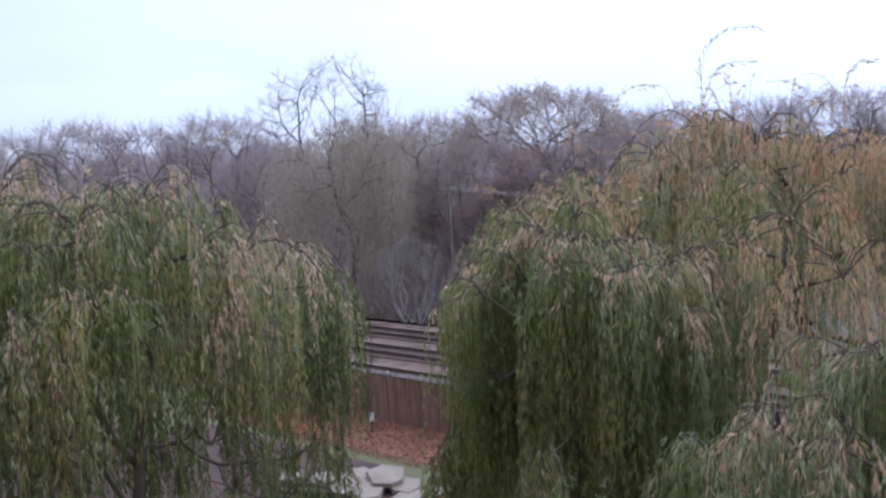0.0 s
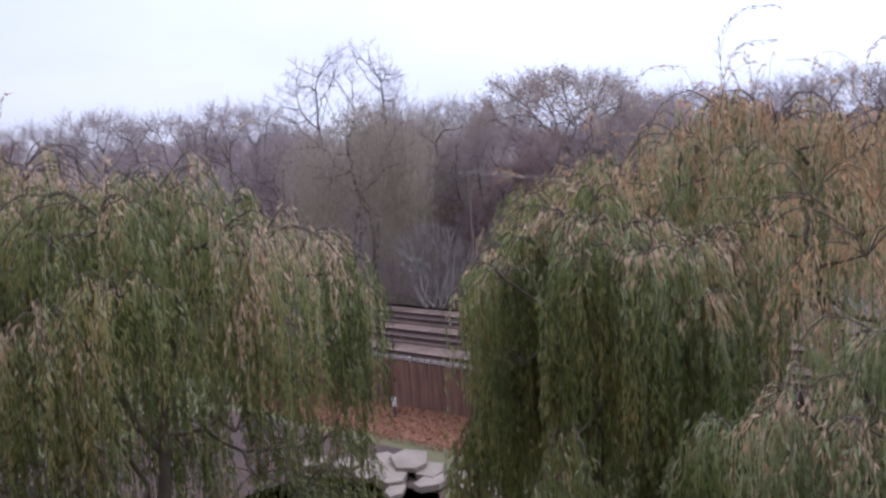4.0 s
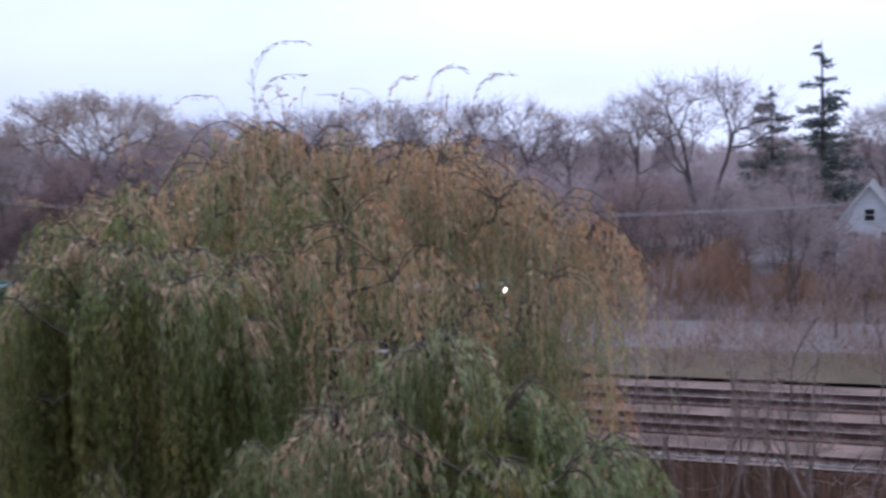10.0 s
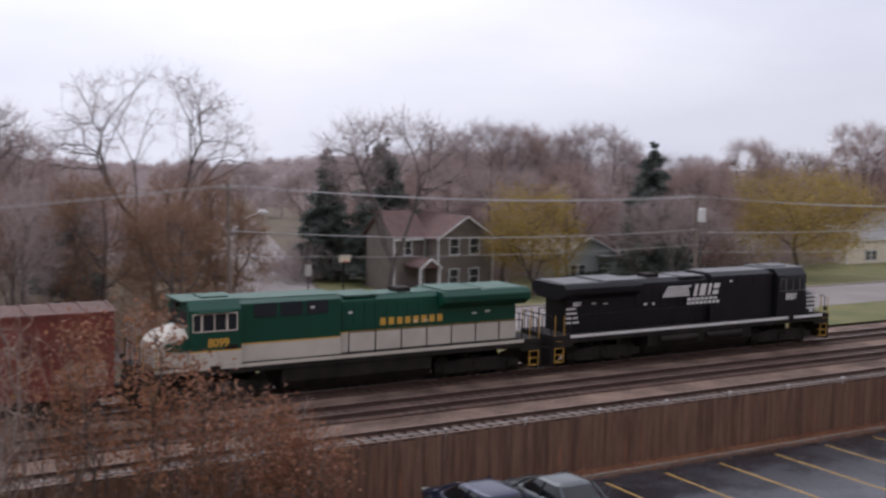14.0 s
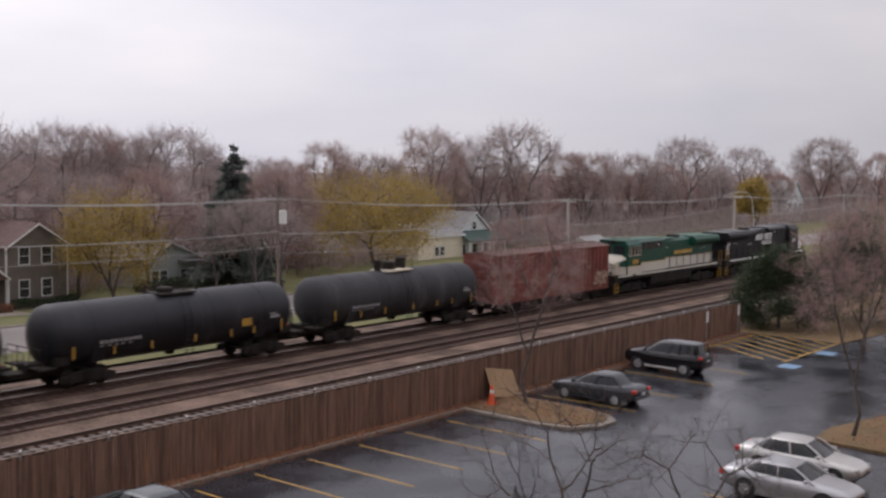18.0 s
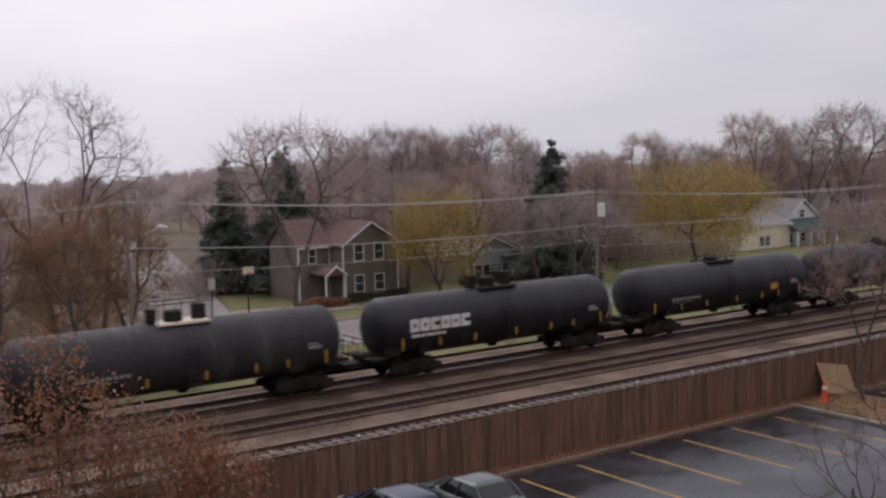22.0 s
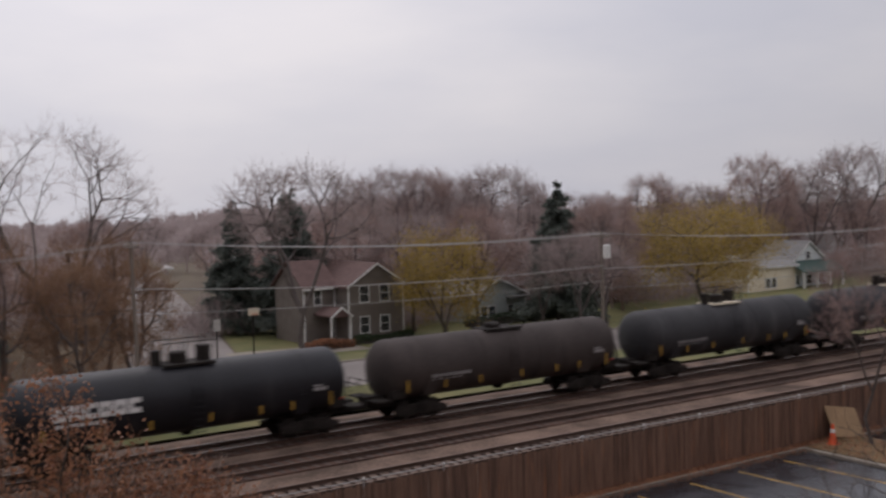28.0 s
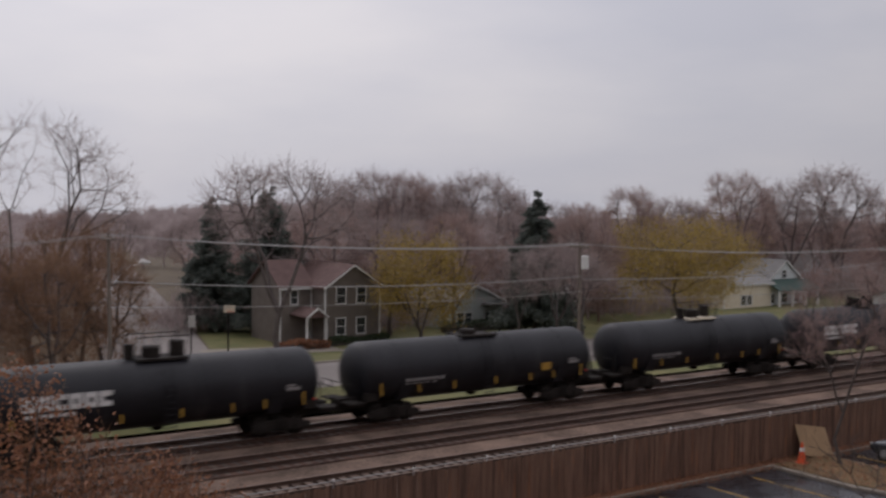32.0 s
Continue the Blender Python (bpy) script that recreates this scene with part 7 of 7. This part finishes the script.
crown_tree("bare_tree", "large leafless tree with forked trunk by the road", 58, at_el(82, 3.4) - far_z(82), 10.2, 1000, pose(*polar(15.6, 82)[:2], far_z(82)), base=0.3, low=-0.5, lobes=19, swell=0.34, sprays=5, spray=(0.8, 0.007), tip=0.0085, power=2.2, wob=0.03)
crown_tree("pale_bush", "pale grey leafless bush before the thicket", 59, 6.4, 3.0, 200, pose(*polar(-47.2, 79)[:2], -0.5), base=0.1, stems=7, low=-0.3, twig="palewood", bark="palewood", sprays=3, tip=0.018)
conifer("spruce", "tall dark green spruce beside the side road", 61, at_el(118, 0.0) - LOW, 3.8, pose(*polar(24.4, 118)[:2], LOW), density=2.2, even=0.7, shape=0.8, droop=0.18)
conifer("spruce", "dark spruce standing in the woods", 62, at_el(118, 0.5) - LOW, 4.7, pose(*polar(40.8, 118)[:2], LOW), density=2.2, even=0.6, shape=0.75, droop=0.15)
conifer("pine", "dark pine beside an old bare tree", 63, at_el(112, 0.35) - LOW, 5.4, pose(*polar(27.3, 116)[:2], LOW), gaps=0.2, density=1.9, step=0.018, shape=0.6, even=0.5)
conifer("pine", "tall sparse pine above the thicket", 64, at_el(112, 3.9) - LOW, 5.2, pose(*polar(-4.35, 112)[:2], LOW), gaps=0.5, density=0.9, step=0.022, even=0.3, shape=0.7, droop=-0.05)
conifer("pine", "smaller sparse pine above the thicket", 65, at_el(114, 1.75) - LOW, 5.0, pose(*polar(-6.7, 114)[:2], LOW), gaps=0.55, density=0.9, step=0.022, even=0.3, shape=0.5, droop=-0.05)
conifer("pine", "low dark evergreen in the thicket", 66, at_el(78, -2.7) - FAR_Z, 3.2, pose(*polar(11.9, 78)[:2], far_z(78)), shape=0.6, density=1.4)
shrub("bush", "olive-green low bush in the thicket", 69, (*polar(12.6, 72)[:2], FAR_Z), (3.6, 2.4, 2.6), "bushgreen", 9000)
shrub("bush", "olive-green low bush near the road", 70, (*polar(9.3, 70)[:2], FAR_Z), (2.6, 2.0, 2.0), "bushgreen", 6000)
shrub("evergreen", "dark bushy evergreen at the end of the fence", 67, (77.4, 31.0, 0), (3.1, 3.1, 5.8), "evergreen", 34000)
shrub("evergreen", "broad evergreen beyond the lot", 68, (84.5, 27.5, 0), (4.0, 4.0, 8.0), "evergreen", 34000)

# bare young trees in the lot and shrubs by the fence
crown_tree("young_tree", "leafless young tree with dark forked limbs", 71, 6.4, 3.5, 300, pose(23.6, 15.1, 0), base=0.3, low=-0.7, lobes=15, twig="bark", sprays=3, spray=(0.45, 0.0035), tip=0.0042, wob=0.025, power=2.1)
crown_tree("young_tree", "leafless slender young tree in the lot", 72, 6.0, 2.8, 220, pose(25.5, 12.1, 0), base=0.3, low=-0.6, lobes=13, twig="bark", sprays=3, spray=(0.45, 0.0035), tip=0.004, wob=0.025, power=2.1)
crown_tree("young_tree", "leafless young tree with reddish twigs on the island", 73, 9.4, 3.0, 420, pose(43.9, 29.8, 0.15), base=0.36, low=-0.8, twig="twigred", sprays=14, spray=(0.7, 0.005), tip=0.0055, wob=0.04)
crown_tree("young_tree", "leafless reddish young tree on the grass verge", 74, 10.0, 3.3, 420, pose(48.6, 15.9, 0.1), base=0.28, low=-0.8, twig="twigred", sprays=14, spray=(0.7, 0.005), tip=0.0055, wob=0.04)
crown_tree("young_tree", "leafless bushy tree beyond the lot", 75, 9.0, 4.6, 420, pose(71.5, 23.0, 0.0), base=0.12, low=-0.9, twig="twigred", sprays=14, spray=(0.8, 0.007), tip=0.006, wob=0.04)
for i, (x, y, hh, s, n) in enumerate(((-1.9, 28.5, 8.2, 2.9, 230), (3.0, 28.6, 8.6, 2.9, 250), (-5.2, 29.0, 7.0, 2.4, 150), (0.6, 29.6, 6.2, 2.0, 110), (5.2, 29.5, 6.8, 2.3, 140), (-8.5, 29.5, 6.8, 2.3, 140), (10.0, 30.2, 5.0, 1.9, 100), (-12.0, 29.5, 7.0, 2.3, 140), (-3.4, 30.4, 5.6, 2.0, 100), (12.4, 30.4, 4.2, 1.7, 80), (-10.2, 30.3, 5.2, 1.9, 90))):
    crown_tree("bare_shrub", "leafless many-stemmed shrub before the fence", 80 + i, hh, s, n, pose(x, y, 0), base=0.22, stems=3 if i < 2 else 4, foot=0.15, low=-0.8, twig="shrubtwig", bark="shrubbark", sprays=5, spray=(0.5, 0.0045), tip=0.0075, wob=0.055)
for i, (x, y, hh, s, n) in enumerate(((7.2, 29.2, 7.6, 2.3, 1300), (5.9, 29.8, 6.2, 1.9, 700), (8.9, 29.6, 6.0, 2.1, 1000), (11.0, 29.8, 4.8, 2.1, 1500), (12.8, 30.0, 3.8, 1.9, 1300))):
    crown_tree("russet_shrub", "thin shrub with clinging russet leaves by the fence", 90 + i, hh, s, 110, pose(x, y, 0), base=0.25, stems=4, foot=0.2, twig="twigorange", bark="bark", leaf="brownleaf", nleaf=int(n * 1.3), leafsize=(0.13, 0.045), scatter=0.22, sprays=3, spray=(0.45, 0.0045), tip=0.007)

motions()
